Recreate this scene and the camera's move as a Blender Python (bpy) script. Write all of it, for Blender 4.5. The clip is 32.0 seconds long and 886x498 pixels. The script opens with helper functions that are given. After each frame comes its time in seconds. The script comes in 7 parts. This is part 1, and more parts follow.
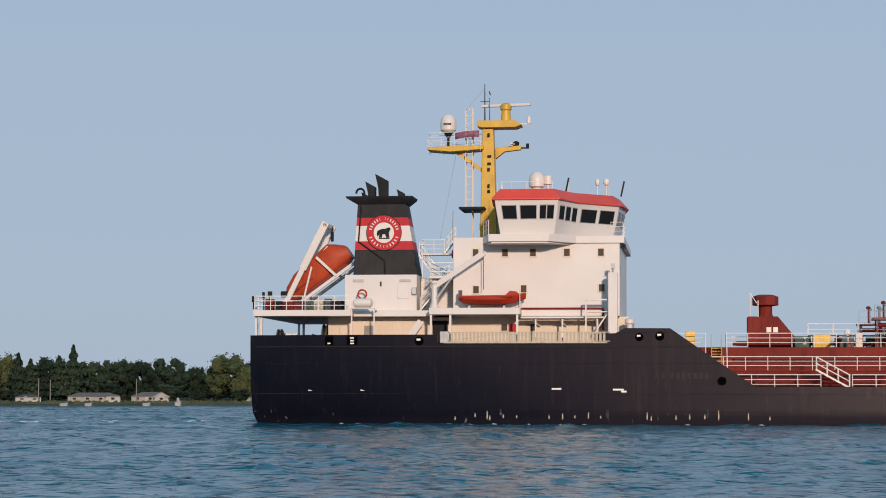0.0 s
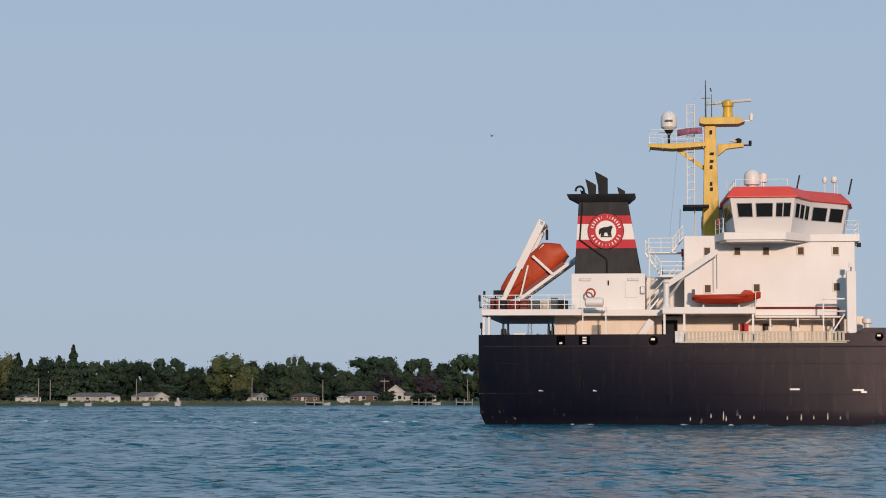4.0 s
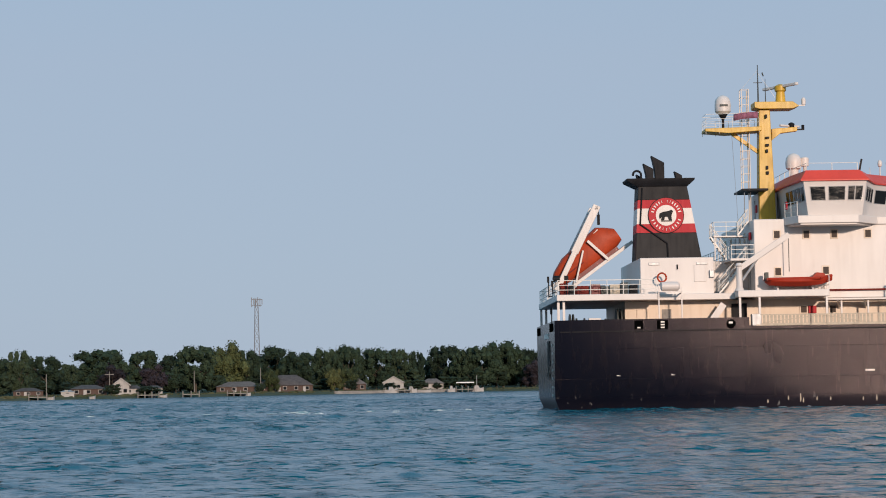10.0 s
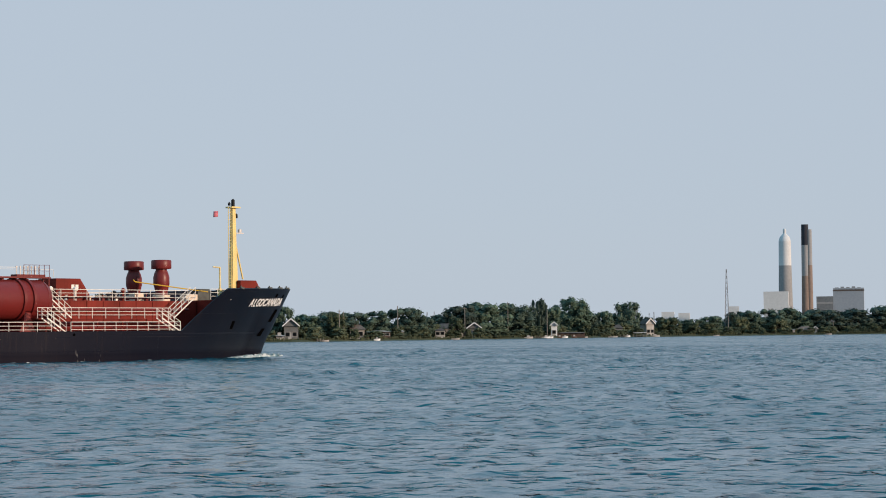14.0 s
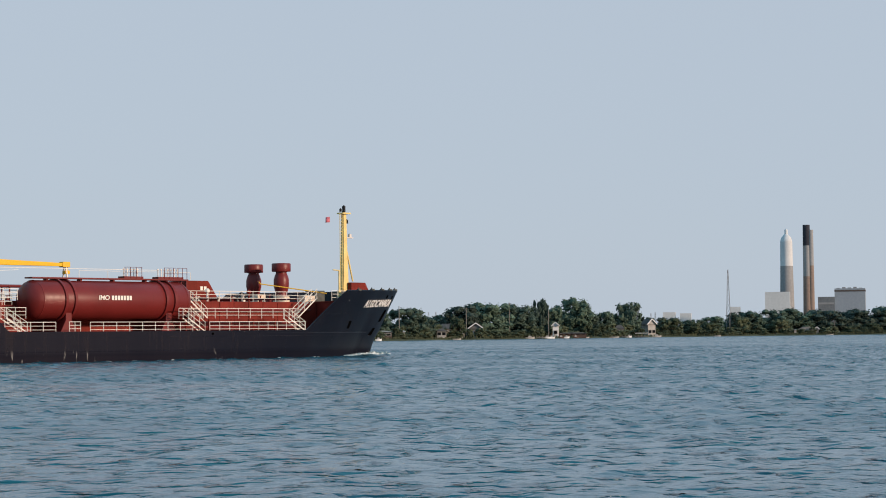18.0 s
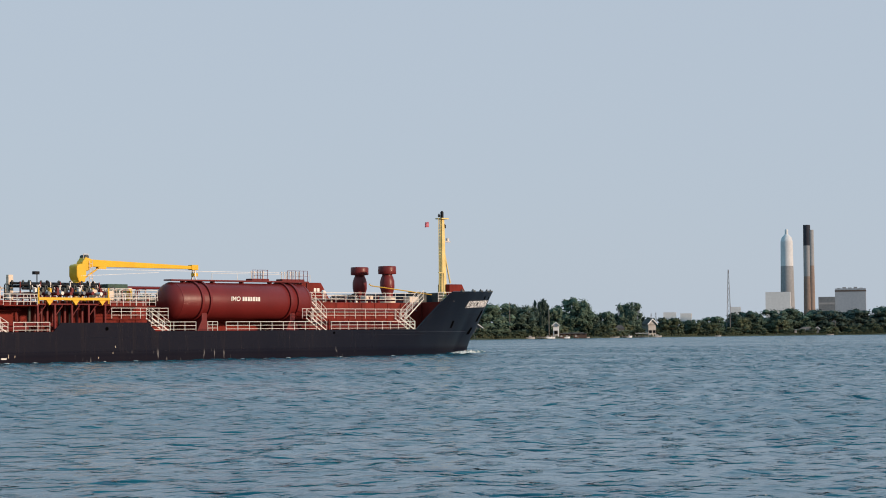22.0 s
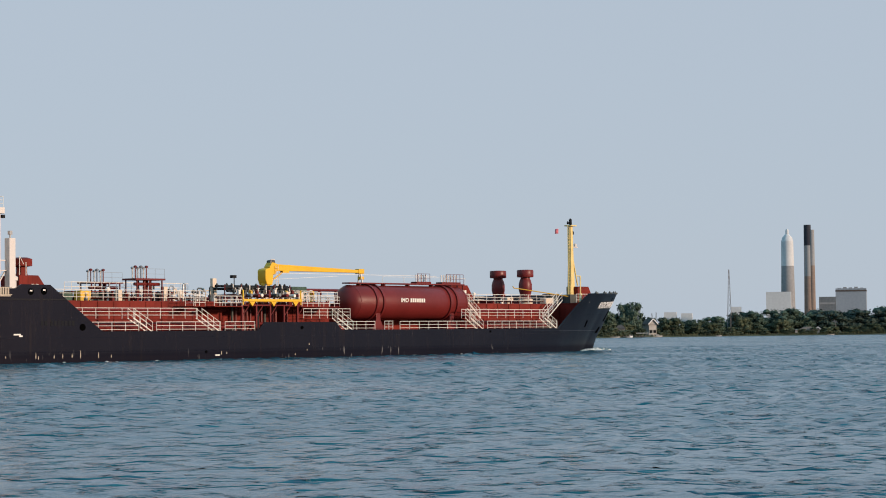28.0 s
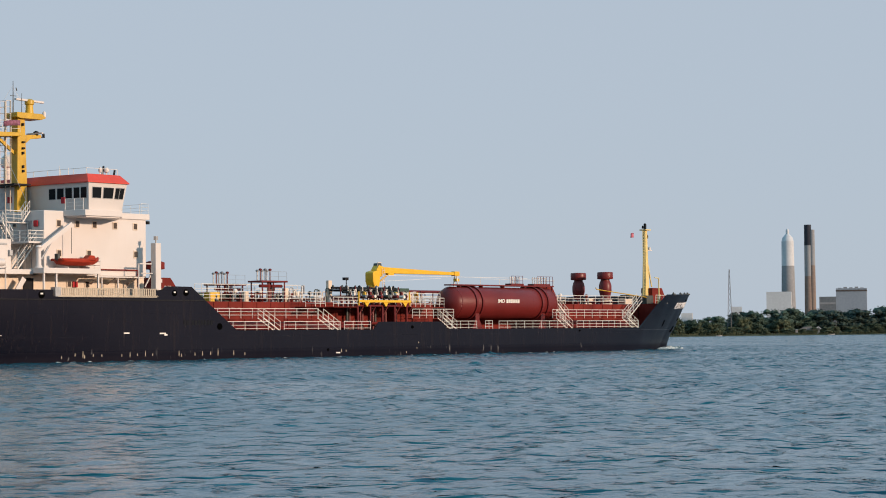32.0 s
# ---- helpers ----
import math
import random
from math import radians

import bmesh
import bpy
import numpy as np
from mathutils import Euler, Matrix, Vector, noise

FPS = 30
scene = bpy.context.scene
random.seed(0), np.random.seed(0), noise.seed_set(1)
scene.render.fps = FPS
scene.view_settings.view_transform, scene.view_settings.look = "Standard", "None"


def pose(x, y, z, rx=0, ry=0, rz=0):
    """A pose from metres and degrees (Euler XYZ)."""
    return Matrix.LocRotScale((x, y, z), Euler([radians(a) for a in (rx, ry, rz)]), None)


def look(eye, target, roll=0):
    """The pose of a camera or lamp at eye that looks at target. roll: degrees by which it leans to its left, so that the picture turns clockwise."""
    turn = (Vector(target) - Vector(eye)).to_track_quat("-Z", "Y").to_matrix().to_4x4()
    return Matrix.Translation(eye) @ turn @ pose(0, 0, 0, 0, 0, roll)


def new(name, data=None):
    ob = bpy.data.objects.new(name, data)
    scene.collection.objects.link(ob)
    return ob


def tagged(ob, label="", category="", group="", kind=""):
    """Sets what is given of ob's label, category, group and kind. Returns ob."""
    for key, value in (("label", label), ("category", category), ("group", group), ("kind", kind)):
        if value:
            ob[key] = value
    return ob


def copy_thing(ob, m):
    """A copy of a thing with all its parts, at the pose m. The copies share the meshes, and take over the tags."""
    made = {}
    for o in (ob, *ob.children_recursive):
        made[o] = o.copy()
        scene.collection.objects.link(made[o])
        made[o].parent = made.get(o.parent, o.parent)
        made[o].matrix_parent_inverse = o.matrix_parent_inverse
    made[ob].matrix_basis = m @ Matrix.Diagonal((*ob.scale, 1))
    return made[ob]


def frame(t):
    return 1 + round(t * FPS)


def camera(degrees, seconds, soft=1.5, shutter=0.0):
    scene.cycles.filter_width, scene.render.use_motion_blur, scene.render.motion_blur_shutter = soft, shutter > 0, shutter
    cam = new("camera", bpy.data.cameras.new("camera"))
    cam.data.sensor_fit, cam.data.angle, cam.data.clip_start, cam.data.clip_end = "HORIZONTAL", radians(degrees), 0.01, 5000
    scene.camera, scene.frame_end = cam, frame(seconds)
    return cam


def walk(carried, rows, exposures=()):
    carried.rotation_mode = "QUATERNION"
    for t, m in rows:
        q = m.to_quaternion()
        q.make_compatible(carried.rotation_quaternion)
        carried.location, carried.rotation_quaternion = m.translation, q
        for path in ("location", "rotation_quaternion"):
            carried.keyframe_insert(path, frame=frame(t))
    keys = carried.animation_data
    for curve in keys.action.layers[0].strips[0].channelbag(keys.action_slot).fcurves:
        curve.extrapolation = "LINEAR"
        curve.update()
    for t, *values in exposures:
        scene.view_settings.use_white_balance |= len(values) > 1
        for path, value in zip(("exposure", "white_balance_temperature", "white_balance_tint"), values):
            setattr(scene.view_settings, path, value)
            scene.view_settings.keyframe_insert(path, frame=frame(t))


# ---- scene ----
cam = camera(23.37, 32.0, soft=1.0)
EYE = 1.972


def aim(yaw, pitch, roll):
    return pose(0, 0, EYE, 90 + pitch, 0, yaw) @ pose(0, 0, 0, 0, 0, -roll)


walk(cam, [
    (0.0, aim(6.23, 3.95, -0.12)), (1.1, aim(6.23, 3.95, -0.12)), (1.5, aim(6.23, 3.91, -0.12)),
    (2.0, aim(6.23, 3.91, -0.12)), (2.4, aim(6.23, 3.95, -0.12)), (9.0, aim(6.23, 3.95, -0.12)), (9.5, aim(6.23, 3.94, -0.12)),
    (9.8, aim(4.54, 3.79, 0.2)), (10.0, aim(-1.10, 3.63, 0.92)), (10.3, aim(-13.83, 3.68, 1.95)),
    (10.5, aim(-25.14, 3.51, 1.74)), (10.7, aim(-35.17, 3.01, 1.39)), (11.0, aim(-44.72, 1.83, 1.32)),
    (11.5, aim(-50.06, 1.12, 0.86)), (12.0, aim(-48.75, 1.86, 0.72)), (12.5, aim(-48.02, 2.20, 0.69)),
    (13.0, aim(-47.80, 2.29, 0.62)), (13.5, aim(-47.73, 2.33, 0.65)), (14.5, aim(-47.70, 2.32, 0.63)),
    (16.5, aim(-47.68, 2.33, 0.62)), (32.0, aim(-47.64, 2.33, 0.63))],
     exposures=[(0, -0.10, 6480, 10), (9.5, -0.10, 6480, 10), (10.5, -0.05, 6600, 11), (11.5, 0.17, 7130, 11), (32, 0.11, 7130, 11)])

# ---- light: low warm sun behind the near bank, hazy evening sky ----
SUN_EL, SUN_AZ = 13.0, 14.0        # degrees; azimuth from -y towards +x
world = bpy.data.worlds.new("evening_sky")
scene.world = world
world.use_nodes = True
wn = world.node_tree.nodes
sky = wn.new("ShaderNodeTexSky")
sky.sky_type, sky.sun_disc = "NISHITA", False
sky.sun_elevation, sky.sun_rotation = radians(SUN_EL), radians(180 - SUN_AZ)
sky.altitude, sky.air_density, sky.dust_density, sky.ozone_density = 20, 1.0, 0.6, 2.5
wn["Background"].inputs["Strength"].default_value = 0.11
haze = wn.new("ShaderNodeMix")            # thin even haze over the whole sky
haze.data_type = "RGBA"
haze.inputs["Factor"].default_value = 0.92
tone = wn.new("ShaderNodeMix")            # pale at the horizon, bluer overhead
tone.data_type = "RGBA"
tone.inputs["A"].default_value, tone.inputs["B"].default_value = (3.72, 4.62, 5.9, 1), (1.9, 4.7, 7.0, 1)
rise = wn.new("ShaderNodeMapRange")
rise.inputs["From Min"].default_value, rise.inputs["From Max"].default_value = 0.15, 0.60
way_up, split = wn.new("ShaderNodeTexCoord"), wn.new("ShaderNodeSeparateXYZ")
world.node_tree.links.new(way_up.outputs["Generated"], split.inputs[0])
world.node_tree.links.new(split.outputs["Z"], rise.inputs["Value"])
world.node_tree.links.new(rise.outputs[0], tone.inputs["Factor"])
world.node_tree.links.new(tone.outputs["Result"], haze.inputs["B"])
world.node_tree.links.new(sky.outputs[0], haze.inputs["A"])
world.node_tree.links.new(haze.outputs["Result"], wn["Background"].inputs["Color"])
lamp = bpy.data.lights.new("sun", "SUN")
lamp.energy, lamp.angle, lamp.color = 3.6, radians(3.0), (1.0, 0.775, 0.62)
sun = new("sun", lamp)
sx, sy = math.sin(radians(SUN_AZ)), -math.cos(radians(SUN_AZ))
sun.matrix_world = look((sx * 50, sy * 50, 50 * math.tan(radians(SUN_EL))), (0, 0, 0))


# ---- materials ----
def nodes_of(name):
    m = bpy.data.materials.new(name)
    m.use_nodes = True
    return m, m.node_tree.nodes, m.node_tree.links


def paint(name, colour, rough=0.45, vary=0.25, scale=0.6, stain=None, stain_amount=0.3, metal=0.0, bump=0.02, streak=True, spec=0.5):
    """Weathered coat: two scales of tone, streaks that run down, a little relief."""
    m, n, l = nodes_of(name)
    b = n["Principled BSDF"]
    b.inputs["Roughness"].default_value, b.inputs["Metallic"].default_value = rough, metal
    b.inputs["Specular IOR Level"].default_value = spec
    tc = n.new("ShaderNodeTexCoord")
    big = n.new("ShaderNodeTexNoise")
    big.inputs["Scale"].default_value, big.inputs["Detail"].default_value = scale, 5
    l.new(tc.outputs["Object"], big.inputs["Vector"])
    mp = n.new("ShaderNodeMapping")
    mp.inputs["Scale"].default_value = (4.0, 4.0, 0.35 if streak else 4.0)
    l.new(tc.outputs["Object"], mp.inputs["Vector"])
    fine = n.new("ShaderNodeTexNoise")
    fine.inputs["Scale"].default_value, fine.inputs["Detail"].default_value = 1.3, 6
    l.new(mp.outputs[0], fine.inputs["Vector"])
    r1 = n.new("ShaderNodeMapRange")
    r1.inputs["From Min"].default_value, r1.inputs["From Max"].default_value = 0.3, 0.7
    r1.inputs["To Min"].default_value, r1.inputs["To Max"].default_value = 1 - vary, 1 + vary
    l.new(big.outputs["Fac"], r1.inputs["Value"])
    mul = n.new("ShaderNodeVectorMath")
    mul.operation = "SCALE"
    mul.inputs[0].default_value = colour
    l.new(r1.outputs[0], mul.inputs["Scale"])
    r2 = n.new("ShaderNodeMapRange")
    r2.inputs["From Min"].default_value, r2.inputs["From Max"].default_value = 0.52, 0.78
    r2.inputs["To Max"].default_value = stain_amount
    l.new(fine.outputs["Fac"], r2.inputs["Value"])
    mix = n.new("ShaderNodeMix")
    mix.data_type = "RGBA"
    mix.inputs["B"].default_value = (*(stain or tuple(c * 0.4 for c in colour)), 1)
    l.new(r2.outputs[0], mix.inputs["Factor"])
    l.new(mul.outputs[0], mix.inputs["A"])
    l.new(mix.outputs["Result"], b.inputs["Base Color"])
    rr = n.new("ShaderNodeMapRange")
    rr.inputs["To Min"].default_value, rr.inputs["To Max"].default_value = max(0.05, rough - 0.12), min(1, rough + 0.12)
    l.new(fine.outputs["Fac"], rr.inputs["Value"])
    l.new(rr.outputs[0], b.inputs["Roughness"])
    bp = n.new("ShaderNodeBump")
    bp.inputs["Strength"].default_value, bp.inputs["Distance"].default_value = 0.5, bump
    l.new(big.outputs["Fac"], bp.inputs["Height"])
    l.new(bp.outputs[0], b.inputs["Normal"])
    return m


M_WHITE = paint("white_ship_paint", (0.620, 0.568, 0.530), 0.45, 0.04, 0.35, (0.55, 0.42, 0.30), 0.07, bump=0.008)
M_NAME = paint("white_lettering_paint", (0.80, 0.80, 0.80), 0.5, 0.05, 0.6, (0.6, 0.58, 0.55), 0.08, bump=0.004)
M_CREAM = paint("cream_ship_paint", (0.66, 0.54, 0.42), 0.5, 0.06, 0.5, (0.45, 0.30, 0.18), 0.2)
M_RED = paint("red_oxide_deck_paint", (0.165, 0.020, 0.014), 0.6, 0.25, 0.5, (0.07, 0.014, 0.010), 0.5, spec=0.12)
M_TANK = paint("dark_red_tank_paint", (0.145, 0.017, 0.016), 0.40, 0.12, 0.35, (0.085, 0.015, 0.013), 0.35, spec=0.3)
M_ROOF = paint("bright_red_roof_paint", (0.62, 0.055, 0.030), 0.5, 0.08, 0.6, (0.4, 0.05, 0.03), 0.2)
M_BAND = paint("red_funnel_band_paint", (0.44, 0.024, 0.032), 0.55, 0.08, 0.8, spec=0.2)
M_ORANGE = paint("orange_boat_plastic", (0.37, 0.047, 0.013), 0.5, 0.16, 1.2, (0.24, 0.04, 0.02), 0.5, spec=0.2)
M_RESCUE = paint("red_orange_rescue_boat", (0.34, 0.030, 0.012), 0.5, 0.14, 1.2, (0.20, 0.03, 0.02), 0.4, spec=0.2)
M_YELLOW = paint("yellow_mast_paint", (0.54, 0.32, 0.022), 0.45, 0.14, 1.0, (0.28, 0.13, 0.04), 0.3)
M_FORE = paint("pale_yellow_mast_paint", (0.70, 0.53, 0.20), 0.5, 0.1, 1.0, (0.40, 0.24, 0.08), 0.3)
M_CRANE = paint("bright_yellow_crane_paint", (0.75, 0.42, 0.02), 0.42, 0.06, 1.0, (0.4, 0.2, 0.03), 0.2)
M_BLACK = paint("black_steel_paint", (0.012, 0.012, 0.014), 0.6, 0.3, 1.0, spec=0.15)
M_STACK = paint("charcoal_funnel_paint", (0.0224, 0.0210, 0.0217), 0.6, 0.2, 0.8, spec=0.2)
M_FADED = paint("faded_dark_lettering", (0.004, 0.0042, 0.006), 0.36, 0.2, 1.0, spec=0.2)
# for plates laid on the hull: the shade inside openings, as a near-black colour
M_HOLE = paint("unlit_opening", (0.002, 0.002, 0.002), 0.95, 0.1, 1.0, spec=0.0)
M_RAIL = paint("white_rail_paint", (0.74, 0.70, 0.64), 0.5, 0.08, 2.0, (0.42, 0.25, 0.14), 0.3, bump=0.003)
M_GREY = paint("grey_galvanised_steel", (0.36, 0.36, 0.36), 0.45, 0.2, 2.0, metal=0.4)
M_MAST = paint("dull_grey_lattice_steel", (0.16, 0.17, 0.19), 0.6, 0.2, 1.0)
M_DARK = paint("dark_machinery_paint", (0.05, 0.055, 0.05), 0.6, 0.4, 2.0)
M_GREEN = paint("dark_green_cover", (0.03, 0.07, 0.05), 0.7, 0.3, 2.0)
M_SLAT = paint("tan_weathered_aluminium", (0.44, 0.37, 0.28), 0.6, 0.18, 3.0)
M_FLAG = paint("faded_red_flag_cloth", (0.55, 0.15, 0.19), 0.9, 0.15, 6.0, bump=0.01)
M_FLAG2 = paint("dark_striped_flag_cloth", (0.22, 0.08, 0.12), 0.9, 0.5, 5.0, bump=0.01)
M_STAIR = paint("yellow_stair_paint", (0.70, 0.42, 0.05), 0.5, 0.1, 2.0)


def glass(name, colour, rough=0.015):
    m, n, l = nodes_of(name)
    b = n["Principled BSDF"]
    b.inputs["Base Color"].default_value = (*colour, 1)
    b.inputs["Roughness"].default_value = rough
    b.inputs["Specular IOR Level"].default_value = 0.05
    return m


# opaque panes; their near-black colour stands for the unlit rooms behind
M_GLASS = glass("dark_tinted_window_glass", (0.012, 0.014, 0.016))
M_PORT = glass("curtained_cabin_window_glass", (0.085, 0.068, 0.058))


def hull_paint():
    """Navy topside: plate seams, faint rust runs, pale scrapes near the waterline."""
    m, n, l = nodes_of("navy_hull_paint")
    b = n["Principled BSDF"]
    tc = n.new("ShaderNodeTexCoord")
    sep = n.new("ShaderNodeSeparateXYZ")
    l.new(tc.outputs["Object"], sep.inputs[0])
    big = n.new("ShaderNodeTexNoise")
    big.inputs["Scale"].default_value, big.inputs["Detail"].default_value = 0.22, 6
    l.new(tc.outputs["Object"], big.inputs["Vector"])
    mp = n.new("ShaderNodeMapping")
    mp.inputs["Scale"].default_value = (1.4, 1.4, 0.12)
    l.new(tc.outputs["Object"], mp.inputs["Vector"])
    st = n.new("ShaderNodeTexNoise")
    st.inputs["Scale"].default_value, st.inputs["Detail"].default_value = 1.6, 7
    l.new(mp.outputs[0], st.inputs["Vector"])
    ramp = n.new("ShaderNodeValToRGB")
    ramp.color_ramp.elements[0].position, ramp.color_ramp.elements[0].color = 0.3, (0.0036, 0.0046, 0.0104, 1)
    ramp.color_ramp.elements[1].position, ramp.color_ramp.elements[1].color = 0.75, (0.0060, 0.0066, 0.0125, 1)
    l.new(big.outputs["Fac"], ramp.inputs[0])
    # pale upright scrapes in a band above the water
    ms = n.new("ShaderNodeMapping")
    ms.inputs["Scale"].default_value = (2.6, 2.6, 0.5)
    l.new(tc.outputs["Object"], ms.inputs["Vector"])
    sc = n.new("ShaderNodeTexNoise")
    sc.inputs["Scale"].default_value, sc.inputs["Detail"].default_value = 1.0, 3
    l.new(ms.outputs[0], sc.inputs["Vector"])
    th = n.new("ShaderNodeMapRange")
    th.inputs["From Min"].default_value, th.inputs["From Max"].default_value = 0.655, 0.70
    l.new(sc.outputs["Fac"], th.inputs["Value"])
    band = n.new("ShaderNodeMapRange")
    band.inputs["From Min"].default_value, band.inputs["From Max"].default_value = 1.15, 0.55
    l.new(sep.outputs["Z"], band.inputs["Value"])
    clump = n.new("ShaderNodeTexNoise")
    clump.inputs["Scale"].default_value, clump.inputs["Detail"].default_value = 0.09, 1
    l.new(tc.outputs["Object"], clump.inputs["Vector"])
    ct = n.new("ShaderNodeMapRange")
    ct.inputs["From Min"].default_value, ct.inputs["From Max"].default_value = 0.48, 0.56
    l.new(clump.outputs["Fac"], ct.inputs["Value"])
    k = n.new("ShaderNodeMath")
    k.operation = "MULTIPLY"
    l.new(th.outputs[0], k.inputs[0])
    l.new(band.outputs[0], k.inputs[1])
    k2 = n.new("ShaderNodeMath")
    k2.operation = "MULTIPLY"
    l.new(k.outputs[0], k2.inputs[0])
    l.new(ct.outputs[0], k2.inputs[1])
    k3 = n.new("ShaderNodeMath")
    k3.operation, k3.inputs[1].default_value = "MULTIPLY", 0.3
    l.new(k2.outputs[0], k3.inputs[0])
    rs = n.new("ShaderNodeMapRange")
    rs.inputs["From Min"].default_value, rs.inputs["From Max"].default_value = 0.56, 0.8
    rs.inputs["To Max"].default_value = 0.5
    l.new(st.outputs["Fac"], rs.inputs["Value"])
    m1 = n.new("ShaderNodeMix")
    m1.data_type = "RGBA"
    m1.inputs["B"].default_value = (0.018, 0.013, 0.012, 1)
    l.new(rs.outputs[0], m1.inputs["Factor"])
    l.new(ramp.outputs[0], m1.inputs["A"])
    m2 = n.new("ShaderNodeMix")
    m2.data_type = "RGBA"
    m2.inputs["B"].default_value = (0.55, 0.54, 0.52, 1)
    l.new(k3.outputs[0], m2.inputs["Factor"])
    l.new(m1.outputs["Result"], m2.inputs["A"])
    l.new(m2.outputs["Result"], b.inputs["Base Color"])
    b.inputs["Specular Tint"].default_value = (1.0, 0.82, 0.80, 1)
    rg = n.new("ShaderNodeMapRange")
    rg.inputs["To Min"].default_value, rg.inputs["To Max"].default_value = 0.235, 0.30
    l.new(st.outputs["Fac"], rg.inputs["Value"])
    dull_strip = n.new("ShaderNodeMapRange")          # scuffed strip above the waterline, kept dull to cut sun glare
    dull_strip.inputs["From Min"].default_value, dull_strip.inputs["From Max"].default_value = 0.9, 0.3
    dull_strip.inputs["To Max"].default_value = 0.2
    l.new(sep.outputs["Z"], dull_strip.inputs["Value"])
    sp = n.new("ShaderNodeMapRange")
    sp.inputs["From Min"].default_value, sp.inputs["From Max"].default_value = 1.1, 0.6
    sp.inputs["To Min"].default_value, sp.inputs["To Max"].default_value = 0.27, 0.08
    l.new(sep.outputs["Z"], sp.inputs["Value"])
    l.new(sp.outputs[0], b.inputs["Specular IOR Level"])
    ra = n.new("ShaderNodeMath")
    ra.operation = "ADD"
    l.new(rg.outputs[0], ra.inputs[0])
    l.new(dull_strip.outputs[0], ra.inputs[1])
    fore = n.new("ShaderNodeMapRange")         # rougher towards the bow, to weaken the reflection there
    fore.inputs["From Min"].default_value, fore.inputs["From Max"].default_value = 98.0, 116.0
    fore.inputs["To Max"].default_value = 0.15
    l.new(sep.outputs["X"], fore.inputs["Value"])
    rb2 = n.new("ShaderNodeMath")
    rb2.operation = "ADD"
    l.new(ra.outputs[0], rb2.inputs[0])
    l.new(fore.outputs[0], rb2.inputs[1])
    l.new(rb2.outputs[0], b.inputs["Roughness"])
    # plates: gentle dishing between frames
    pl = n.new("ShaderNodeTexBrick")
    pl.inputs["Scale"].default_value, pl.inputs["Mortar Size"].default_value = 1.0, 0.012
    pl.inputs["Brick Width"].default_value, pl.inputs["Row Height"].default_value = 9.0, 2.2
    cb = n.new("ShaderNodeCombineXYZ")
    l.new(sep.outputs["X"], cb.inputs["X"])
    l.new(sep.outputs["Z"], cb.inputs["Y"])
    l.new(cb.outputs[0], pl.inputs["Vector"])
    bp = n.new("ShaderNodeBump")
    bp.inputs["Strength"].default_value, bp.inputs["Distance"].default_value = 0.4, 0.03
    l.new(pl.outputs["Fac"], bp.inputs["Height"])
    b2 = n.new("ShaderNodeBump")
    b2.inputs["Strength"].default_value, b2.inputs["Distance"].default_value = 0.12, 0.05
    l.new(big.outputs["Fac"], b2.inputs["Height"])
    l.new(bp.outputs[0], b2.inputs["Normal"])
    l.new(b2.outputs[0], b.inputs["Normal"])
    return m


M_HULL = hull_paint()


def water_material():
    m, n, l = nodes_of("river_water")
    b = n["Principled BSDF"]
    b.inputs["Base Color"].default_value = (0.002, 0.078, 0.115, 1)
    b.inputs["Specular IOR Level"].default_value = 0.5
    b.inputs["IOR"].default_value = 1.33
    tc = n.new("ShaderNodeTexCoord")
    # broad patches of smoother and more ruffled water
    paw = n.new("ShaderNodeTexNoise")
    paw.inputs["Scale"].default_value, paw.inputs["Detail"].default_value = 0.05, 4
    l.new(tc.outputs["Object"], paw.inputs["Vector"])
    pr = n.new("ShaderNodeMapRange")
    pr.inputs["From Min"].default_value, pr.inputs["From Max"].default_value = 0.38, 0.62
    pr.inputs["To Min"].default_value, pr.inputs["To Max"].default_value = 0.17, 0.24
    l.new(paw.outputs["Fac"], pr.inputs["Value"])
    l.new(pr.outputs[0], b.inputs["Roughness"])
    prev = None
    # wind ripples of three sizes; the larger two stand up only here and there
    for scale, dist, lo, hi, detail in ((0.75, 0.47, 0.53, 0.80, 2), (1.8, 0.44, 0.55, 0.78, 3), (5.0, 0.010, 0.35, 0.8, 2)):
        mp = n.new("ShaderNodeMapping")
        mp.inputs["Rotation"].default_value = (0, 0, radians(-25))
        mp.inputs["Scale"].default_value = (0.95, 1.0, 1.0)
        l.new(tc.outputs["Object"], mp.inputs["Vector"])
        t = n.new("ShaderNodeTexNoise")
        t.inputs["Scale"].default_value, t.inputs["Detail"].default_value = scale, detail
        l.new(mp.outputs[0], t.inputs["Vector"])
        rg = n.new("ShaderNodeMapRange")
        rg.inputs["From Min"].default_value, rg.inputs["From Max"].default_value = lo, hi
        l.new(t.outputs["Fac"], rg.inputs["Value"])
        bp = n.new("ShaderNodeBump")
        bp.inputs["Strength"].default_value, bp.inputs["Distance"].default_value = 1.0, dist
        l.new(rg.outputs[0], bp.inputs["Height"])
        if prev:
            l.new(prev.outputs[0], bp.inputs["Normal"])
        prev = bp
    l.new(prev.outputs[0], b.inputs["Normal"])
    return m


M_WATER = water_material()


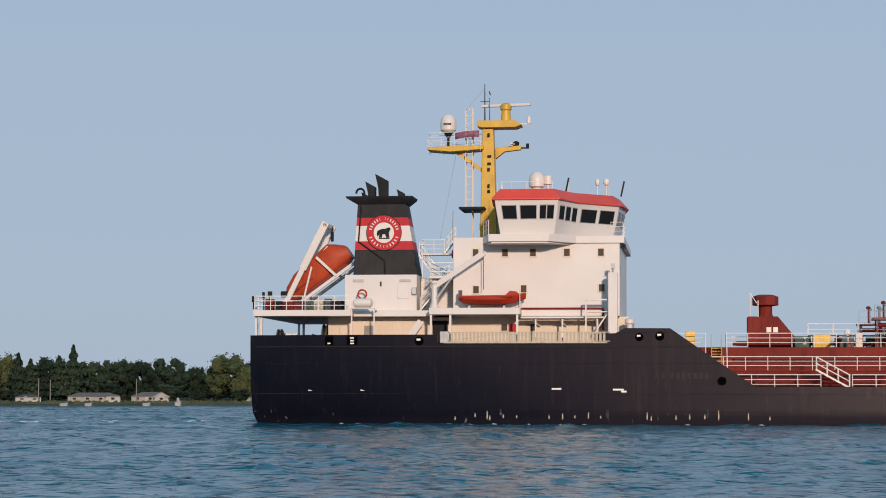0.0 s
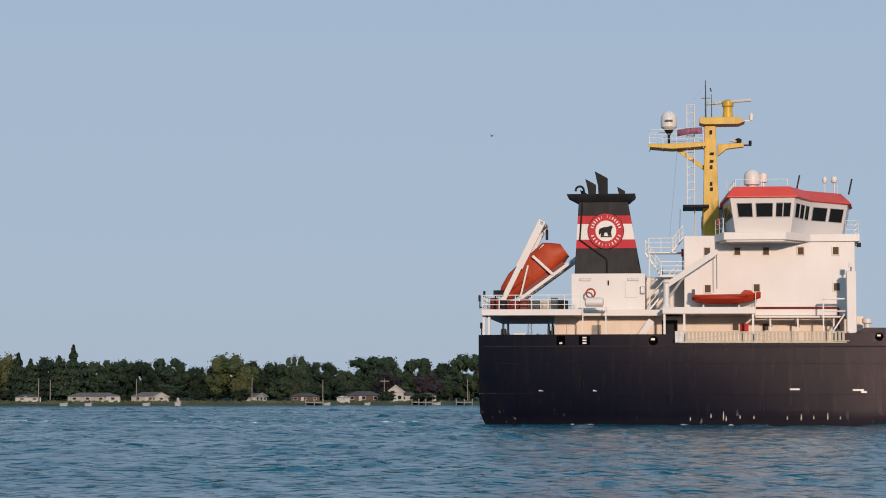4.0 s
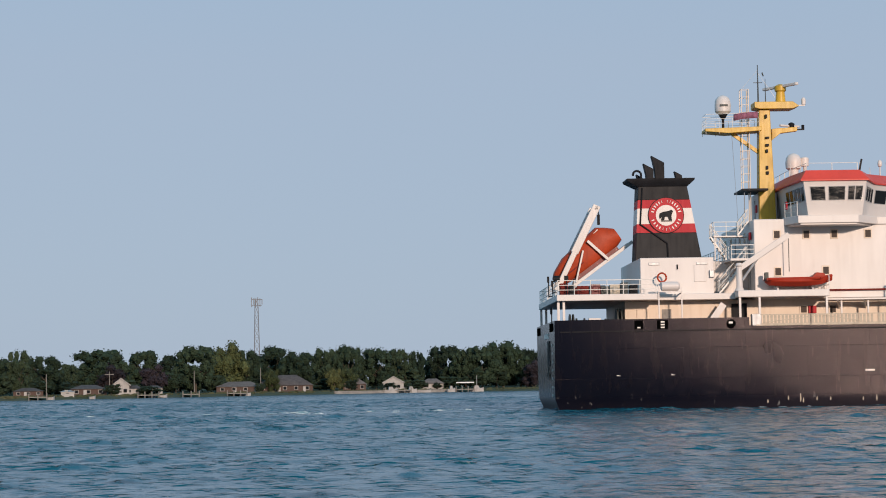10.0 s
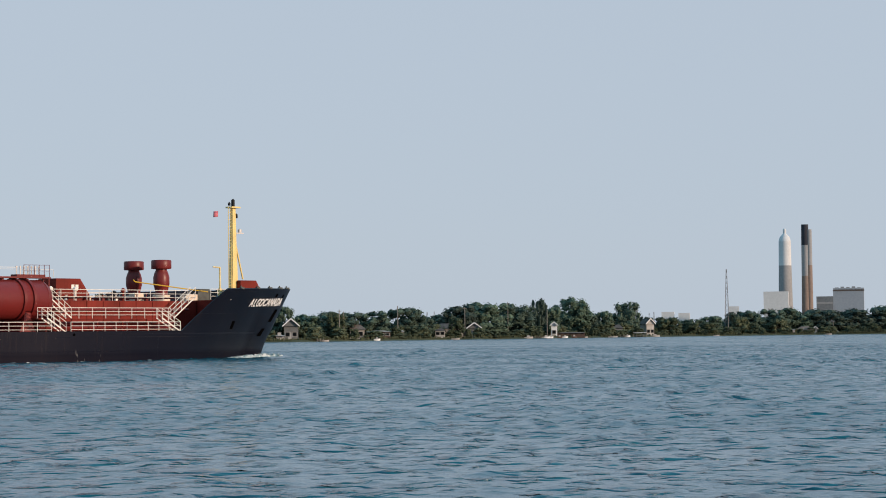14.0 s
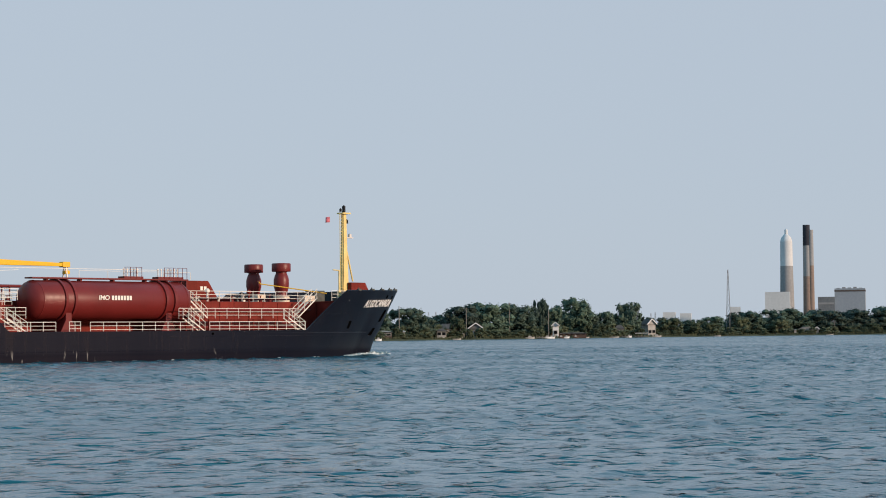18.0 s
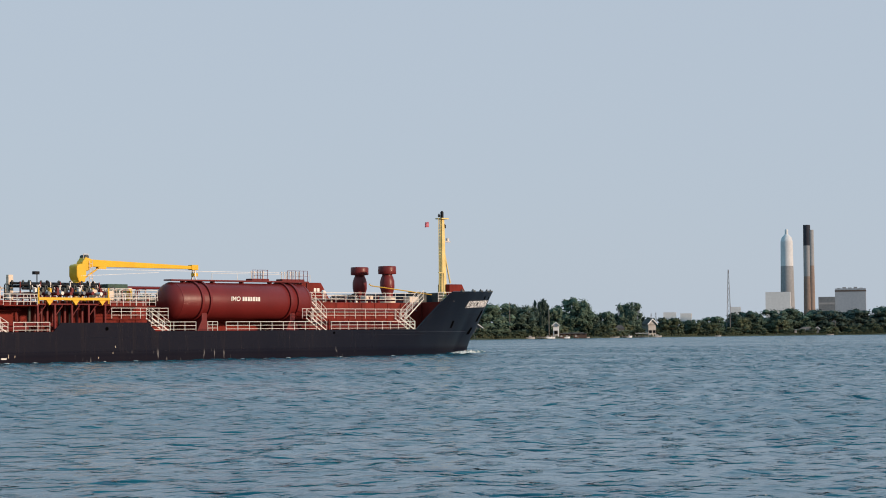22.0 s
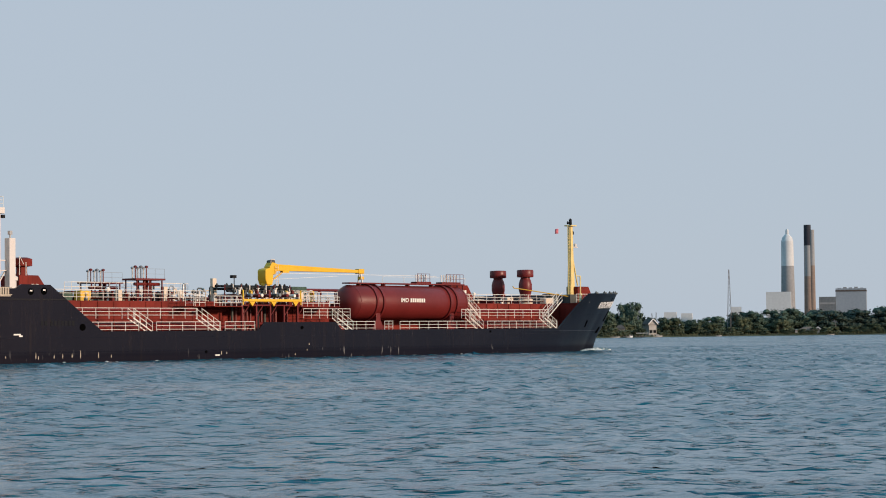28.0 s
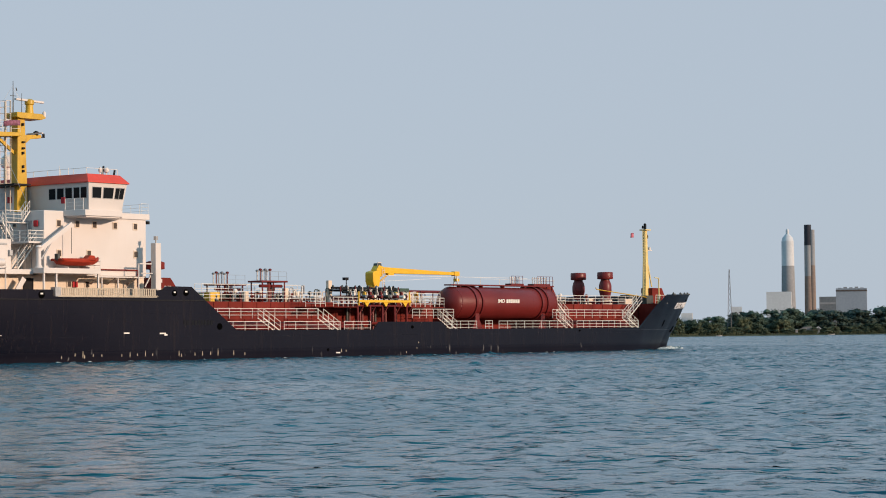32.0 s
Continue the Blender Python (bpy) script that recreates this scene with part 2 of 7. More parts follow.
def foam_material():
    m, n, l = nodes_of("white_foam")
    b = n["Principled BSDF"]
    b.inputs["Roughness"].default_value = 0.7
    t = n.new("ShaderNodeTexNoise")
    t.inputs["Scale"].default_value, t.inputs["Detail"].default_value = 3.0, 6
    r = n.new("ShaderNodeValToRGB")
    r.color_ramp.elements[0].position, r.color_ramp.elements[0].color = 0.40, (0.10, 0.22, 0.26, 1)
    r.color_ramp.elements[1].position, r.color_ramp.elements[1].color = 0.70, (0.74, 0.77, 0.78, 1)
    tc = n.new("ShaderNodeTexCoord")
    l.new(tc.outputs["Object"], t.inputs["Vector"])
    l.new(t.outputs["Fac"], r.inputs[0])
    l.new(r.outputs[0], b.inputs["Base Color"])
    return m


M_FOAM = foam_material()


def mottled(name, a, c, scale=0.15, rough=0.9, fine=3.0):
    m, n, l = nodes_of(name)
    b = n["Principled BSDF"]
    b.inputs["Roughness"].default_value = rough
    b.inputs["Specular IOR Level"].default_value = 0.2
    tc = n.new("ShaderNodeTexCoord")
    t1, t2 = n.new("ShaderNodeTexNoise"), n.new("ShaderNodeTexNoise")
    t1.inputs["Scale"].default_value, t1.inputs["Detail"].default_value = scale, 6
    t2.inputs["Scale"].default_value, t2.inputs["Detail"].default_value = fine, 4
    l.new(tc.outputs["Object"], t1.inputs["Vector"])
    l.new(tc.outputs["Object"], t2.inputs["Vector"])
    ad = n.new("ShaderNodeMath")
    ad.operation = "ADD"
    l.new(t1.outputs["Fac"], ad.inputs[0])
    l.new(t2.outputs["Fac"], ad.inputs[1])
    r = n.new("ShaderNodeMapRange")
    r.inputs["From Min"].default_value, r.inputs["From Max"].default_value = 0.7, 1.3
    l.new(ad.outputs[0], r.inputs["Value"])
    mix = n.new("ShaderNodeMix")
    mix.data_type = "RGBA"
    mix.inputs["A"].default_value, mix.inputs["B"].default_value = (*a, 1), (*c, 1)
    l.new(r.outputs[0], mix.inputs["Factor"])
    l.new(mix.outputs["Result"], b.inputs["Base Color"])
    return m


def leafy(name, a, c):
    """Foliage: every clump a little different, each tree too."""
    m, n, l = nodes_of(name)
    b = n["Principled BSDF"]
    b.inputs["Roughness"].default_value = 0.75
    b.inputs["Specular IOR Level"].default_value = 0.25
    g, o = n.new("ShaderNodeNewGeometry"), n.new("ShaderNodeObjectInfo")
    mix = n.new("ShaderNodeMix")
    mix.data_type = "RGBA"
    mix.inputs["A"].default_value, mix.inputs["B"].default_value = (*a, 1), (*c, 1)
    l.new(g.outputs["Random Per Island"], mix.inputs["Factor"])
    hs = n.new("ShaderNodeHueSaturation")
    mr, mh = n.new("ShaderNodeMapRange"), n.new("ShaderNodeMapRange")
    mr.inputs["To Min"].default_value, mr.inputs["To Max"].default_value = 0.60, 1.40
    mh.inputs["To Min"].default_value, mh.inputs["To Max"].default_value = 0.525, 0.470
    l.new(o.outputs["Random"], mr.inputs["Value"])
    l.new(o.outputs["Random"], mh.inputs["Value"])
    l.new(mr.outputs[0], hs.inputs["Value"])
    l.new(mh.outputs[0], hs.inputs["Hue"])
    l.new(mix.outputs["Result"], hs.inputs["Color"])
    # fine leafage: mottled tone and relief on every spray
    tc = n.new("ShaderNodeTexCoord")
    nz = n.new("ShaderNodeTexNoise")
    nz.inputs["Scale"].default_value, nz.inputs["Detail"].default_value = 26, 5
    l.new(tc.outputs["Object"], nz.inputs["Vector"])
    nr = n.new("ShaderNodeMapRange")
    nr.inputs["From Min"].default_value, nr.inputs["From Max"].default_value = 0.3, 0.7
    nr.inputs["To Min"].default_value, nr.inputs["To Max"].default_value = 0.6, 1.35
    l.new(nz.outputs["Fac"], nr.inputs["Value"])
    tone = n.new("ShaderNodeVectorMath")
    tone.operation = "SCALE"
    l.new(hs.outputs[0], tone.inputs[0])
    l.new(nr.outputs[0], tone.inputs["Scale"])
    l.new(tone.outputs[0], b.inputs["Base Color"])
    bp = n.new("ShaderNodeBump")
    bp.inputs["Strength"].default_value, bp.inputs["Distance"].default_value = 1.0, 0.6
    l.new(nz.outputs["Fac"], bp.inputs["Height"])
    l.new(bp.outputs[0], b.inputs["Normal"])
    return m


M_LEAF = leafy("broad_leaves", (0.017, 0.034, 0.018), (0.031, 0.050, 0.025))
# light green scrub, its colour lifted further for haze over the right bank
M_SCRUB = leafy("bank_scrub_leaves", (0.054, 0.074, 0.042), (0.086, 0.104, 0.058))
M_LEAF2 = leafy("yellow_green_leaves", (0.050, 0.066, 0.024), (0.080, 0.094, 0.034))
# broad leaves of the right bank, with distance haze mixed into the colour
M_LEAF_HAZED = leafy("grey_green_leaves", (0.044, 0.072, 0.056), (0.064, 0.098, 0.072))
M_NEEDLE = leafy("dark_needles", (0.012, 0.026, 0.016), (0.03, 0.05, 0.026))
M_PURPLE = leafy("dark_purple_leaves", (0.016, 0.013, 0.018), (0.035, 0.026, 0.03))
M_BARK = mottled("bark", (0.05, 0.04, 0.03), (0.12, 0.10, 0.08), 1.0)
M_GRASS = mottled("shore_grass", (0.036, 0.050, 0.026), (0.088, 0.088, 0.050), 0.05)
M_STONE = mottled("bank_stone", (0.14, 0.13, 0.12), (0.34, 0.32, 0.29), 0.3)
M_SAND = mottled("sand", (0.38, 0.33, 0.26), (0.50, 0.44, 0.36), 0.3)
M_WOOD = mottled("weathered_wood", (0.15, 0.135, 0.12), (0.27, 0.25, 0.225), 1.0)
M_SIDING = mottled("white_siding", (0.30, 0.29, 0.28), (0.46, 0.44, 0.42), 0.8)
M_BRICK = mottled("red_brick_wall", (0.070, 0.050, 0.043), (0.115, 0.075, 0.062), 2.0)
M_TAN = mottled("tan_siding", (0.24, 0.225, 0.205), (0.34, 0.315, 0.285), 1.0)
M_GELCOAT = mottled("white_gelcoat", (0.66, 0.67, 0.68), (0.78, 0.79, 0.80), 0.8)
# grey siding, also used for the dark inside of a porch gable
M_GREYWALL = mottled("grey_siding", (0.11, 0.115, 0.115), (0.17, 0.175, 0.175), 1.0)
M_CLAD_DARK = mottled("dark_grey_cladding", (0.12, 0.135, 0.15), (0.19, 0.205, 0.22), 0.05, fine=0.3)
M_REED = mottled("olive_reeds", (0.030, 0.040, 0.022), (0.070, 0.076, 0.042), 0.05)
M_SHINGLE = mottled("dark_shingle_roof", (0.06, 0.05, 0.05), (0.13, 0.11, 0.10), 1.0)
M_SHINGLE2 = mottled("brown_shingle_roof", (0.12, 0.095, 0.085), (0.20, 0.165, 0.145), 1.0)
# pale concrete, made lighter still to carry the haze of distance
M_CONC_HAZED = mottled("pale_concrete", (0.50, 0.52, 0.54), (0.60, 0.62, 0.64), 0.02, fine=0.3)
M_STEEL_CLAD = mottled("grey_steel_cladding", (0.25, 0.285, 0.33), (0.31, 0.345, 0.39), 0.02, fine=0.3)
M_CONC2 = mottled("grey_brown_concrete", (0.235, 0.24, 0.25), (0.30, 0.305, 0.315), 0.02, fine=0.3)
M_CONC3 = mottled("brown_brick_stack", (0.19, 0.145, 0.125), (0.26, 0.20, 0.17), 0.02, fine=0.3)
M_SOOT = mottled("black_stack_top", (0.025, 0.028, 0.040), (0.045, 0.048, 0.060), 0.05)


# ---- geometry helpers ----
class Geo:
    """Collects corners and faces of one mesh."""

    def __init__(self):
        self.v, self.f = [], []

    def add(self, pts, faces):
        o = len(self.v)
        self.v += [tuple(p) for p in pts]
        self.f += [tuple(i + o for i in f) for f in faces]
        return self

    def box(self, x0, x1, y0, y1, z0, z1):
        return self.add([(x0, y0, z0), (x1, y0, z0), (x1, y1, z0), (x0, y1, z0), (x0, y0, z1), (x1, y0, z1), (x1, y1, z1), (x0, y1, z1)],
                        [(0, 3, 2, 1), (4, 5, 6, 7), (0, 1, 5, 4), (1, 2, 6, 5), (2, 3, 7, 6), (3, 0, 4, 7)])

    def loft(self, rings, caps=True):
        k = len(rings[0])
        pts = [p for r in rings for p in r]
        faces = [(i * k + j, i * k + (j + 1) % k, (i + 1) * k + (j + 1) % k, (i + 1) * k + j) for i in range(len(rings) - 1) for j in range(k)]
        if caps:
            faces += [tuple(range(k))[::-1], tuple((len(rings) - 1) * k + j for j in range(k))]
        return self.add(pts, faces)

    def tube(self, p, q, r, r2=None, n=8):
        p, q = Vector(p), Vector(q)
        d = (q - p).normalized()
        a = d.orthogonal().normalized()
        b = d.cross(a)
        ring = lambda c, s: [c + (a * math.cos(t) + b * math.sin(t)) * s for t in (2 * math.pi * i / n for i in range(n))]
        return self.loft([ring(p, r), ring(q, r if r2 is None else r2)])

    def spin(self, x, y, rz, n=20):
        """A turned shape on an upright axis: rows of radius and height."""
        return self.loft([[(x + r * math.cos(2 * math.pi * i / n), y + r * math.sin(2 * math.pi * i / n), z) for i in range(n)] for r, z in rz])

    def spin_x(self, y, z, rx, n=28):
        """A turned shape on an axis along x: rows of radius and x."""
        return self.loft([[(x, y + r * math.cos(2 * math.pi * i / n), z + r * math.sin(2 * math.pi * i / n)) for i in range(n)] for r, x in rx])

    def plan(self, pts, z0, z1):
        return self.loft([[(x, y, z0) for x, y in pts], [(x, y, z1) for x, y in pts]])

    def side(self, pts, y0, y1):
        return self.loft([[(x, y1, z) for x, z in pts], [(x, y0, z) for x, z in pts]])

    def beam(self, p, q, w, h):
        """A square bar from p to q."""
        p, q = Vector(p), Vector(q)
        d = (q - p).normalized()
        a = d.cross(Vector((0, 0, 1)) if abs(d.z) < 0.95 else Vector((0, 1, 0))).normalized()
        b = a.cross(d)
        ring = lambda c: [c + a * (s * w / 2) + b * (t * h / 2) for s, t in ((-1, -1), (1, -1), (1, 1), (-1, 1))]
        return self.loft([ring(p), ring(q)])

    def pipe(self, pts, r, n=6):
        """One bent round bar through the points."""
        pts = [Vector(p) for p in pts]
        rings = []
        for i, p in enumerate(pts):
            d = (pts[min(i + 1, len(pts) - 1)] - pts[max(i - 1, 0)]).normalized()
            a = d.cross(Vector((0, 0, 1)) if abs(d.z) < 0.9 else Vector((0, 1, 0))).normalized()
            b = a.cross(d)
            rings.append([p + (a * math.cos(t) + b * math.sin(t)) * r for t in (2 * math.pi * j / n for j in range(n))])
        return self.loft(rings)

    def data(self, name, mat, smooth=True):
        me = bpy.data.meshes.new(name)
        me.from_pydata(self.v, [], self.f)
        bm = bmesh.new()
        bm.from_mesh(me)
        bmesh.ops.recalc_face_normals(bm, faces=bm.faces)
        bm.to_mesh(me)
        bm.free()
        for mm in mat if isinstance(mat, (list, tuple)) else [mat]:
            me.materials.append(mm)
        if smooth:
            me.shade_smooth()
            me.set_sharp_from_angle(angle=radians(38))
        return me


def part(name, geo, mat, parent=None, label="", bevel=0.0):
    """One mesh object under a thing or a part."""
    ob = new(name, geo.data(name, mat) if isinstance(geo, Geo) else geo)
    if parent:
        ob.parent = parent
    if label:
        tagged(ob, label)
    if bevel:
        b = ob.modifiers.new("edge", "BEVEL")
        b.width, b.segments, b.limit_method = bevel, 2, "ANGLE"
    return ob


def thing(name, label, category, group="", kind="", at=(0, 0, 0), rz=0):
    ob = new(name)
    ob.empty_display_size = 0.5
    ob.matrix_world = pose(*at, 0, 0, rz)
    return tagged(ob, label, category, group, kind)


# ---- water, banks and far ground ----
def wave_sheet():
    """Short-crested wind chop: small ripples near the viewpoint, steeper and longer waves farther off, shaped to fit
    the camera's view.
    """
    rng = np.random.default_rng(4)
    ang = np.concatenate([np.arange(-63.5, -34.0, 0.135), np.arange(-34.0, -7.0, 0.3), np.arange(-7.0, 22.0, 0.135), np.arange(22.0, 296.5, 5.0)])       # bearing from +y, left positive
    r = [0.02, 3.0, 6.0, 10.0, 14.0, 17.0]
    while r[-1] < 720:
        r.append(r[-1] + max(0.12, r[-1] * 0.004 if r[-1] > 330 else min(0.5, r[-1] * 0.004)))
    r = np.array(r + [740, 780, 840, 950, 1200, 1700, 2600, 4600])
    A, R = np.meshgrid(np.radians(ang), r)
    X, Y = -np.sin(A) * R, np.cos(A) * R
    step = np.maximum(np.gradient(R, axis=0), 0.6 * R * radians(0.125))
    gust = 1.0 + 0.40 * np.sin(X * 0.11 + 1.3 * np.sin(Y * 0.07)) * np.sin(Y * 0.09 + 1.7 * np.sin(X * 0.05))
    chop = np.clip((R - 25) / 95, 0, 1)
    Z = np.zeros_like(X)
    # bands: wavelengths, number of trains, height near the viewpoint and far off, peakedness of the crests
    for lam0, lam1, n, near_h, far_h, peak in ((0.30, 0.8, 50, 0.0052, 0.0095, 0.35), (0.8, 1.8, 44, 0.0050, 0.0225, 0.35), (1.8, 4.5, 34, 0.0030, 0.034, 0.35)):
        H = np.zeros_like(X)
        for i in range(n):
            lam = lam0 * (lam1 / lam0) ** rng.random()
            th = radians(-72) + rng.normal(0, 0.65)
            k = 2 * math.pi / lam
            H += np.clip((lam / step - 1.7) / 1.6, 0, 1) * np.sin(k * (X * math.cos(th) + Y * math.sin(th)) + rng.random() * 6.3)
        H *= math.sqrt(2 / n)
        Z += (near_h + (far_h - near_h) * chop) * (np.exp(peak * H) - 1.06) / peak
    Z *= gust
    Z -= 0.02
    nr, na = X.shape
    idx = np.arange(nr * na).reshape(nr, na)
    nx = np.roll(idx, -1, axis=1)
    quads = np.stack([idx[:-1], nx[:-1], nx[1:], idx[1:]], -1).reshape(-1, 4)[:, ::-1]
    co = np.stack([X, Y, Z], -1).reshape(-1, 3)
    me = bpy.data.meshes.new("water")
    me.vertices.add(len(co))
    me.vertices.foreach_set("co", co.ravel())
    me.loops.add(quads.size)
    me.loops.foreach_set("vertex_index", quads.ravel().astype(np.int32))
    me.polygons.add(len(quads))
    me.polygons.foreach_set("loop_start", np.arange(0, quads.size, 4, dtype=np.int32))
    me.materials.append(M_WATER)
    me.update(calc_edges=True)
    me.shade_smooth()
    if me.polygons[0].normal.z < 0:
        me.flip_normals()
    return tagged(new("water", me), "choppy blue-green river water with small wind waves", "water", kind="structure")


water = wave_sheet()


def shore_at(deg):
    """Distance of the far waterline by bearing (left positive)."""
    return float(np.interp(deg, [-75, -66, -58, -52, -45, -38, -20, 0.4, 16, 28], [1700, 1600, 1450, 1250, 1000, 900, 700, 595, 440, 420]))


def grow(deg):
    """Size of shore things by bearing: scaled with distance to keep their apparent size from the camera."""
    return float(np.interp(deg, [-75, -66, -58, -52, -45, -38, -20, 0.4, 16, 28], [1.31, 1.48, 1.61, 1.74, 1.79, 1.6, 1.01, 0.825, 0.74, 0.76]))


def polar(deg, r, z=0.0):
    deg = float(np.interp(deg, [-75, -48.52, 6.79, 28], [-73.5, -47.65, 6.23, 26.9]))     # bearings shifted to line up in the camera's view
    return (-math.sin(radians(deg)) * r, math.cos(radians(deg)) * r, z)


def far_ground():
    g = Geo()
    degs = np.arange(-75, 28.01, 0.5)
    rows = []
    rng = random.Random(3)
    for d in degs:
        s = shore_at(d) + rng.uniform(-3, 3)
        rows.append([polar(d, s - 6, -0.8), polar(d, s, 0.15 + rng.uniform(0, 0.2)), polar(d, s + 4, 0.5 + rng.uniform(0, 0.25)), polar(d, s + 25, 0.9), polar(d, s + 120, 1.6), polar(d, 2200, 3.0), polar(d, 4700, 3.0)])
    k = len(rows[0])
    pts = [p for r in rows for p in r]
    faces = [(i * k + j, i * k + j + 1, (i + 1) * k + j + 1, (i + 1) * k + j) for i in range(len(rows) - 1) for j in range(k - 1)]
    g.add(pts, faces)
    return tagged(new("ground", g.data("ground", M_GRASS)), "low grassy far bank with dry patches", "ground", kind="structure")


far_ground()
near = Geo()
near.plan([(-240, -140), (240, -140), (240, -1.5), (120, -0.5), (60, 1.0), (0, 0.6), (-60, 1.2), (-120, -0.3), (-240, -1.0)], -0.8, 0.35)
tagged(new("near_bank", near.data("near_bank", M_STONE)), "low stony near bank under the viewpoint", "bank", kind="structure")

# ---- the tanker: x from the transom forward, y to port, z up from the waterline ----
ship = thing("tanker_ship", "dark navy product tanker with white superstructure and red decks, under way", "ship")


def top_edge(x):
    return float(np.interp(x, [-0.3, 14.1, 14.11, 25.75, 25.76, 27.3, 28.0, 31.3, 37.4, 57.2, 58.0, 68.2, 69.2, 107.3, 112.9, 129.5],
                           [6.60, 6.62, 6.02, 6.02, 6.68, 6.70, 7.08, 7.06, 2.80, 2.80, 3.62, 3.62, 2.80, 2.80, 6.95, 7.22]))


def half_top(x):
    return float(np.interp(x, [-0.3, 1.0, 4, 10, 100, 108, 113, 118, 122, 126, 128, 129.5], [9.0, 9.35, 9.7, 9.9, 9.9, 9.75, 9.2, 7.7, 5.8, 3.3, 1.75, 0.25]))


def half_low(x):
    return float(np.interp(x, [-0.3, 1.0, 5, 12, 20, 27, 95, 102, 108, 114, 118, 122, 124.3, 129.5], [7.7, 7.95, 8.5, 9.2, 9.7, 9.9, 9.9, 9.4, 8.2, 5.7, 3.8, 1.5, 0.02, 0.0]))


def half_at(x, z):
    f = min(1, max(0, z / 7.1))
    f = f ** 1.15 if x > 60 else 1 - (1 - f) ** 2.6      # full round quarter aft, plain flare forward
    return half_low(x) + (half_top(x) - half_low(x)) * f


def build_hull():
    xs = sorted({-0.2, 0.4, 1, 2.5, 4, 6, 8, 10, 12, 14.1, 14.11, 17, 20, 23, 25.75, 25.76, 27.3, 28.0, 31.3, 33, 35, 37.4, 57.2, 58.0, 63, 68.2, 69.2, 80, 90, 95,
                 98.5, 102, 105, 107.3, 109, 111, 112.9, 114, 116, 118, 120, 121, 122, 123, 124, 125, 126, 127, 128, 128.8, 129.4} | {40 + i * 4 for i in range(5)})
    lev = [0, 0.12, 0.25, 0.38, 0.5, 0.62, 0.74, 0.86, 1.0]
    g = Geo()
    for s in (-1, 1):
        pts, k = [], len(lev) + 1
        for x in xs:
            zt = top_edge(x)
            for i, f in enumerate([None] + lev):
                z = -2.0 if f is None else f * zt
                xx = x
                if x > 121:                      # raked stem
                    lim = 125.55 + 3.85 * max(0, z / 7.2) ** 1.08
                    xx = 121 + (x - 121) * (lim - 121) / 8.4
                if x < 1:                        # rounded lower transom
                    xx = x + max(0, 1.2 - max(0, z)) ** 2 * 0.25
                ref = 121 + (xx - 121) * 8.4 / (lim - 121) if x > 121 else xx
                h = half_at(ref, max(0, z)) if x <= 121 else (half_at(121, max(0, z)) * max(0.0, 1 - ((ref - 121) / 8.4)) ** (0.62 if z > 2 else 0.8) + 0.03)
                pts.append((xx, s * h, z))
        faces = [(i * k + j, i * k + j + 1, (i + 1) * k + j + 1, (i + 1) * k + j) for i in range(len(xs) - 1) for j in range(k - 1)]
        g.add(pts, faces)
    n = len(lev) + 1
    side = len(xs) * n
    g.f += [(j, j + 1, side + j + 1, side + j) for j in range(n - 1)]
    ob = part("hull", g, M_HULL, ship, "navy blue steel hull with scraped paint")
    sol = ob.modifiers.new("plate", "SOLIDIFY")
    sol.thickness, sol.offset = 0.10, -1
    es = ob.modifiers.new("crisp", "EDGE_SPLIT")
    es.split_angle = radians(38)
    return ob


hull = build_hull()


def deck_plate(name, x0, x1, z, label, step=2.0, mat=M_RED):
    xs = list(np.arange(x0, x1, step)) + [x1]
    edge = [(x, -(half_at(x, z) - 0.13)) for x in xs if half_at(x, z) > 0.3]
    pts = edge + [(x, -y) for x, y in reversed(edge)]
    return part(name, Geo().plan(pts, z - 0.12, z), mat, ship, label)


deck_plate("poop_deck", 0.1, 31.5, 5.35, "red oxide aft deck plating")
deck_plate("main_deck", 31.0, 113.0, 2.62, "red oxide main deck plating")
deck_plate("forecastle_deck", 112.5, 127.0, 5.85, "red oxide forecastle deck")
wl, wh = half_at(112.7, 2.6) - 0.25, half_at(112.7, 5.8) - 0.25
part("forecastle_bulkhead", Geo().loft([[(112.55, -wl, 2.6), (112.75, -wl, 2.6), (112.75, wl, 2.6), (112.55, wl, 2.6)], [(112.55, -wh, 5.8), (112.75, -wh, 5.8), (112.75, wh, 5.8), (112.55, wh, 5.8)]]), M_RED, ship)
part("poop_bulkhead", Geo().box(31.3, 31.6, -9.6, 9.6, 2.6, 5.3), M_RED, ship)
for s in (-1, 1):
    rings = []
    for i in range(17):
        x, z = 0.2 + 32.8 * i / 16, 5.73
        y = half_at(x, z) + 0.02
        rings.append([(x, s * (y + dy), z + dz) for dy, dz in ((-0.05, -0.045), (0.05, -0.045), (0.05, 0.045), (-0.05, 0.045))])
    part("rubbing_strake", Geo().loft(rings), M_BLACK, ship)


def disc_hole(name, x, z, r, s=-1, glint=False):
    y = s * (half_at(x, z) + 0.01)
    g = Geo().tube((x, y, z), (x, y + s * 0.05, z), r, n=16)
    o = part(name, g, M_HOLE, hull, "dark round opening in the hull plating")
    if glint:
        part("roller", Geo().box(x - r * 0.55, x + r * 0.3, y + s * 0.05, y + s * 0.09, z + 0.02, z + r * 0.5), M_RAIL, o)


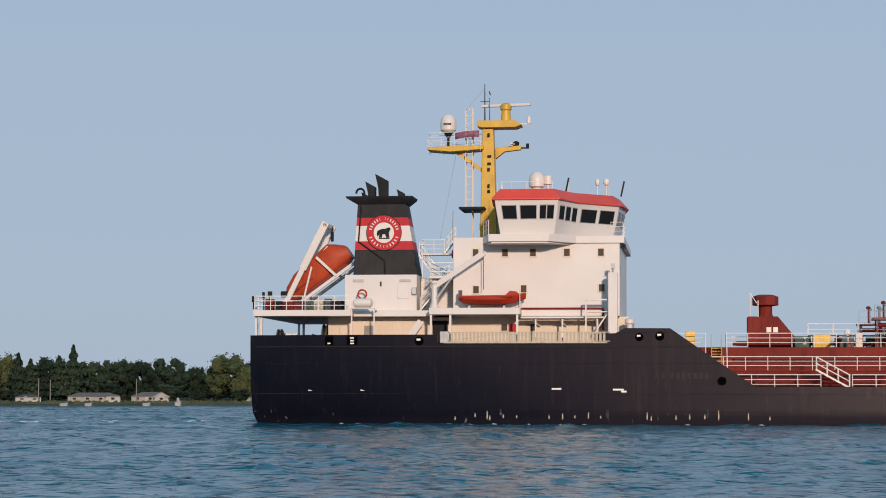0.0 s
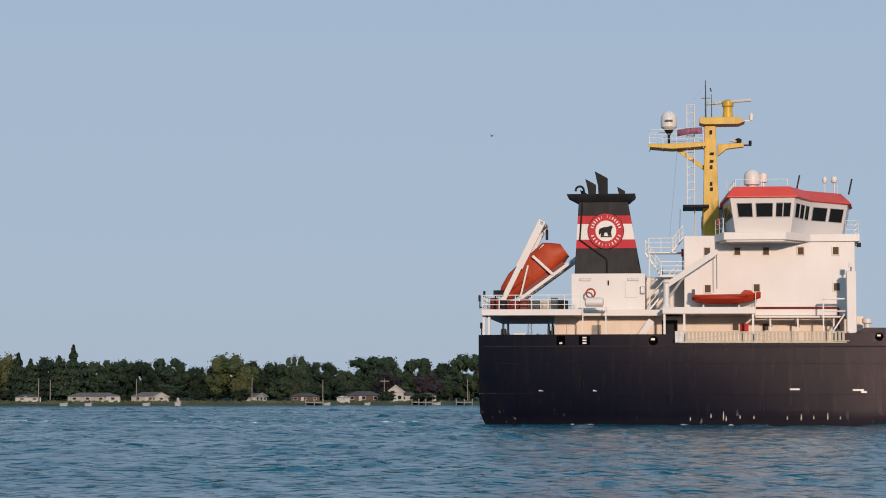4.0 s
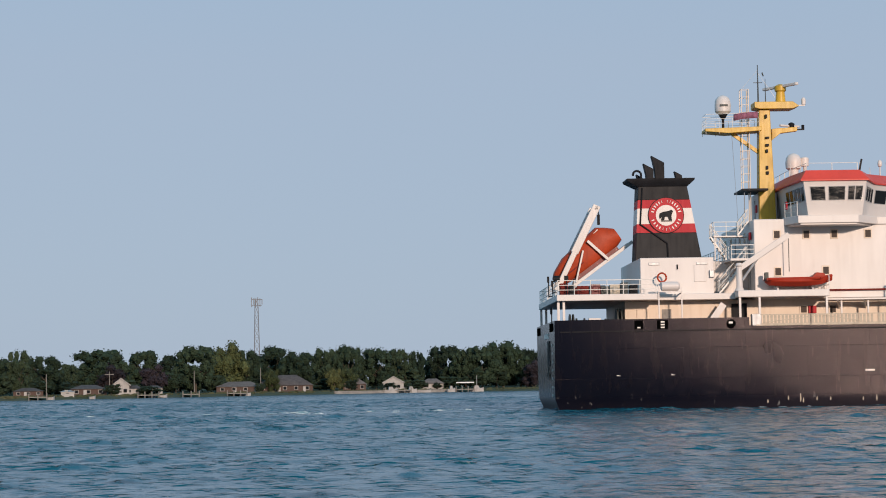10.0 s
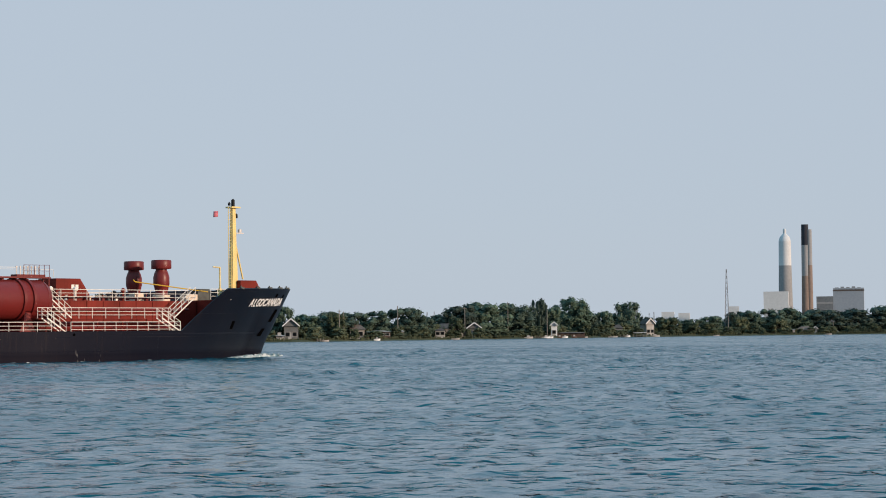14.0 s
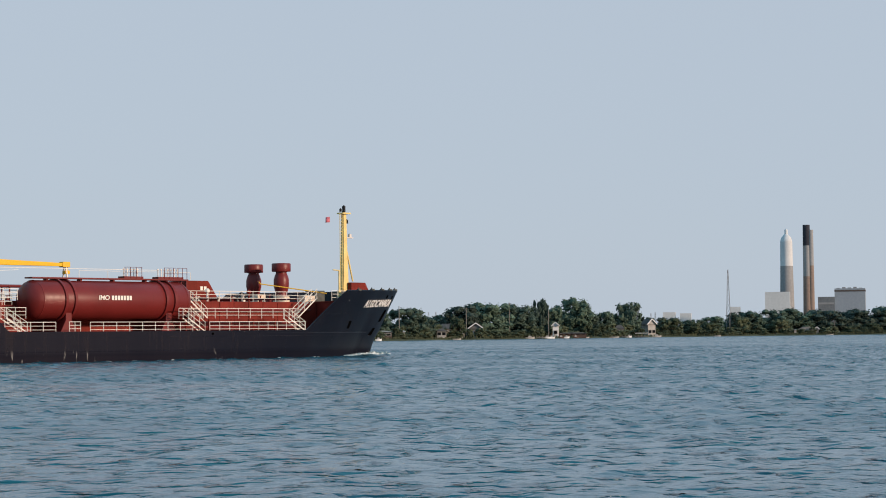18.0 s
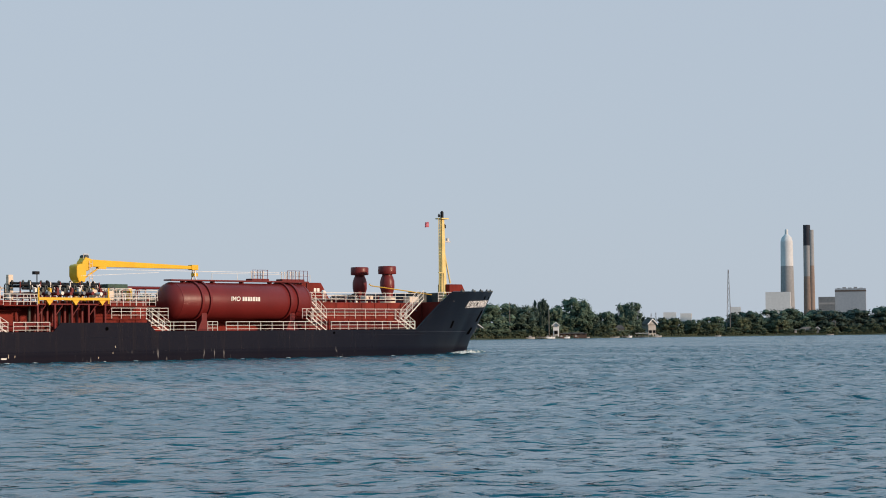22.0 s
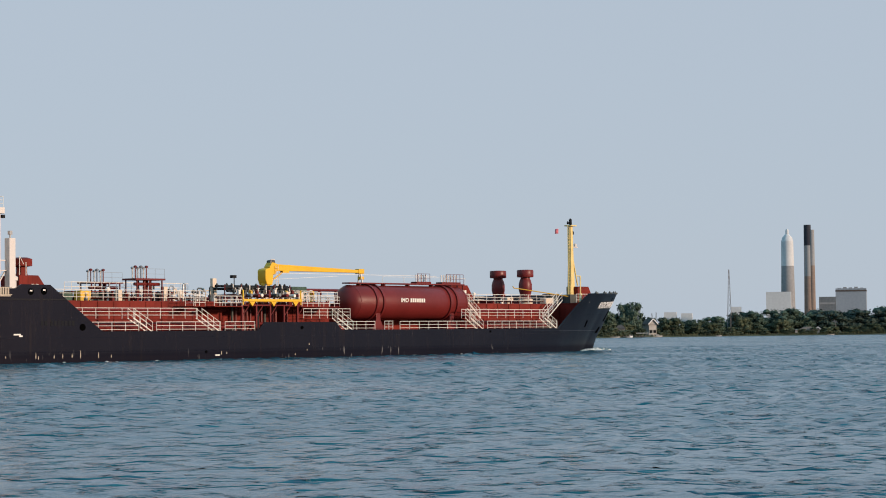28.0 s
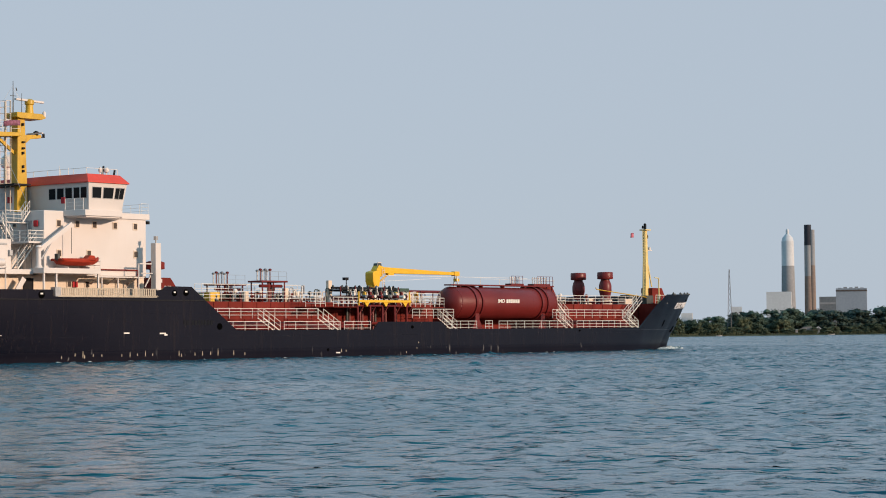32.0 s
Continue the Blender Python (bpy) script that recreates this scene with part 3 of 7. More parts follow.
for x, z, r, gl in ((12.75, 6.15, 0.34, True), (29.05, 6.42, 0.30, True), (30.55, 6.48, 0.33, True), (35.05, 3.2, 0.32, False), (63.3, 3.05, 0.17, False), (50.2, 0.75, 0.14, False), (93.5, 2.5, 0.12, False)):
    disc_hole("fairlead_hole", x, z, r, glint=gl)
for x, w, bars in ((5.95, 0.62, 1), (7.7, 0.80, 3)):
    y = -(half_at(x, 6.2) + 0.01)
    fl = part("fairlead", Geo().box(x - w / 2, x + w / 2, y - 0.04, y + 0.02, 5.86, 6.5), M_HOLE, hull, "dark mooring fairlead in the bulwark")
    for i in range(bars):
        part("roller", Geo().box(x - w * 0.18, x + w * 0.18, y - 0.08, y - 0.04, 5.92 + i * 0.2, 6.02 + i * 0.2), M_RAIL, fl)
for x, z, w in ((4.3, 2.45, 0.3), (8.3, 2.45, 0.3), (22.6, 2.55, 0.7), (27.1, 2.5, 0.8), (27.7, 2.36, 0.4), (51.4, 0.35, 0.6)):
    y = -(half_at(x, z) + 0.006)
    part("hull_mark", Geo().box(x, x + w, y - 0.012, y + 0.01, z, z + 0.13), M_RAIL, hull, "small white hull mark")
for x, z, h in ((15.4, 0.55, 0.4), (16.9, 0.75, 0.45), (17.8, 0.6, 0.95), (18.0, 0.55, 0.5), (19.0, 0.7, 0.4), (20.0, 0.7, 0.35), (22.4, 0.65, 0.4), (23.4, 0.6, 0.65), (24.3, 0.7, 0.35), (25.3, 0.65, 0.7), (26.2, 0.7, 0.3), (29.6, 0.6, 0.8), (29.9, 0.55, 0.45), (31.7, 0.6, 0.5), (32.7, 0.62, 0.6),
                (33.8, 0.66, 0.5), (34.8, 0.6, 1.0), (36.9, 0.6, 0.7), (38.4, 0.6, 0.4), (52.2, 0.7, 0.5), (52.9, 0.75, 0.3), (64.3, 1.5, 0.3), (64.0, 0.95, 0.25), (62.3, 0.5, 0.3)):
    z, h = z - 0.25, h * 0.75
    y = -(half_at(x, z + h / 2) + 0.008)
    part("paint_scrape", Geo().add([(x - 0.02, y - 0.012, z), (x + 0.01, y - 0.012, z), (x + 0.05, y - 0.012, z + h * 0.35), (x + 0.01, y - 0.012, z + h), (x - 0.02, y - 0.012, z + h * 0.9), (x - 0.05, y - 0.012, z + h * 0.3),
         (x - 0.02, y + 0.02, z), (x + 0.01, y + 0.02, z), (x + 0.05, y + 0.02, z + h * 0.35), (x + 0.01, y + 0.02, z + h), (x - 0.02, y + 0.02, z + h * 0.9), (x - 0.05, y + 0.02, z + h * 0.3)],
         [(0, 1, 2, 3, 4, 5), (11, 10, 9, 8, 7, 6)] + [(i, i + 6, (i + 1) % 6 + 6, (i + 1) % 6) for i in range(6)]), M_SLAT, hull, "pale scrape in the hull paint")
for i in range(9):
    x = 30.2 + i * 0.42 + (0.25 if i > 1 else 0)
    y = -(half_at(x, 3.5) + 0.006)
    part("faded_letter_bar", Geo().box(x, x + 0.28, y - 0.01, y + 0.02, 3.35, 3.8), M_FADED, hull, "faded dark lettering on the hull")
# recess and anchor at the bow
for s in (-1, 1):
    y = s * half_at(116.0, 3.4)
    rows = [[(x, s * (half_at(x, z) + o), z) for x, z in ((115.75, 2.95), (116.3, 2.95), (116.35, 3.75), (115.8, 3.75))] for o in (-0.05, 0.02)]
    part("hawse_recess", Geo().loft(rows), M_HOLE, hull, "dark upright recess in the bow plating")


def text_part(name, body, size, m, mat, parent, label, squeeze=1.0, depth=0.02):
    c = bpy.data.curves.new(name, "FONT")
    c.body, c.size, c.extrude, c.align_x, c.align_y = body, size, depth, "CENTER", "CENTER"
    c.offset = size * 0.018
    c.shear = 0.12
    tmp = new(name + "_source", c)
    dg = bpy.context.evaluated_depsgraph_get()
    me = bpy.data.meshes.new_from_object(tmp.evaluated_get(dg))
    bpy.data.objects.remove(tmp)
    me.materials.clear()
    me.materials.append(mat)
    me.transform(m @ Matrix.Diagonal((squeeze, 1, 1, 1)))
    ob = new(name, me)
    ob.parent = parent
    return tagged(ob, label)


def bow_y(x, z):
    ref = 121 + (x - 121) * 8.4 / (4.55 + 3.85 * max(0, z / 7.2) ** 1.08)
    return half_at(x, z) if ref <= 121 else half_at(121, z) * max(0, 1 - (ref - 121) / 8.4) ** 0.62 + 0.03


for x0, x1, z0, z1, lean in ((122.9, 123.6, 2.2, 3.0, 0.5), (124.3, 125.05, 3.7, 5.0, 0.75), (125.6, 126.0, 6.15, 6.55, 0.1), (123.6, 124.0, 6.25, 6.6, 0.1)):
    rows = [[(x, -(bow_y(x, z) + o), z) for x, z in ((x0, z0), (x1, z0), (x1 + lean, z1), (x0 + lean, z1))] for o in (-0.05, 0.025)]
    part("bow_fairlead", Geo().loft(rows), M_HOLE, hull, "dark opening in the bow plating")


# weld line at deck level along the bow flank
g = Geo()
for i in range(20):
    xa, xb = 98 + i * 1.2, 99.2 + i * 1.2
    g.beam((xa, -bow_y(xa, 2.55), 2.55), (xb, -bow_y(xb, 2.55), 2.55), 0.05, 0.07)
part("weld_strake", g, M_HULL, hull)

# ---- rails ----
POST = {}


def railing(parent, pts, h=1.05, bars=3, gap=1.5, r=0.032, mat=None, name="railing", rp=0.03):
    """Rail along a line of points on a deck, each post a part of its own."""
    mat = mat or M_RAIL
    lift = lambda z: [(p[0], p[1], p[2] + z) for p in pts]
    ob = part(name, Geo().pipe(lift(h), r), mat, parent)
    for i in range(bars - 1):
        part("rail", Geo().pipe(lift(h * (i + 1) / bars), r * 0.8), mat, ob)
    key = (round(h, 2), mat.name, rp)
    if key not in POST:
        POST[key] = Geo().tube((0, 0, 0), (0, 0, h), rp, n=5).data("post", mat)
    for a, b in zip(pts, pts[1:]):
        a, b = Vector(a), Vector(b)
        n = max(1, round((b - a).length / gap))
        for i in range(n + 1 if (b == Vector(pts[-1])) else n):
            p = new("post", POST[key])
            p.parent = ob
            p.location = a + (b - a) * i / n
    return ob


def ladder(parent, a, b, width=0.7, rails=True, mat=None, name="stairway", axis="y"):
    """Stair from a up to b with treads and hand rails; its width lies along y."""
    mat = mat or M_RAIL
    a, b = Vector(a), Vector(b)
    w = Vector((0, width / 2, 0)) if axis == "y" else Vector((width / 2, 0, 0))
    g = Geo()
    for s in (-1, 1):
        g.beam(a + w * s, b + w * s, 0.05, 0.11)
        if rails:
            up = Vector((0, 0, 0.95))
            g.tube(a + w * s + up, b + w * s + up, 0.03, n=5)
            g.tube(a + w * s + up * 0.5, b + w * s + up * 0.5, 0.025, n=5)
            for f in (0.02, 0.35, 0.67, 0.98):
                p = a.lerp(b, f) + w * s
                g.tube(p, p + up, 0.028, n=5)
    ob = part(name, g, mat, parent)
    n = max(3, int(abs(b.z - a.z) / 0.22))
    for i in range(n):
        p = a.lerp(b, (i + 0.5) / n)
        part("tread", Geo().box(p.x - 0.09, p.x + 0.09, p.y - w.y if axis == "y" else p.y - 0.12, p.y + w.y if axis == "y" else p.y + 0.12, p.z - 0.02, p.z + 0.02) if axis == "y"
             else Geo().box(p.x - w.x, p.x + w.x, p.y - 0.12, p.y + 0.12, p.z - 0.02, p.z + 0.02), mat if mat is M_STAIR else M_MAST, ob)
    return ob


# ---- aft superstructure ----
boat_deck = part("boat_deck", Geo().plan([(0.0, -9.1), (7.5, -9.1), (7.5, -7.9), (13.5, -7.9), (13.5, 7.9), (7.5, 7.9), (7.5, 9.1), (0.0, 9.1)], 8.04, 8.50), M_WHITE, ship, "white-edged boat deck", 0.03)
lower = part("deckhouse_lower", Geo().box(5.3, 28.2, -6.6, 6.6, 5.35, 8.04), M_CREAM, ship, "cream lower deckhouse", 0.04)
casing = part("engine_casing", Geo().box(6.55, 12.1, -6.5, 6.5, 8.50, 11.28), M_WHITE, ship, "white engine casing house", 0.04)
link = part("deckhouse_link", Geo().box(12.15, 15.2, -4.5, 4.5, 8.50, 11.1), M_WHITE, ship, "white deckhouse between funnel and bridge", 0.04)
house = part("accommodation_block", Geo().box(15.0, 27.55, -7.6, 7.6, 8.04, 14.0), M_WHITE, ship, "white accommodation block", 0.05)
for x in (0.15, 0.55):
    part("deck_post", Geo().box(x - 0.09, x + 0.09, -8.68, -8.5, 5.35, 8.04), M_WHITE, boat_deck)
    part("deck_post", Geo().box(x - 0.09, x + 0.09, 8.5, 8.68, 5.35, 8.04), M_WHITE, boat_deck)
railing(ship, [(7.4, -9.0, 8.5), (0.1, -9.0, 8.5), (0.1, 9.0, 8.5), (7.4, 9.0, 8.5)], 1.05, 3, 1.3)
# casing details
for x in (7.6, 11.2):
    part("vent_grille", Geo().box(x - 0.42, x + 0.42, -6.56, -6.49, 10.72, 10.92), M_GREY, casing, "grey louvred vent", 0.02)
part("casing_door", Geo().box(10.6, 11.5, -6.55, -6.49, 9.45, 10.7), M_WHITE, casing, "white steel door", 0.02)
part("locker", Geo().box(11.75, 12.1, -6.75, -6.49, 9.75, 10.3), M_GREY, casing, "grey wall locker", 0.03)
part("wall_lamp", Geo().box(9.3, 9.4, -6.6, -6.49, 10.4, 10.75), M_BLACK, casing)
raft = part("raft_cradle", Geo().beam((7.55, -9.2, 5.4), (7.55, -9.2, 9.1), 0.09, 0.09).beam((9.25, -9.2, 5.4), (9.25, -9.2, 9.1), 0.09, 0.09)
            .beam((7.5, -9.2, 8.62), (9.3, -9.2, 8.62), 0.3, 0.08).beam((7.55, -9.2, 8.5), (7.55, -7.9, 8.5), 0.08, 0.08).beam((9.25, -9.2, 8.5), (9.25, -7.9, 8.5), 0.08, 0.08), M_WHITE, ship, "white raft cradle on two posts")
part("liferaft_canister", Geo().spin_x(-9.15, 9.0, [(0.2, 7.7), (0.34, 7.78), (0.36, 8.4), (0.34, 9.0), (0.2, 9.1)], 16), M_WHITE, raft, "white liferaft canister")
ring = Geo()
n = 18
for i in range(n):
    a0, a1 = 2 * math.pi * i / n, 2 * math.pi * (i + 1) / n
    ring.tube((8.05 + 0.33 * math.cos(a0), -7.4, 9.75 + 0.33 * math.sin(a0)), (8.05 + 0.33 * math.cos(a1), -7.4, 9.75 + 0.33 * math.sin(a1)), 0.07, n=6)
part("lifebuoy", ring, M_ORANGE, ship, "orange lifebuoy on the casing rail")
part("brace_panel", Geo().beam((11.0, -7.7, 5.5), (12.6, -7.7, 7.7), 0.1, 0.5), M_WHITE, ship, "white slanting brace")
part("side_door", Geo().box(6.2, 7.0, -6.68, -6.58, 5.4, 7.4), M_CREAM, lower, "", 0.02)
part("side_door", Geo().box(8.1, 8.8, -6.68, -6.58, 5.4, 7.4), M_TAN, lower, "tan side door", 0.02)
# the wall is closed here; a black plate paints the doorway's inner shade
part("dark_doorway", Geo().box(13.35, 14.5, -6.7, -6.58, 5.4, 7.75), M_BLACK, lower, "black plate for the open doorway under the boat deck")

# funnel
def funnel_ring(z):
    f = (z - 11.28) / (17.0 - 11.28)
    x0, x1 = 6.62 + 0.34 * f, 11.78 - 1.05 * f
    return [(x0, -3.0, z), (x1, -3.0, z), (x1, -0.6, z), (x0, -0.6, z)]


funnel = part("funnel", Geo().loft([funnel_ring(11.2), funnel_ring(13.42)]).loft([funnel_ring(15.95), funnel_ring(17.0)]), M_STACK, ship, "charcoal funnel with red and white bands", 0.04)
part("funnel_band", Geo().loft([funnel_ring(13.42), funnel_ring(14.1)]), M_BAND, funnel, "red band")
part("funnel_band", Geo().loft([funnel_ring(15.3), funnel_ring(15.95)]), M_BAND, funnel, "red band")
part("funnel_band", Geo().loft([funnel_ring(14.1), funnel_ring(15.3)]), M_WHITE, funnel, "white band")
cap = lambda z, e: [(6.95 - e * 1.0, -3.0 - e * 0.4, z), (10.75 + e * 0.62, -3.0 - e * 0.4, z), (10.75 + e * 0.62, -0.6 + e * 0.4, z), (6.95 - e * 1.0, -0.6 + e * 0.4, z)]
part("funnel_cap", Geo().loft([cap(17.0, 0.05), cap(17.45, 0.85), cap(17.6, 0.9)]), M_BLACK, funnel, "flared black funnel top")
BADGE_Y = -3.06
disc = lambda r, y, x=9.05, z=14.75, n=32: Geo().tube((x, y, z), (x, y - 0.02, z), r, n=n)
part("badge_rim", disc(1.40, BADGE_Y), M_BLACK, funnel, "black rim of the badge")
part("badge_ring", disc(1.35, BADGE_Y - 0.025), M_BAND, funnel, "round red and white funnel badge")
part("badge_centre", disc(0.80, BADGE_Y - 0.05), M_WHITE, funnel)
part("badge_shape", Geo().add([(9.05 + dx, BADGE_Y - 0.1, 14.75 + dz) for dx, dz in ((-0.55, -0.1), (-0.5, 0.15), (-0.2, 0.28), (0.15, 0.32), (0.42, 0.42), (0.55, 0.3), (0.45, 0.12), (0.4, -0.1), (0.45, -0.38), (0.2, -0.38), (0.1, -0.12),
     (-0.1, -0.12), (-0.15, -0.38), (-0.4, -0.38), (-0.35, -0.15), (-0.5, -0.3))] + [(9.05, BADGE_Y - 0.075, 14.75)], [tuple(range(16))]).box(8.65, 9.5, BADGE_Y - 0.1, BADGE_Y - 0.075, 14.27, 14.35), M_BLACK, funnel, "plain dark badge shape")
for a0, a1, n in ((165, 15, 14), (200, 340, 11)):      # lettering round the badge, as plain bars
    for i in range(n):
        if a0 == 165 and i == 6:
            continue
        a = radians(a0 + (a1 - a0) * i / (n - 1))
        c, s_ = math.cos(a), math.sin(a)
        part("badge_bar", Geo().beam((9.05 + 0.98 * c, BADGE_Y - 0.06, 14.75 + 0.98 * s_), (9.05 + 1.19 * c, BADGE_Y - 0.06, 14.75 + 1.19 * s_), 0.03, 0.09), M_WHITE, funnel)
for x0, x1, zt, y in ((8.15, 9.15, 19.5, -1.6), (7.45, 8.25, 18.85, -2.1), (7.0, 7.5, 18.1, -1.2), (9.9, 10.5, 18.25, -1.8)):
    part("exhaust_pipe", Geo().side([(x0 + (x1 - x0) * 0.3, 17.5), (x1, 17.5), (x1, zt - (x1 - x0) * 0.55), (x0, zt), (x0 + (x1 - x0) * 0.25, zt - (x1 - x0) * 1.1)], y - 0.35, y + 0.35), M_BLACK, funnel, "black slant-cut exhaust pipe", 0.03)
goose = Geo()
pp = [(7.0 - 0.32 * math.cos(a), -2.0, 18.0 + 0.32 * math.sin(a)) for a in np.linspace(-0.2, 3.0, 8)]
goose.tube((7.3, -2.0, 17.5), pp[-1], 0.09)
for a, b in zip(pp, pp[1:]):
    goose.tube(a, b, 0.09, n=6)
part("gooseneck_vent", goose, M_BLACK, funnel)
part("drain_pipe", Geo().tube((7.0, -3.08, 14.1), (9.1, -3.08, 12.6), 0.06).tube((9.1, -3.08, 12.6), (9.15, -3.08, 11.3), 0.06).tube((7.05, -3.08, 14.1), (7.25, -3.06, 16.9), 0.06), M_BLACK, funnel)

# free-fall lifeboat on its ramp, axis tilted
def lifeboat():
    ax, c = Vector((math.cos(radians(35)), 0, math.sin(radians(35)))), Vector((3.25, 1.1, 12.05))
    upv = Vector((-ax.z, 0, ax.x))
    g = Geo()
    rings = []
    for t, hw, lo, hi in ((-3.3, 0.35, -0.5, 0.05), (-2.9, 0.85, -0.9, 0.4), (-1.8, 1.15, -1.05, 0.9), (-0.3, 1.22, -1.1, 1.1), (1.0, 1.22, -1.05, 1.25), (1.75, 1.2, -0.95, 1.35), (2.3, 1.12, -0.9, 0.95), (2.85, 1.0, -0.7, 0.45)):
        r = []
        for i in range(16):
            a = 2 * math.pi * i / 16
            cs, sn = math.cos(a), math.sin(a)
            u = abs(cs) ** 0.45 * (1 if cs > 0 else -1) * hw
            w = (lo + hi) / 2 + abs(sn) ** 0.45 * (1 if sn > 0 else -1) * (hi - lo) / 2
            r.append(c + ax * t + Vector((0, u, 0)) + upv * w)
        rings.append(r)
    g.loft(rings)
    b = part("freefall_lifeboat", g, M_ORANGE, ship, "orange enclosed free-fall lifeboat on its ramp")
    def pt(t, u, w):
        return c + ax * t + Vector((0, u, 0)) + upv * w
    part("hatch", Geo().beam(pt(1.2, -0.85, 0.95), pt(1.75, -0.85, 1.1), 0.5, 0.1), M_WHITE, b, "pale hatch")
    part("fender_strip", Geo().beam(pt(-2.4, -1.24, -0.35), pt(2.5, -1.0, -0.3), 0.06, 0.1), M_RED, b)
    # shade on the boat's lower side, painted as a dark red strip
    part("lower_hull_band", Geo().beam(pt(-2.0, -0.95, -1.06), pt(2.2, -0.9, -1.0), 0.3, 0.3), M_TANK, b, "dark red strip for the shade on the lower hull")
    return pt


lifeboat()
dv = Geo()
for y in (-0.5, 2.7):
    dv.beam((0.72, y, 9.2), (2.2, y, 12.2), 0.34, 0.42).beam((2.15, y, 12.1), (4.0, y, 15.8), 0.30, 0.60)
dv.beam((3.95, -0.65, 15.6), (3.95, 2.85, 15.6), 0.35, 0.35)
davit = part("davit_arm", dv, M_WHITE, ship, "white hinged stern davit arms", 0.04)
ramp = None
for y in (-0.25, 2.45):
    for nm, p, q, w, h in (("launch_ramp", (2.2, y, 9.65), (6.75, y, 12.95), 0.2, 0.26), ("ramp_leg", (2.2, y, 8.5), (2.2, y, 9.75), 0.25, 0.25), ("ramp_strut", (2.25, y - 0.1, 9.8), (2.85, y - 0.1, 12.3), 0.14, 0.22),
                           ("ramp_strut", (3.2, y - 0.1, 13.05), (4.85, y - 0.1, 11.55), 0.16, 0.22)):
        o = part(nm, Geo().beam(p, q, w, h), M_WHITE, ship if nm == "launch_ramp" else ramp, "white lifeboat launch ramp" if nm == "launch_ramp" else "", 0.02)
        ramp = o if nm == "launch_ramp" else ramp
part("davit_winch", Geo().spin_x(-0.6, 10.1, [(0.25, 0.45), (0.25, 0.95)], 12), M_BLACK, davit)
part("hook_block", Geo().box(4.15, 4.35, 0.9, 1.2, 14.4, 15.2).tube((4.25, 1.05, 15.2), (4.25, 1.05, 15.6), 0.04), M_BLACK, davit)
for x, y, w, h, m in ((0.45, -6.4, 0.6, 0.95, M_RED), (1.15, -6.0, 0.5, 0.8, M_BLACK), (1.75, -6.2, 0.9, 0.75, M_RED), (2.75, -6.8, 0.7, 0.85, M_TANK), (3.55, -6.2, 0.6, 0.7, M_DARK), (4.2, -6.4, 0.75, 0.8, M_SLAT), (5.05, -6.5, 0.5, 0.95, M_DARK),
                      (5.7, -6.4, 0.6, 0.75, M_BLACK), (1.0, -2.5, 1.4, 0.8, M_RED), (3.0, -3.2, 1.2, 0.9, M_DARK), (4.9, -3.0, 1.0, 1.0, M_BLACK)):
    part("deck_machinery", Geo().box(x, x + w, y - 0.4, y + 0.4, 8.5, 8.5 + h).tube((x + w / 2, y - 0.5, 8.5 + h * 0.6), (x + w / 2, y + 0.5, 8.5 + h * 0.6), h * 0.3, n=10), m, ship, "deck locker and winch on the boat deck", 0.04)
part("stern_lamp_post", Geo().tube((0.9, -7.2, 8.5), (0.9, -7.2, 9.9), 0.05).box(0.75, 1.05, -7.35, -7.05, 9.6, 10.0), M_BLACK, ship)
# mooring gear under the boat deck
for x, w, h in ((1.2, 0.35, 1.75), (1.7, 0.7, 1.45), (2.7, 1.3, 1.4), (4.1, 0.5, 1.35), (4.75, 0.4, 2.1)):
    part("mooring_winch", Geo().spin_x(-5.5, 5.35 + h * 0.55, [(h * 0.5, x), (h * 0.5, x + 0.1), (h * 0.25, x + 0.12), (h * 0.25, x + w - 0.12), (h * 0.5, x + w - 0.1), (h * 0.5, x + w)], 14).box(x, x + w, -5.8, -5.2, 5.35, 5.35 + h * 0.5), M_DARK, ship, "dark mooring winch")
part("mooring_bitts", Geo().box(2.4, 3.3, -8.6, -8.2, 6.45, 6.75), M_WHITE, ship, "white roller chock")

# bridge deck and wheelhouse
def mirror(p):
    return p + [(x, -y) for x, y in reversed(p) if y != 0]


slab = mirror([(17.3, -7.7), (17.9, -9.95), (22.4, -9.95), (24.3, -7.75), (27.9, -7.75)])
bridge_deck = part("bridge_deck", Geo().plan(slab, 13.50, 14.06), M_WHITE, ship, "white bridge wing deck", 0.03)
part("wing_underside", Geo().plan(mirror([(17.5, -7.4), (18.1, -9.8), (22.3, -9.8), (23.9, -7.6)]), 13.38, 13.50), M_WHITE, bridge_deck)
W_TOP = [(18.0, -4.5), (18.35, -9.9), (23.1, -9.9), (24.5, -6.3), (27.4, -3.6), (27.8, 0.0)]
W_LOW = [(18.3, -4.2), (18.75, -9.45), (22.8, -9.45), (24.1, -6.1), (26.9, -3.4), (27.3, 0.0)]


def at_height(z):
    f = (z - 14.06) / (16.70 - 14.06)
    return [(a[0] + (b[0] - a[0]) * f, a[1] + (b[1] - a[1]) * f) for a, b in zip(W_LOW, W_TOP)]


wheelhouse = part("wheelhouse", Geo().loft([[(x, y, 14.06) for x, y in mirror(W_LOW)], [(x, y, 16.70) for x, y in mirror(W_TOP)]]), M_WHITE, ship, "white wheelhouse with outward leaning windows", 0.03)
R_LOW = [(17.75, -4.6), (18.15, -10.05), (23.25, -10.05), (24.6, -6.4), (27.6, -3.7), (28.0, 0.0)]
R_TOP = [(18.3, -4.2), (18.7, -9.3), (22.7, -9.3), (24.1, -5.8), (26.9, -3.2), (27.3, 0.0)]
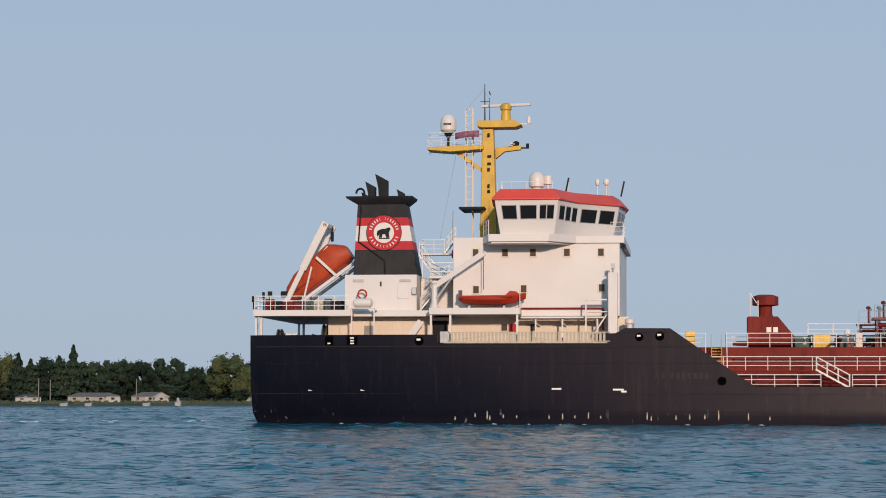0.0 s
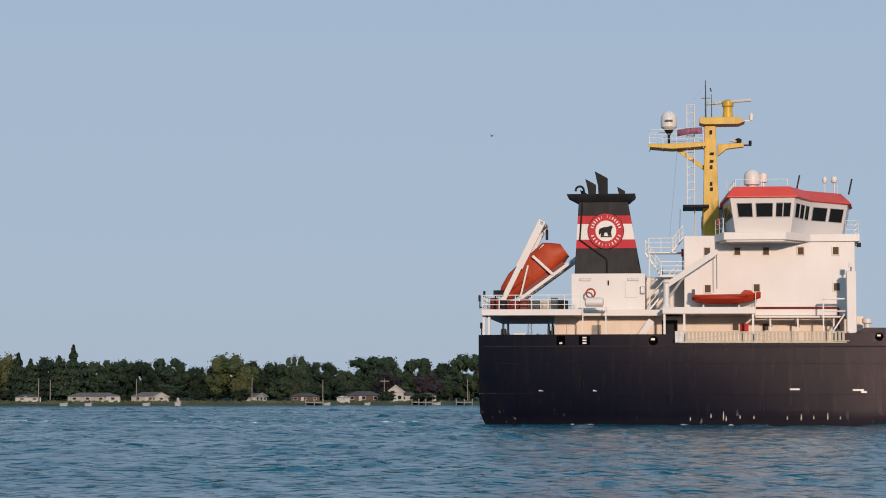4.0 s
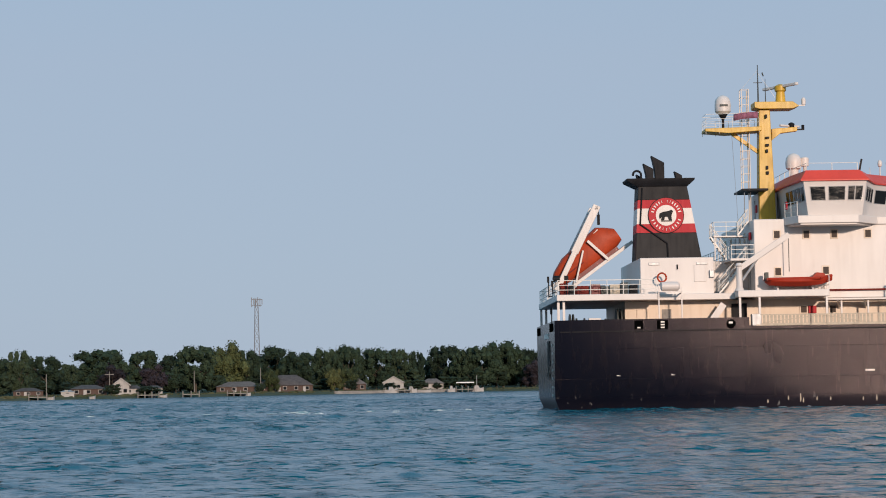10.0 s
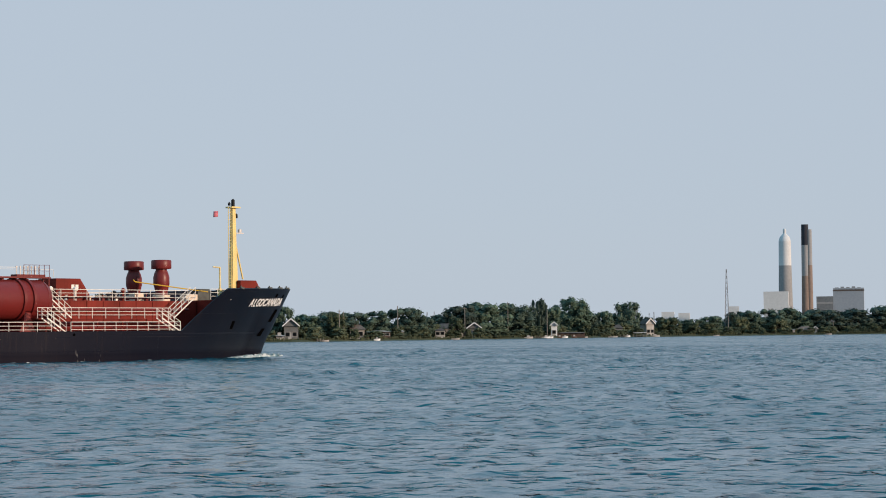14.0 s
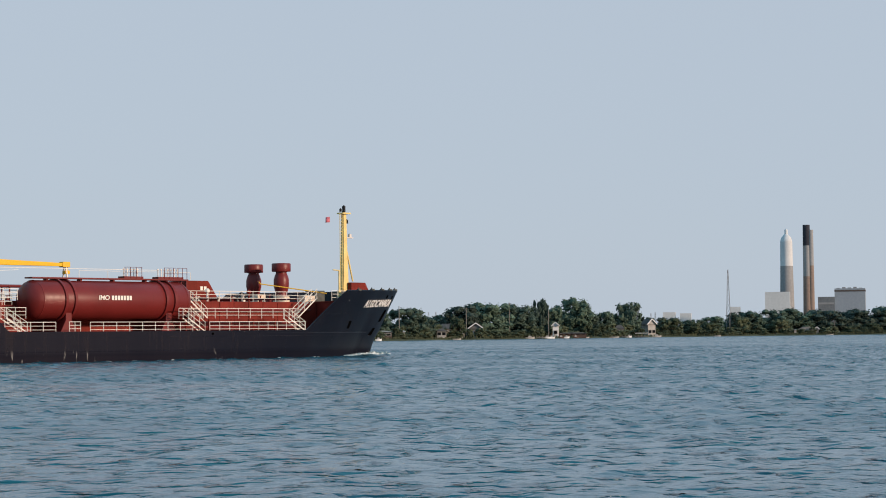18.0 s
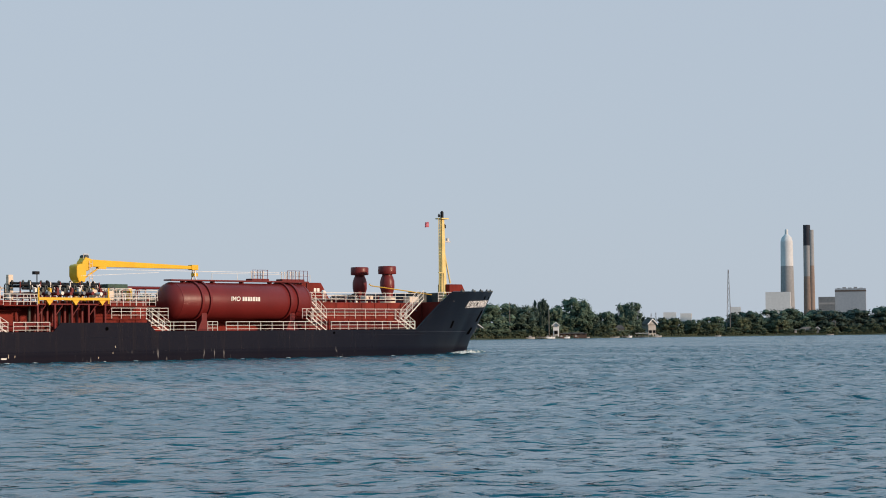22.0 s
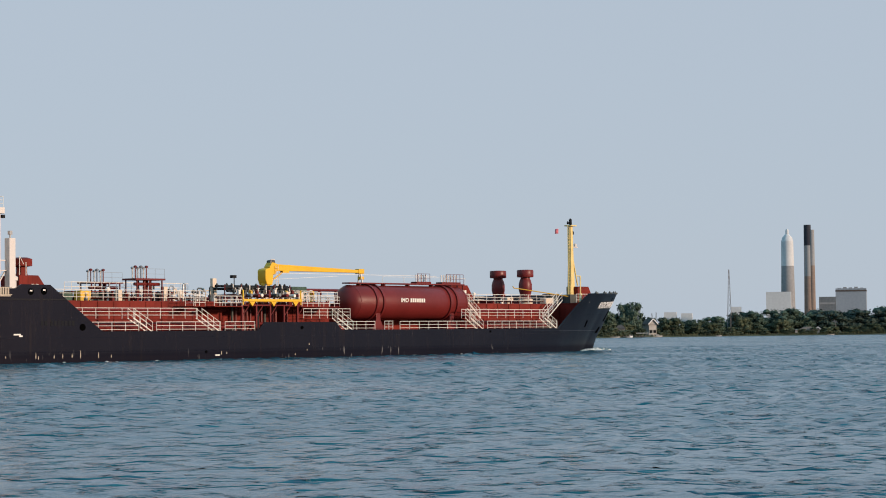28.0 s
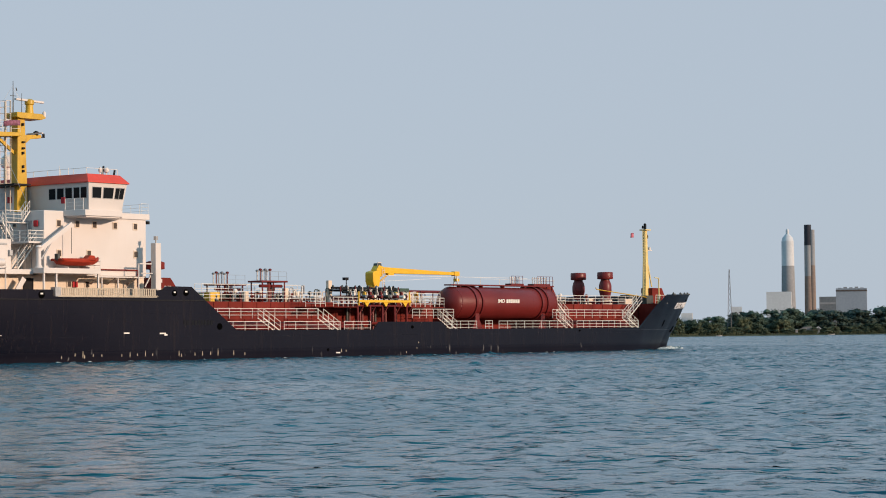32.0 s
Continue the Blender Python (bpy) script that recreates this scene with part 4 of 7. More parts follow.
part("wheelhouse_roof", Geo().loft([[(x, y, 16.60) for x, y in mirror(R_LOW)], [(x, y, 16.70) for x, y in mirror(R_LOW)], [(x, y, 17.46) for x, y in mirror(R_TOP)]]), M_ROOF, ship, "sloping bright red wheelhouse roof edge", 0.02)


def wall_windows(i, spans, z0=15.22, z1=16.18, s=1):
    """Panes on wheelhouse face i, spans in fractions of its length."""
    lo, hi = at_height(z0), at_height(z1)
    for f0, f1 in spans:
        q = [Vector((*(Vector(lo[i]).lerp(Vector(lo[i + 1]), f)), z0)) for f in (f0, f1)] + [Vector((*(Vector(hi[i]).lerp(Vector(hi[i + 1]), f)), z1)) for f in (f1, f0)]
        q = [Vector((p.x, p.y * s, p.z)) for p in q]
        nrm = (q[1] - q[0]).cross(q[3] - q[0]).normalized()
        if nrm.y * s > 0 and i in (1, 2, 3):
            nrm = -nrm
        if i in (0,) and nrm.x > 0:
            nrm = -nrm
        if i == 4 and nrm.x < 0:
            nrm = -nrm
        fr = [p + (p - sum(q, Vector()) / 4).normalized() * 0.07 for p in q]
        g = Geo().loft([[p + nrm * 0.005 for p in fr], [p + nrm * 0.03 for p in fr]])
        w = part("window_frame", g, M_GREY, wheelhouse, "grey bridge window frame")
        part("window_pane", Geo().loft([[p + nrm * 0.02 for p in q], [p + nrm * 0.045 for p in q]]), M_GLASS, w, "dark opaque pane")


for s in (1, -1):
    wall_windows(1, [(0.10, 0.33), (0.40, 0.66), (0.72, 0.82), (0.84, 0.95)], s=s)
    wall_windows(2, [(0.12, 0.33), (0.42, 0.62), (0.72, 0.92)], s=s)
    wall_windows(3, [(0.08, 0.45), (0.55, 0.90)], s=s)
    wall_windows(4, [(0.06, 0.46), (0.54, 0.94)], s=s)
    wall_windows(0, [(0.05, 0.2), (0.25, 0.40), (0.45, 0.60), (0.65, 0.78), (0.82, 0.95)], s=s)
for x, z in ((16.72, 12.83), (18.94, 12.82), (21.05, 12.82), (23.6, 12.82), (26.15, 12.82), (16.75, 10.05), (20.35, 10.1), (26.2, 10.15)):
    w = part("window_frame", Geo().box(x - 0.3, x + 0.3, -7.65, -7.59, z - 0.36, z + 0.36), M_CREAM, house, "small square cabin window", 0.02)
    part("window_pane", Geo().box(x - 0.21, x + 0.21, -7.67, -7.64, z - 0.27, z + 0.27), M_PORT, w)
for x in (18.8, 21.0):
    w = part("window_frame", Geo().box(x - 0.3, x + 0.3, -6.66, -6.59, 6.95, 7.55), M_CREAM, lower, "small square cabin window")
    part("window_pane", Geo().box(x - 0.22, x + 0.22, -6.68, -6.65, 7.0, 7.5), M_PORT, w)
part("fire_box", Geo().box(19.15, 19.75, -6.75, -6.58, 6.95, 7.5), M_BAND, lower, "red fire hose box", 0.02)
# aft face of the block: balconies, doors
for z, x0 in ((11.1, 13.2), (8.5, 12.2)):
    part("balcony", Geo().box(x0, 15.0, -7.6, 7.6, z - 0.18, z), M_WHITE, ship, "white aft balcony", 0.02)
railing(ship, [(15.0, -7.5, 11.1), (13.3, -7.5, 11.1), (13.3, 7.5, 11.1), (15.0, 7.5, 11.1)], 1.0, 3, 1.2)
for y, z in ((-5.5, 8.55), (-5.5, 11.15), (1.0, 11.15), (4.0, 8.55)):
    part("aft_door", Geo().box(14.94, 15.02, y - 0.4, y + 0.4, z, z + 1.95), M_GREY, house, "grey steel door", 0.02)
for y, z in ((-3.5, 12.9), (-1.5, 12.9), (2.8, 12.9), (5.5, 12.9)):
    w = part("window_frame", Geo().box(14.93, 15.01, y - 0.3, y + 0.3, z - 0.36, z + 0.36), M_CREAM, house)
    part("window_pane", Geo().box(14.91, 14.94, y - 0.21, y + 0.21, z - 0.27, z + 0.27), M_PORT, w)
part("lifebuoy_box", Geo().box(14.8, 14.95, -6.9, -6.3, 12.5, 13.1), M_BAND, house, "red lifebuoy on the aft wall", 0.1)
part("lifebuoy_box", Geo().box(17.5, 17.62, -7.55, -7.0, 14.7, 15.3), M_BAND, wheelhouse, "red lifebuoy by the bridge wing", 0.1)
railing(ship, [(17.9, -9.7, 14.06), (17.35, -7.8, 14.06)], 1.05, 3, 0.8, 0.024)
railing(ship, [(26.9, -7.65, 14.06), (27.8, -7.65, 14.06), (27.8, -4.0, 14.06)], 1.0, 3, 1.2, 0.018, rp=0.02)
railing(ship, [(18.5, 4.0, 17.46), (18.5, -4.0, 17.46), (18.8, -9.1, 17.46), (22.6, -9.1, 17.46)], 0.55, 1, 1.8, 0.02)
ladder(ship, (12.4, -6.6, 8.5), (14.6, -6.6, 11.1), 0.8)
part("funnel_platform", Geo().box(12.3, 14.98, -5.5, -4.3, 12.84, 12.94).beam((14.9, -5.4, 11.1), (14.9, -5.4, 12.84), 0.08, 0.08).beam((12.4, -5.4, 11.1), (12.4, -5.4, 12.84), 0.08, 0.08), M_WHITE, ship, "white platform between funnel and bridge block")
railing(ship, [(14.2, -5.45, 12.94), (12.35, -5.45, 12.94), (12.35, -4.35, 12.94)], 1.05, 3, 0.9)
ladder(ship, (13.3, -5.0, 11.15), (12.1, -5.0, 12.9), 0.6)
ladder(ship, (14.1, -5.4, 12.94), (14.95, -5.4, 14.0), 0.6)
part("deck_whip", Geo().tube((14.7, -5.4, 14.0), (14.75, -5.4, 16.2), 0.035, n=5), M_GREY, ship)

# boat platform, rescue boat, crane
plat = part("boat_platform", Geo().plan([(13.4, -9.45), (20.2, -9.45), (20.2, -7.4), (13.4, -7.4)], 8.12, 8.62), M_WHITE, ship, "white rescue boat platform", 0.03)
for x in (13.55, 15.0, 20.0):
    part("platform_post", Geo().box(x - 0.08, x + 0.08, -9.35, -9.2, 5.4, 8.12), M_WHITE, plat)
part("walkway_slab", Geo().box(20.2, 26.6, -8.6, -7.5, 7.86, 7.98), M_WHITE, ship, "white side walkway")
for x in (21.0, 23.0, 25.6):
    part("walkway_bracket", Geo().beam((x, -8.4, 7.85), (x + 0.5, -6.6, 7.3), 0.08, 0.12).beam((x + 0.3, -8.3, 7.86), (x + 0.3, -8.3, 5.4), 0.12, 0.12), M_WHITE, ship, "white walkway bracket")
part("fire_main", Geo().tube((20.2, -7.75, 8.62), (26.3, -7.75, 8.62), 0.07).tube((26.3, -7.75, 8.62), (26.3, -7.75, 7.0), 0.07), M_RED, ship, "red fire main pipe")
rb = Geo()
rings = []
for x, hw, lo, hi in ((15.55, 0.25, 9.2, 9.45), (15.9, 0.75, 8.98, 9.5), (17.2, 0.95, 8.88, 9.45), (18.6, 0.95, 8.88, 9.45), (19.7, 0.7, 9.0, 9.55), (20.6, 0.12, 9.3, 9.68)):
    rings.append([(x, -8.6 - hw, hi), (x, -8.6 - hw * 0.97, lo + (hi - lo) * 0.55), (x, -8.6 - hw * 0.5, lo), (x, -8.6 + hw * 0.5, lo), (x, -8.6 + hw * 0.97, lo + (hi - lo) * 0.55), (x, -8.6 + hw, hi)])
rb.loft(rings)
rescue = part("rescue_boat", rb, M_RESCUE, ship, "orange open rescue boat in its cradle", 0.05)
part("boat_tube", Geo().tube((15.7, -9.35, 9.42), (19.5, -9.45, 9.45), 0.11).tube((19.5, -9.45, 9.45), (20.55, -8.6, 9.66), 0.11).tube((15.7, -9.35, 9.42), (15.7, -7.8, 9.42), 0.11), M_RESCUE, rescue)
part("boat_console", Geo().side([(18.9, 9.4), (20.2, 9.5), (19.9, 9.85), (19.4, 9.9)], -8.9, -8.2), M_RESCUE, rescue)
part("outboard_motor", Geo().box(15.55, 15.8, -8.85, -8.4, 9.3, 9.95), M_DARK, rescue)
for x in (16.4, 19.0):
    part("boat_cradle", Geo().beam((x, -9.3, 8.62), (x, -7.9, 8.85), 0.12, 0.25), M_WHITE, plat)
crane_w = part("slewing_davit", Geo().spin(13.7, -8.4, [(0.4, 8.62), (0.24, 8.9), (0.22, 10.4), (0.3, 10.5), (0.2, 10.7)], 14).beam((13.6, -8.4, 10.2), (17.45, -8.6, 12.75), 0.3, 0.42), M_WHITE, ship, "white slewing boat davit", 0.02)
part("davit_wire", Geo().tube((17.4, -8.6, 12.6), (17.4, -8.6, 10.0), 0.03, n=5), M_DARK, crane_w)
part("davit_ram", Geo().tube((13.9, -8.5, 9.4), (15.2, -8.5, 11.2), 0.1), M_GREY, crane_w)
railing(ship, [(20.2, -9.35, 8.62), (20.2, -7.7, 8.62)], 1.0, 3, 0.8)
# gangway stowed along the side
gw = part("accommodation_ladder", Geo().beam((14.6, -9.75, 6.02), (26.7, -9.75, 6.02), 0.5, 0.1).beam((14.9, -9.95, 6.78), (26.9, -9.95, 6.78), 0.06, 0.06).beam((14.9, -9.95, 6.12), (26.9, -9.95, 6.12), 0.06, 0.06).beam((15.2, -9.98, 6.2), (19.5, -9.98, 6.72), 0.05, 0.05).beam((19.5, -9.98, 6.72), (22.5, -9.98, 6.2), 0.05, 0.05), M_SLAT, ship, "aluminium gangway stowed along the bulwark")
SLAT = Geo().box(-0.085, 0.085, -0.02, 0.02, 0, 0.64).data("slat", M_SLAT)
for i in range(42):
    x = 15.2 + i * 0.275
    if 23.35 < x < 23.6:
        continue
    o = new("slat", SLAT)
    o.parent, o.location = gw, (x, -9.95, 6.13)
part("ladder_platform", Geo().box(14.3, 15.0, -9.98, -9.3, 5.98, 6.85), M_GREY, gw, "grey folded platform", 0.03)
# tall white box post and things around it
post = part("stowage_post", Geo().box(26.75, 27.45, -9.8, -9.1, 5.4, 11.2), M_WHITE, ship, "tall white square post", 0.05)
part("post_lamp", Geo().tube((27.1, -9.45, 11.2), (27.1, -9.45, 11.55), 0.07, n=8).box(26.95, 27.25, -9.6, -9.3, 11.5, 11.85), M_GREY, post, "small grey lamp on the post")
part("bollard_vent", Geo().spin(28.3, -8.5, [(0.22, 5.35), (0.22, 7.4), (0.36, 7.45), (0.36, 7.75), (0.2, 7.85)], 14), M_WHITE, ship, "white mushroom vent")
part("post_frame", Geo().beam((25.2, -9.2, 8.3), (26.7, -9.2, 8.3), 0.5, 0.08).beam((25.1, -9.2, 5.4), (25.1, -9.2, 9.2), 0.1, 0.1).beam((25.1, -9.2, 9.2), (26.7, -9.2, 9.2), 0.3, 0.1).beam((25.9, -9.2, 7.0), (26.7, -9.2, 8.2), 0.1, 0.1), M_WHITE, ship)
part("wing_floodlight", Geo().beam((27.5, -7.5, 13.2), (27.85, -7.5, 13.2), 0.06, 0.06).box(27.7, 28.0, -7.65, -7.35, 13.1, 13.4), M_BLACK, ship, "black floodlight bracket")

# roof gear
for x, y, r in ((20.45, 4.2, 0.66),):
    d = part("satellite_dome", Geo().spin(x, y, [(r * 0.6, 17.42), (r * 0.6, 18.85), (r * 0.95, 18.95), (r, 19.4), (r * 0.93, 19.75), (r * 0.7, 20.02), (r * 0.35, 20.16), (0.04, 20.2)], 20), M_WHITE, ship, "white satellite dome on the wheelhouse roof")
part("antenna_drum", Geo().spin(21.35, 4.2, [(0.12, 17.42), (0.12, 19.1), (0.34, 19.15), (0.34, 19.8), (0.2, 19.9)], 16), M_WHITE, ship, "white antenna drum")
for x, y, h in ((18.2, -6, 0.9), (19.3, -6, 0.8), (23.6, -5.5, 1.0), (26.6, -3.5, 1.2), (25.2, -2.0, 0.9)):
    part("whip_antenna", Geo().tube((x, y, 17.42), (x, y, 17.42 + h), 0.035, 0.02, n=6), M_WHITE, ship)
for x, y in ((23.4, -6.0), (27.5, -3.0)):
    part("horn", Geo().beam((x, y, 17.42), (x + 0.25, y, 18.6), 0.12, 0.16), M_BLACK, ship, "black signal horn")
for x, y, s in ((25.7, -3.2, 0.7), (26.4, -3.3, 1.0)):
    part("searchlight", Geo().spin(x, y, [(0.05, 17.42), (0.05, 18.25), (0.2 * s, 18.3), (0.26 * s, 18.45), (0.25 * s, 18.6), (0.16 * s, 18.75), (0.03, 18.8)], 14), M_WHITE, ship, "white searchlight on the roof")

# radar mast
trunk_house = part("mast_trunk", Geo().box(16.45, 17.95, -1.6, 1.4, 14.0, 16.5), M_WHITE, ship, "white trunk house under the radar mast", 0.05)
part("trunk_door", Geo().box(16.38, 16.46, -0.4, 0.4, 14.1, 16.0), M_GREY, trunk_house, "grey steel door", 0.02)
part("lifebuoy", Geo().box(16.36, 16.45, -1.3, -0.7, 15.0, 15.6), M_BAND, trunk_house, "red lifebuoy on the trunk house", 0.1)
mast = part("radar_mast", Geo().loft([[(16.1, -0.6, 14.0), (17.45, -0.6, 14.0), (17.45, 0.6, 14.0), (16.1, 0.6, 14.0)], [(16.3, -0.5, 23.0), (17.15, -0.5, 23.0), (17.15, 0.5, 23.0), (16.3, 0.5, 23.0)]]), M_YELLOW, ship, "yellow box-section radar mast", 0.05)
part("mast_top", Geo().side([(15.9, 23.1), (15.9, 23.55), (18.9, 23.55), (19.4, 23.2), (18.9, 23.0), (16.3, 23.0)], -0.9, 0.9), M_YELLOW, mast, "yellow mast top platform", 0.03)
part("mast_platform", Geo().side([(12.0, 21.28), (12.0, 21.5), (16.4, 21.62), (16.4, 21.3), (13.8, 21.12)], -1.0, 1.0), M_YELLOW, mast, "yellow side platform", 0.03)
part("mast_brace", Geo().beam((14.2, 0, 21.2), (16.4, 0, 19.6), 0.2, 0.28), M_YELLOW, mast)
part("mast_arm", Geo().side([(17.3, 20.6), (17.3, 21.5), (18.0, 21.55), (19.3, 21.62), (19.3, 21.3), (18.0, 21.15)], -0.3, 0.3), M_YELLOW, mast, "yellow lamp arm", 0.03)
part("mast_lamp", Geo().box(19.2, 19.9, -0.1, 0.1, 21.4, 21.5).spin(19.8, 0, [(0.12, 21.5), (0.12, 21.8)], 8).spin(18.9, 0, [(0.22, 21.6), (0.26, 21.9), (0.1, 22.0)], 10), M_BLACK, mast)
part("mast_lamp", Geo().box(19.2, 20.0, -0.05, 0.05, 23.3, 23.38).spin(19.9, 0, [(0.16, 23.38), (0.18, 23.8), (0.08, 23.95)], 10), M_WHITE, mast, "white mast lamp")
for z in (17.9, 18.3, 19.6, 20.1, 20.7, 22.3):
    part("mast_fitting", Geo().box(16.72, 16.72 + 0.14 + (z * 7 % 1) * 0.16, -0.75, -0.5, z, z + 0.12 + (z * 3 % 1) * 0.16), M_BLACK, mast, "dark lamp on the mast")
part("dome_post", Geo().tube((13.55, 0, 21.4), (13.55, 0, 22.6), 0.1).spin(13.55, 0, [(0.12, 22.3), (0.4, 22.75)], 12), M_BLACK, mast)
part("radome", Geo().spin(13.55, 0, [(0.45, 22.75), (0.62, 22.92), (0.64, 23.4), (0.59, 23.8), (0.42, 24.05), (0.17, 24.18), (0.03, 24.2)], 20), M_WHITE, mast, "white radome on the mast platform")
part("radome_mark", Geo().box(13.25, 13.85, -0.68, -0.6, 23.28, 23.42), M_DARK, mast, "dark mark on the radome")
mast_rail = railing(ship, [(16.2, -0.95, 21.6), (12.05, -0.95, 21.5), (12.05, 0.95, 21.5), (16.2, 0.95, 21.6)], 1.1, 3, 1.0, 0.02, rp=0.02)
part("scanner_pedestal", Geo().spin(18.1, 0, [(0.42, 23.5), (0.34, 24.4), (0.45, 24.5), (0.45, 24.85), (0.2, 25.0)], 14), M_YELLOW, mast, "yellow radar pedestal")
scanner = part("radar_scanner", Geo().box(-1.95, 1.95, -0.14, 0.14, -0.1, 0.1).tube((0, 0, -0.25), (0, 0, -0.1), 0.14), M_WHITE, ship, "white rotating radar scanner bar", 0.03)
scanner.location = (18.1, 0, 25.25)
scanner_low = part("small_radar_scanner", Geo().box(-0.95, 0.95, -0.1, 0.1, -0.07, 0.07).tube((0, 0, -0.3), (0, 0, -0.07), 0.12), M_WHITE, ship, "small white rotating radar bar", 0.02)
scanner_low.location = (18.75, 0, 22.15)
lg = Geo()
for y in (-0.35, 0.35):
    lg.tube((15.5, y, 14.0), (15.5, y, 24.6), 0.045, n=5)
for x in (14.95, 15.5):
    for y in (-0.45, 0.45):
        lg.tube((x, y, 16.6), (x, y, 24.6), 0.035, n=4)
for i in range(14):
    z = 16.8 + i * 0.6
    lg.beam((14.95, -0.45, z), (15.55, -0.45, z), 0.03, 0.03).beam((14.95, 0.45, z), (15.55, 0.45, z), 0.03, 0.03).beam((14.95, -0.45, z), (14.95, 0.45, z), 0.03, 0.03)
part("mast_ladder", lg, M_CREAM, mast, "caged cream mast ladder")
part("mast_base_deck", Geo().box(14.6, 16.6, -2.0, 2.0, 16.55, 16.7), M_BLACK, mast)
part("whip_antenna", Geo().tube((16.4, 0.3, 23.5), (16.4, 0.3, 26.6), 0.07, 0.03, n=6).tube((16.85, -0.4, 23.5), (16.85, -0.4, 25.4), 0.04, 0.02, n=6).beam((16.05, 0.3, 25.2), (16.75, 0.3, 25.2), 0.05, 0.05).tube((16.75, 0.3, 26.0), (16.85, 0.3, 25.7), 0.05, n=6), M_DARK, mast)
part("stay_wire", Geo().tube((14.2, 0, 21.2), (13.6, -5.5, 14.0), 0.02, n=4).tube((16.4, 0.3, 26.2), (15.0, 0, 24.6), 0.015, n=4).tube((16.4, 0.3, 26.0), (18.0, 0, 23.5), 0.015, n=4), M_GREY, mast)


def flag(name, x0, z0, w, h, y, mat, label, parent, steps=8):
    g = Geo()
    pts = []
    for i in range(steps + 1):
        f = i / steps
        for j in range(4):
            pts.append((x0 - w * f, y + 0.12 * math.sin(f * 7 + j * 0.3) * f, z0 - h * j / 3 - 0.25 * w * f * f * 0.4))
    g.add(pts, [(i * 4 + j, i * 4 + j + 1, (i + 1) * 4 + j + 1, (i + 1) * 4 + j) for i in range(steps) for j in range(3)])
    ob = part(name, g, mat, parent, label)
    sm = ob.modifiers.new("cloth", "SOLIDIFY")
    sm.thickness = 0.015


flag("ensign", 16.1, 22.75, 1.9, 0.5, -1.1, M_FLAG2, "dark striped flag streaming aft", mast)

# ---- cargo deck ----
trunk = part("cargo_trunk", Geo().plan([(33.0, -5.0), (57.0, -5.0), (57.0, -3.6), (66.0, -3.6), (66.0, -5.0), (72.5, -5.0), (72.5, -2.6), (95.0, -2.6), (95.0, -5.0), (112.4, -5.0), (112.4, 5.0), (33.0, 5.0)], 2.6, 5.78), M_RED, ship, "long red raised cargo trunk deck", 0.06)
for i in range(38):
    x = 35.0 + i * 2.0
    if 72 < x < 95.5 or 56.5 < x < 66.5:
        continue
    part("stiffener", Geo().box(x - 0.04, x + 0.04, -5.06, -5.0, 2.65, 5.7), M_RED, trunk)
for a, b in ((36, 57), (92, 111)):
    part("trunk_pipe", Geo().tube((a, -5.5, 4.9), (b, -5.5, 4.9), 0.12), M_TANK, ship, "dark red pipe along the trunk")
for z, y, a, b in ((3.15, -6.6, 36, 57), (3.5, -6.0, 36, 72), (3.15, -6.6, 92, 109), (3.6, -6.0, 92, 109)):
    part("deck_pipe", Geo().tube((a, y, z), (b, y, z), 0.16), M_TANK, ship, "dark red deck pipe")
for a, b in ((33.6, 51.0), (91.0, 106.8)):
    part("side_walkway", Geo().box(a, b, -7.9, -6.9, 3.94, 4.02), M_RED, ship, "raised side walkway grating")
    for i in range(int((b - a) / 3)):
        x = a + 1 + i * 3.0
        part("walkway_leg", Geo().box(x - 0.05, x + 0.05, -7.8, -7.7, 2.62, 3.94), M_RED, ship)
    railing(ship, [(a, -7.85, 4.02), (b, -7.85, 4.02)], 1.0, 3, 1.55)
# deck edge rails
for a, b in ((33.9, 42.0), (44.2, 52.4), (53.0, 57.0), (68.9, 74.6), (78.6, 91.2), (93.4, 100.2), (100.2, 107.4)):
    railing(ship, [(a, -(half_at(a, 2.7) - 0.3), 2.62), (b, -(half_at(b, 2.7) - 0.3), 2.62)], 1.05, 3, 1.5)
railing(ship, [(76.2, -9.55, 2.75), (77.5, -9.55, 2.75)], 0.95, 3, 0.65)
railing(ship, [(37.0, 9.55, 2.75), (107.0, 9.55, 2.75)], 0.95, 3, 3.0)
# trunk top rails
for a, b in ((31.8, 33.9), (35.4, 54.6), (66.0, 74.0), (94.5, 111.5)):
    railing(ship, [(a, -4.85, 5.78), (b, -4.85, 5.78)], 1.05, 3, 1.6)
railing(ship, [(36.0, 4.85, 5.78), (111.0, 4.85, 5.78)], 1.05, 3, 2.6)
# crossing platforms and stairs
ladder(ship, (34.7, -8.1, 4.0), (34.7, -5.2, 5.8), 0.75, mat=M_STAIR, axis="x")
for x in (33.9, 35.45):
    part("stair_rail", Geo().beam((x, -8.3, 4.9), (x, -5.0, 6.8), 0.06, 0.06).beam((x, -5.0, 5.8), (x, -5.0, 6.85), 0.06, 0.06).beam((x, -8.3, 4.0), (x, -8.3, 4.95), 0.06, 0.06), M_RAIL, ship)
for a, b in (((44.1, -8.8, 2.7), (41.7, -8.8, 4.05)), ((52.9, -8.6, 2.7), (50.5, -8.6, 4.05)), ((93.3, -8.7, 2.7), (91.1, -8.7, 4.05)), ((95.9, -6.2, 4.05), (93.6, -6.2, 5.85)),
             ((107.3, -8.3, 2.7), (105.0, -8.3, 4.05)), ((108.2, -6.2, 4.05), (111.0, -6.2, 6.2)), ((71.9, -8.6, 2.7), (69.5, -8.6, 4.05))):
    ladder(ship, a, b, 0.8)
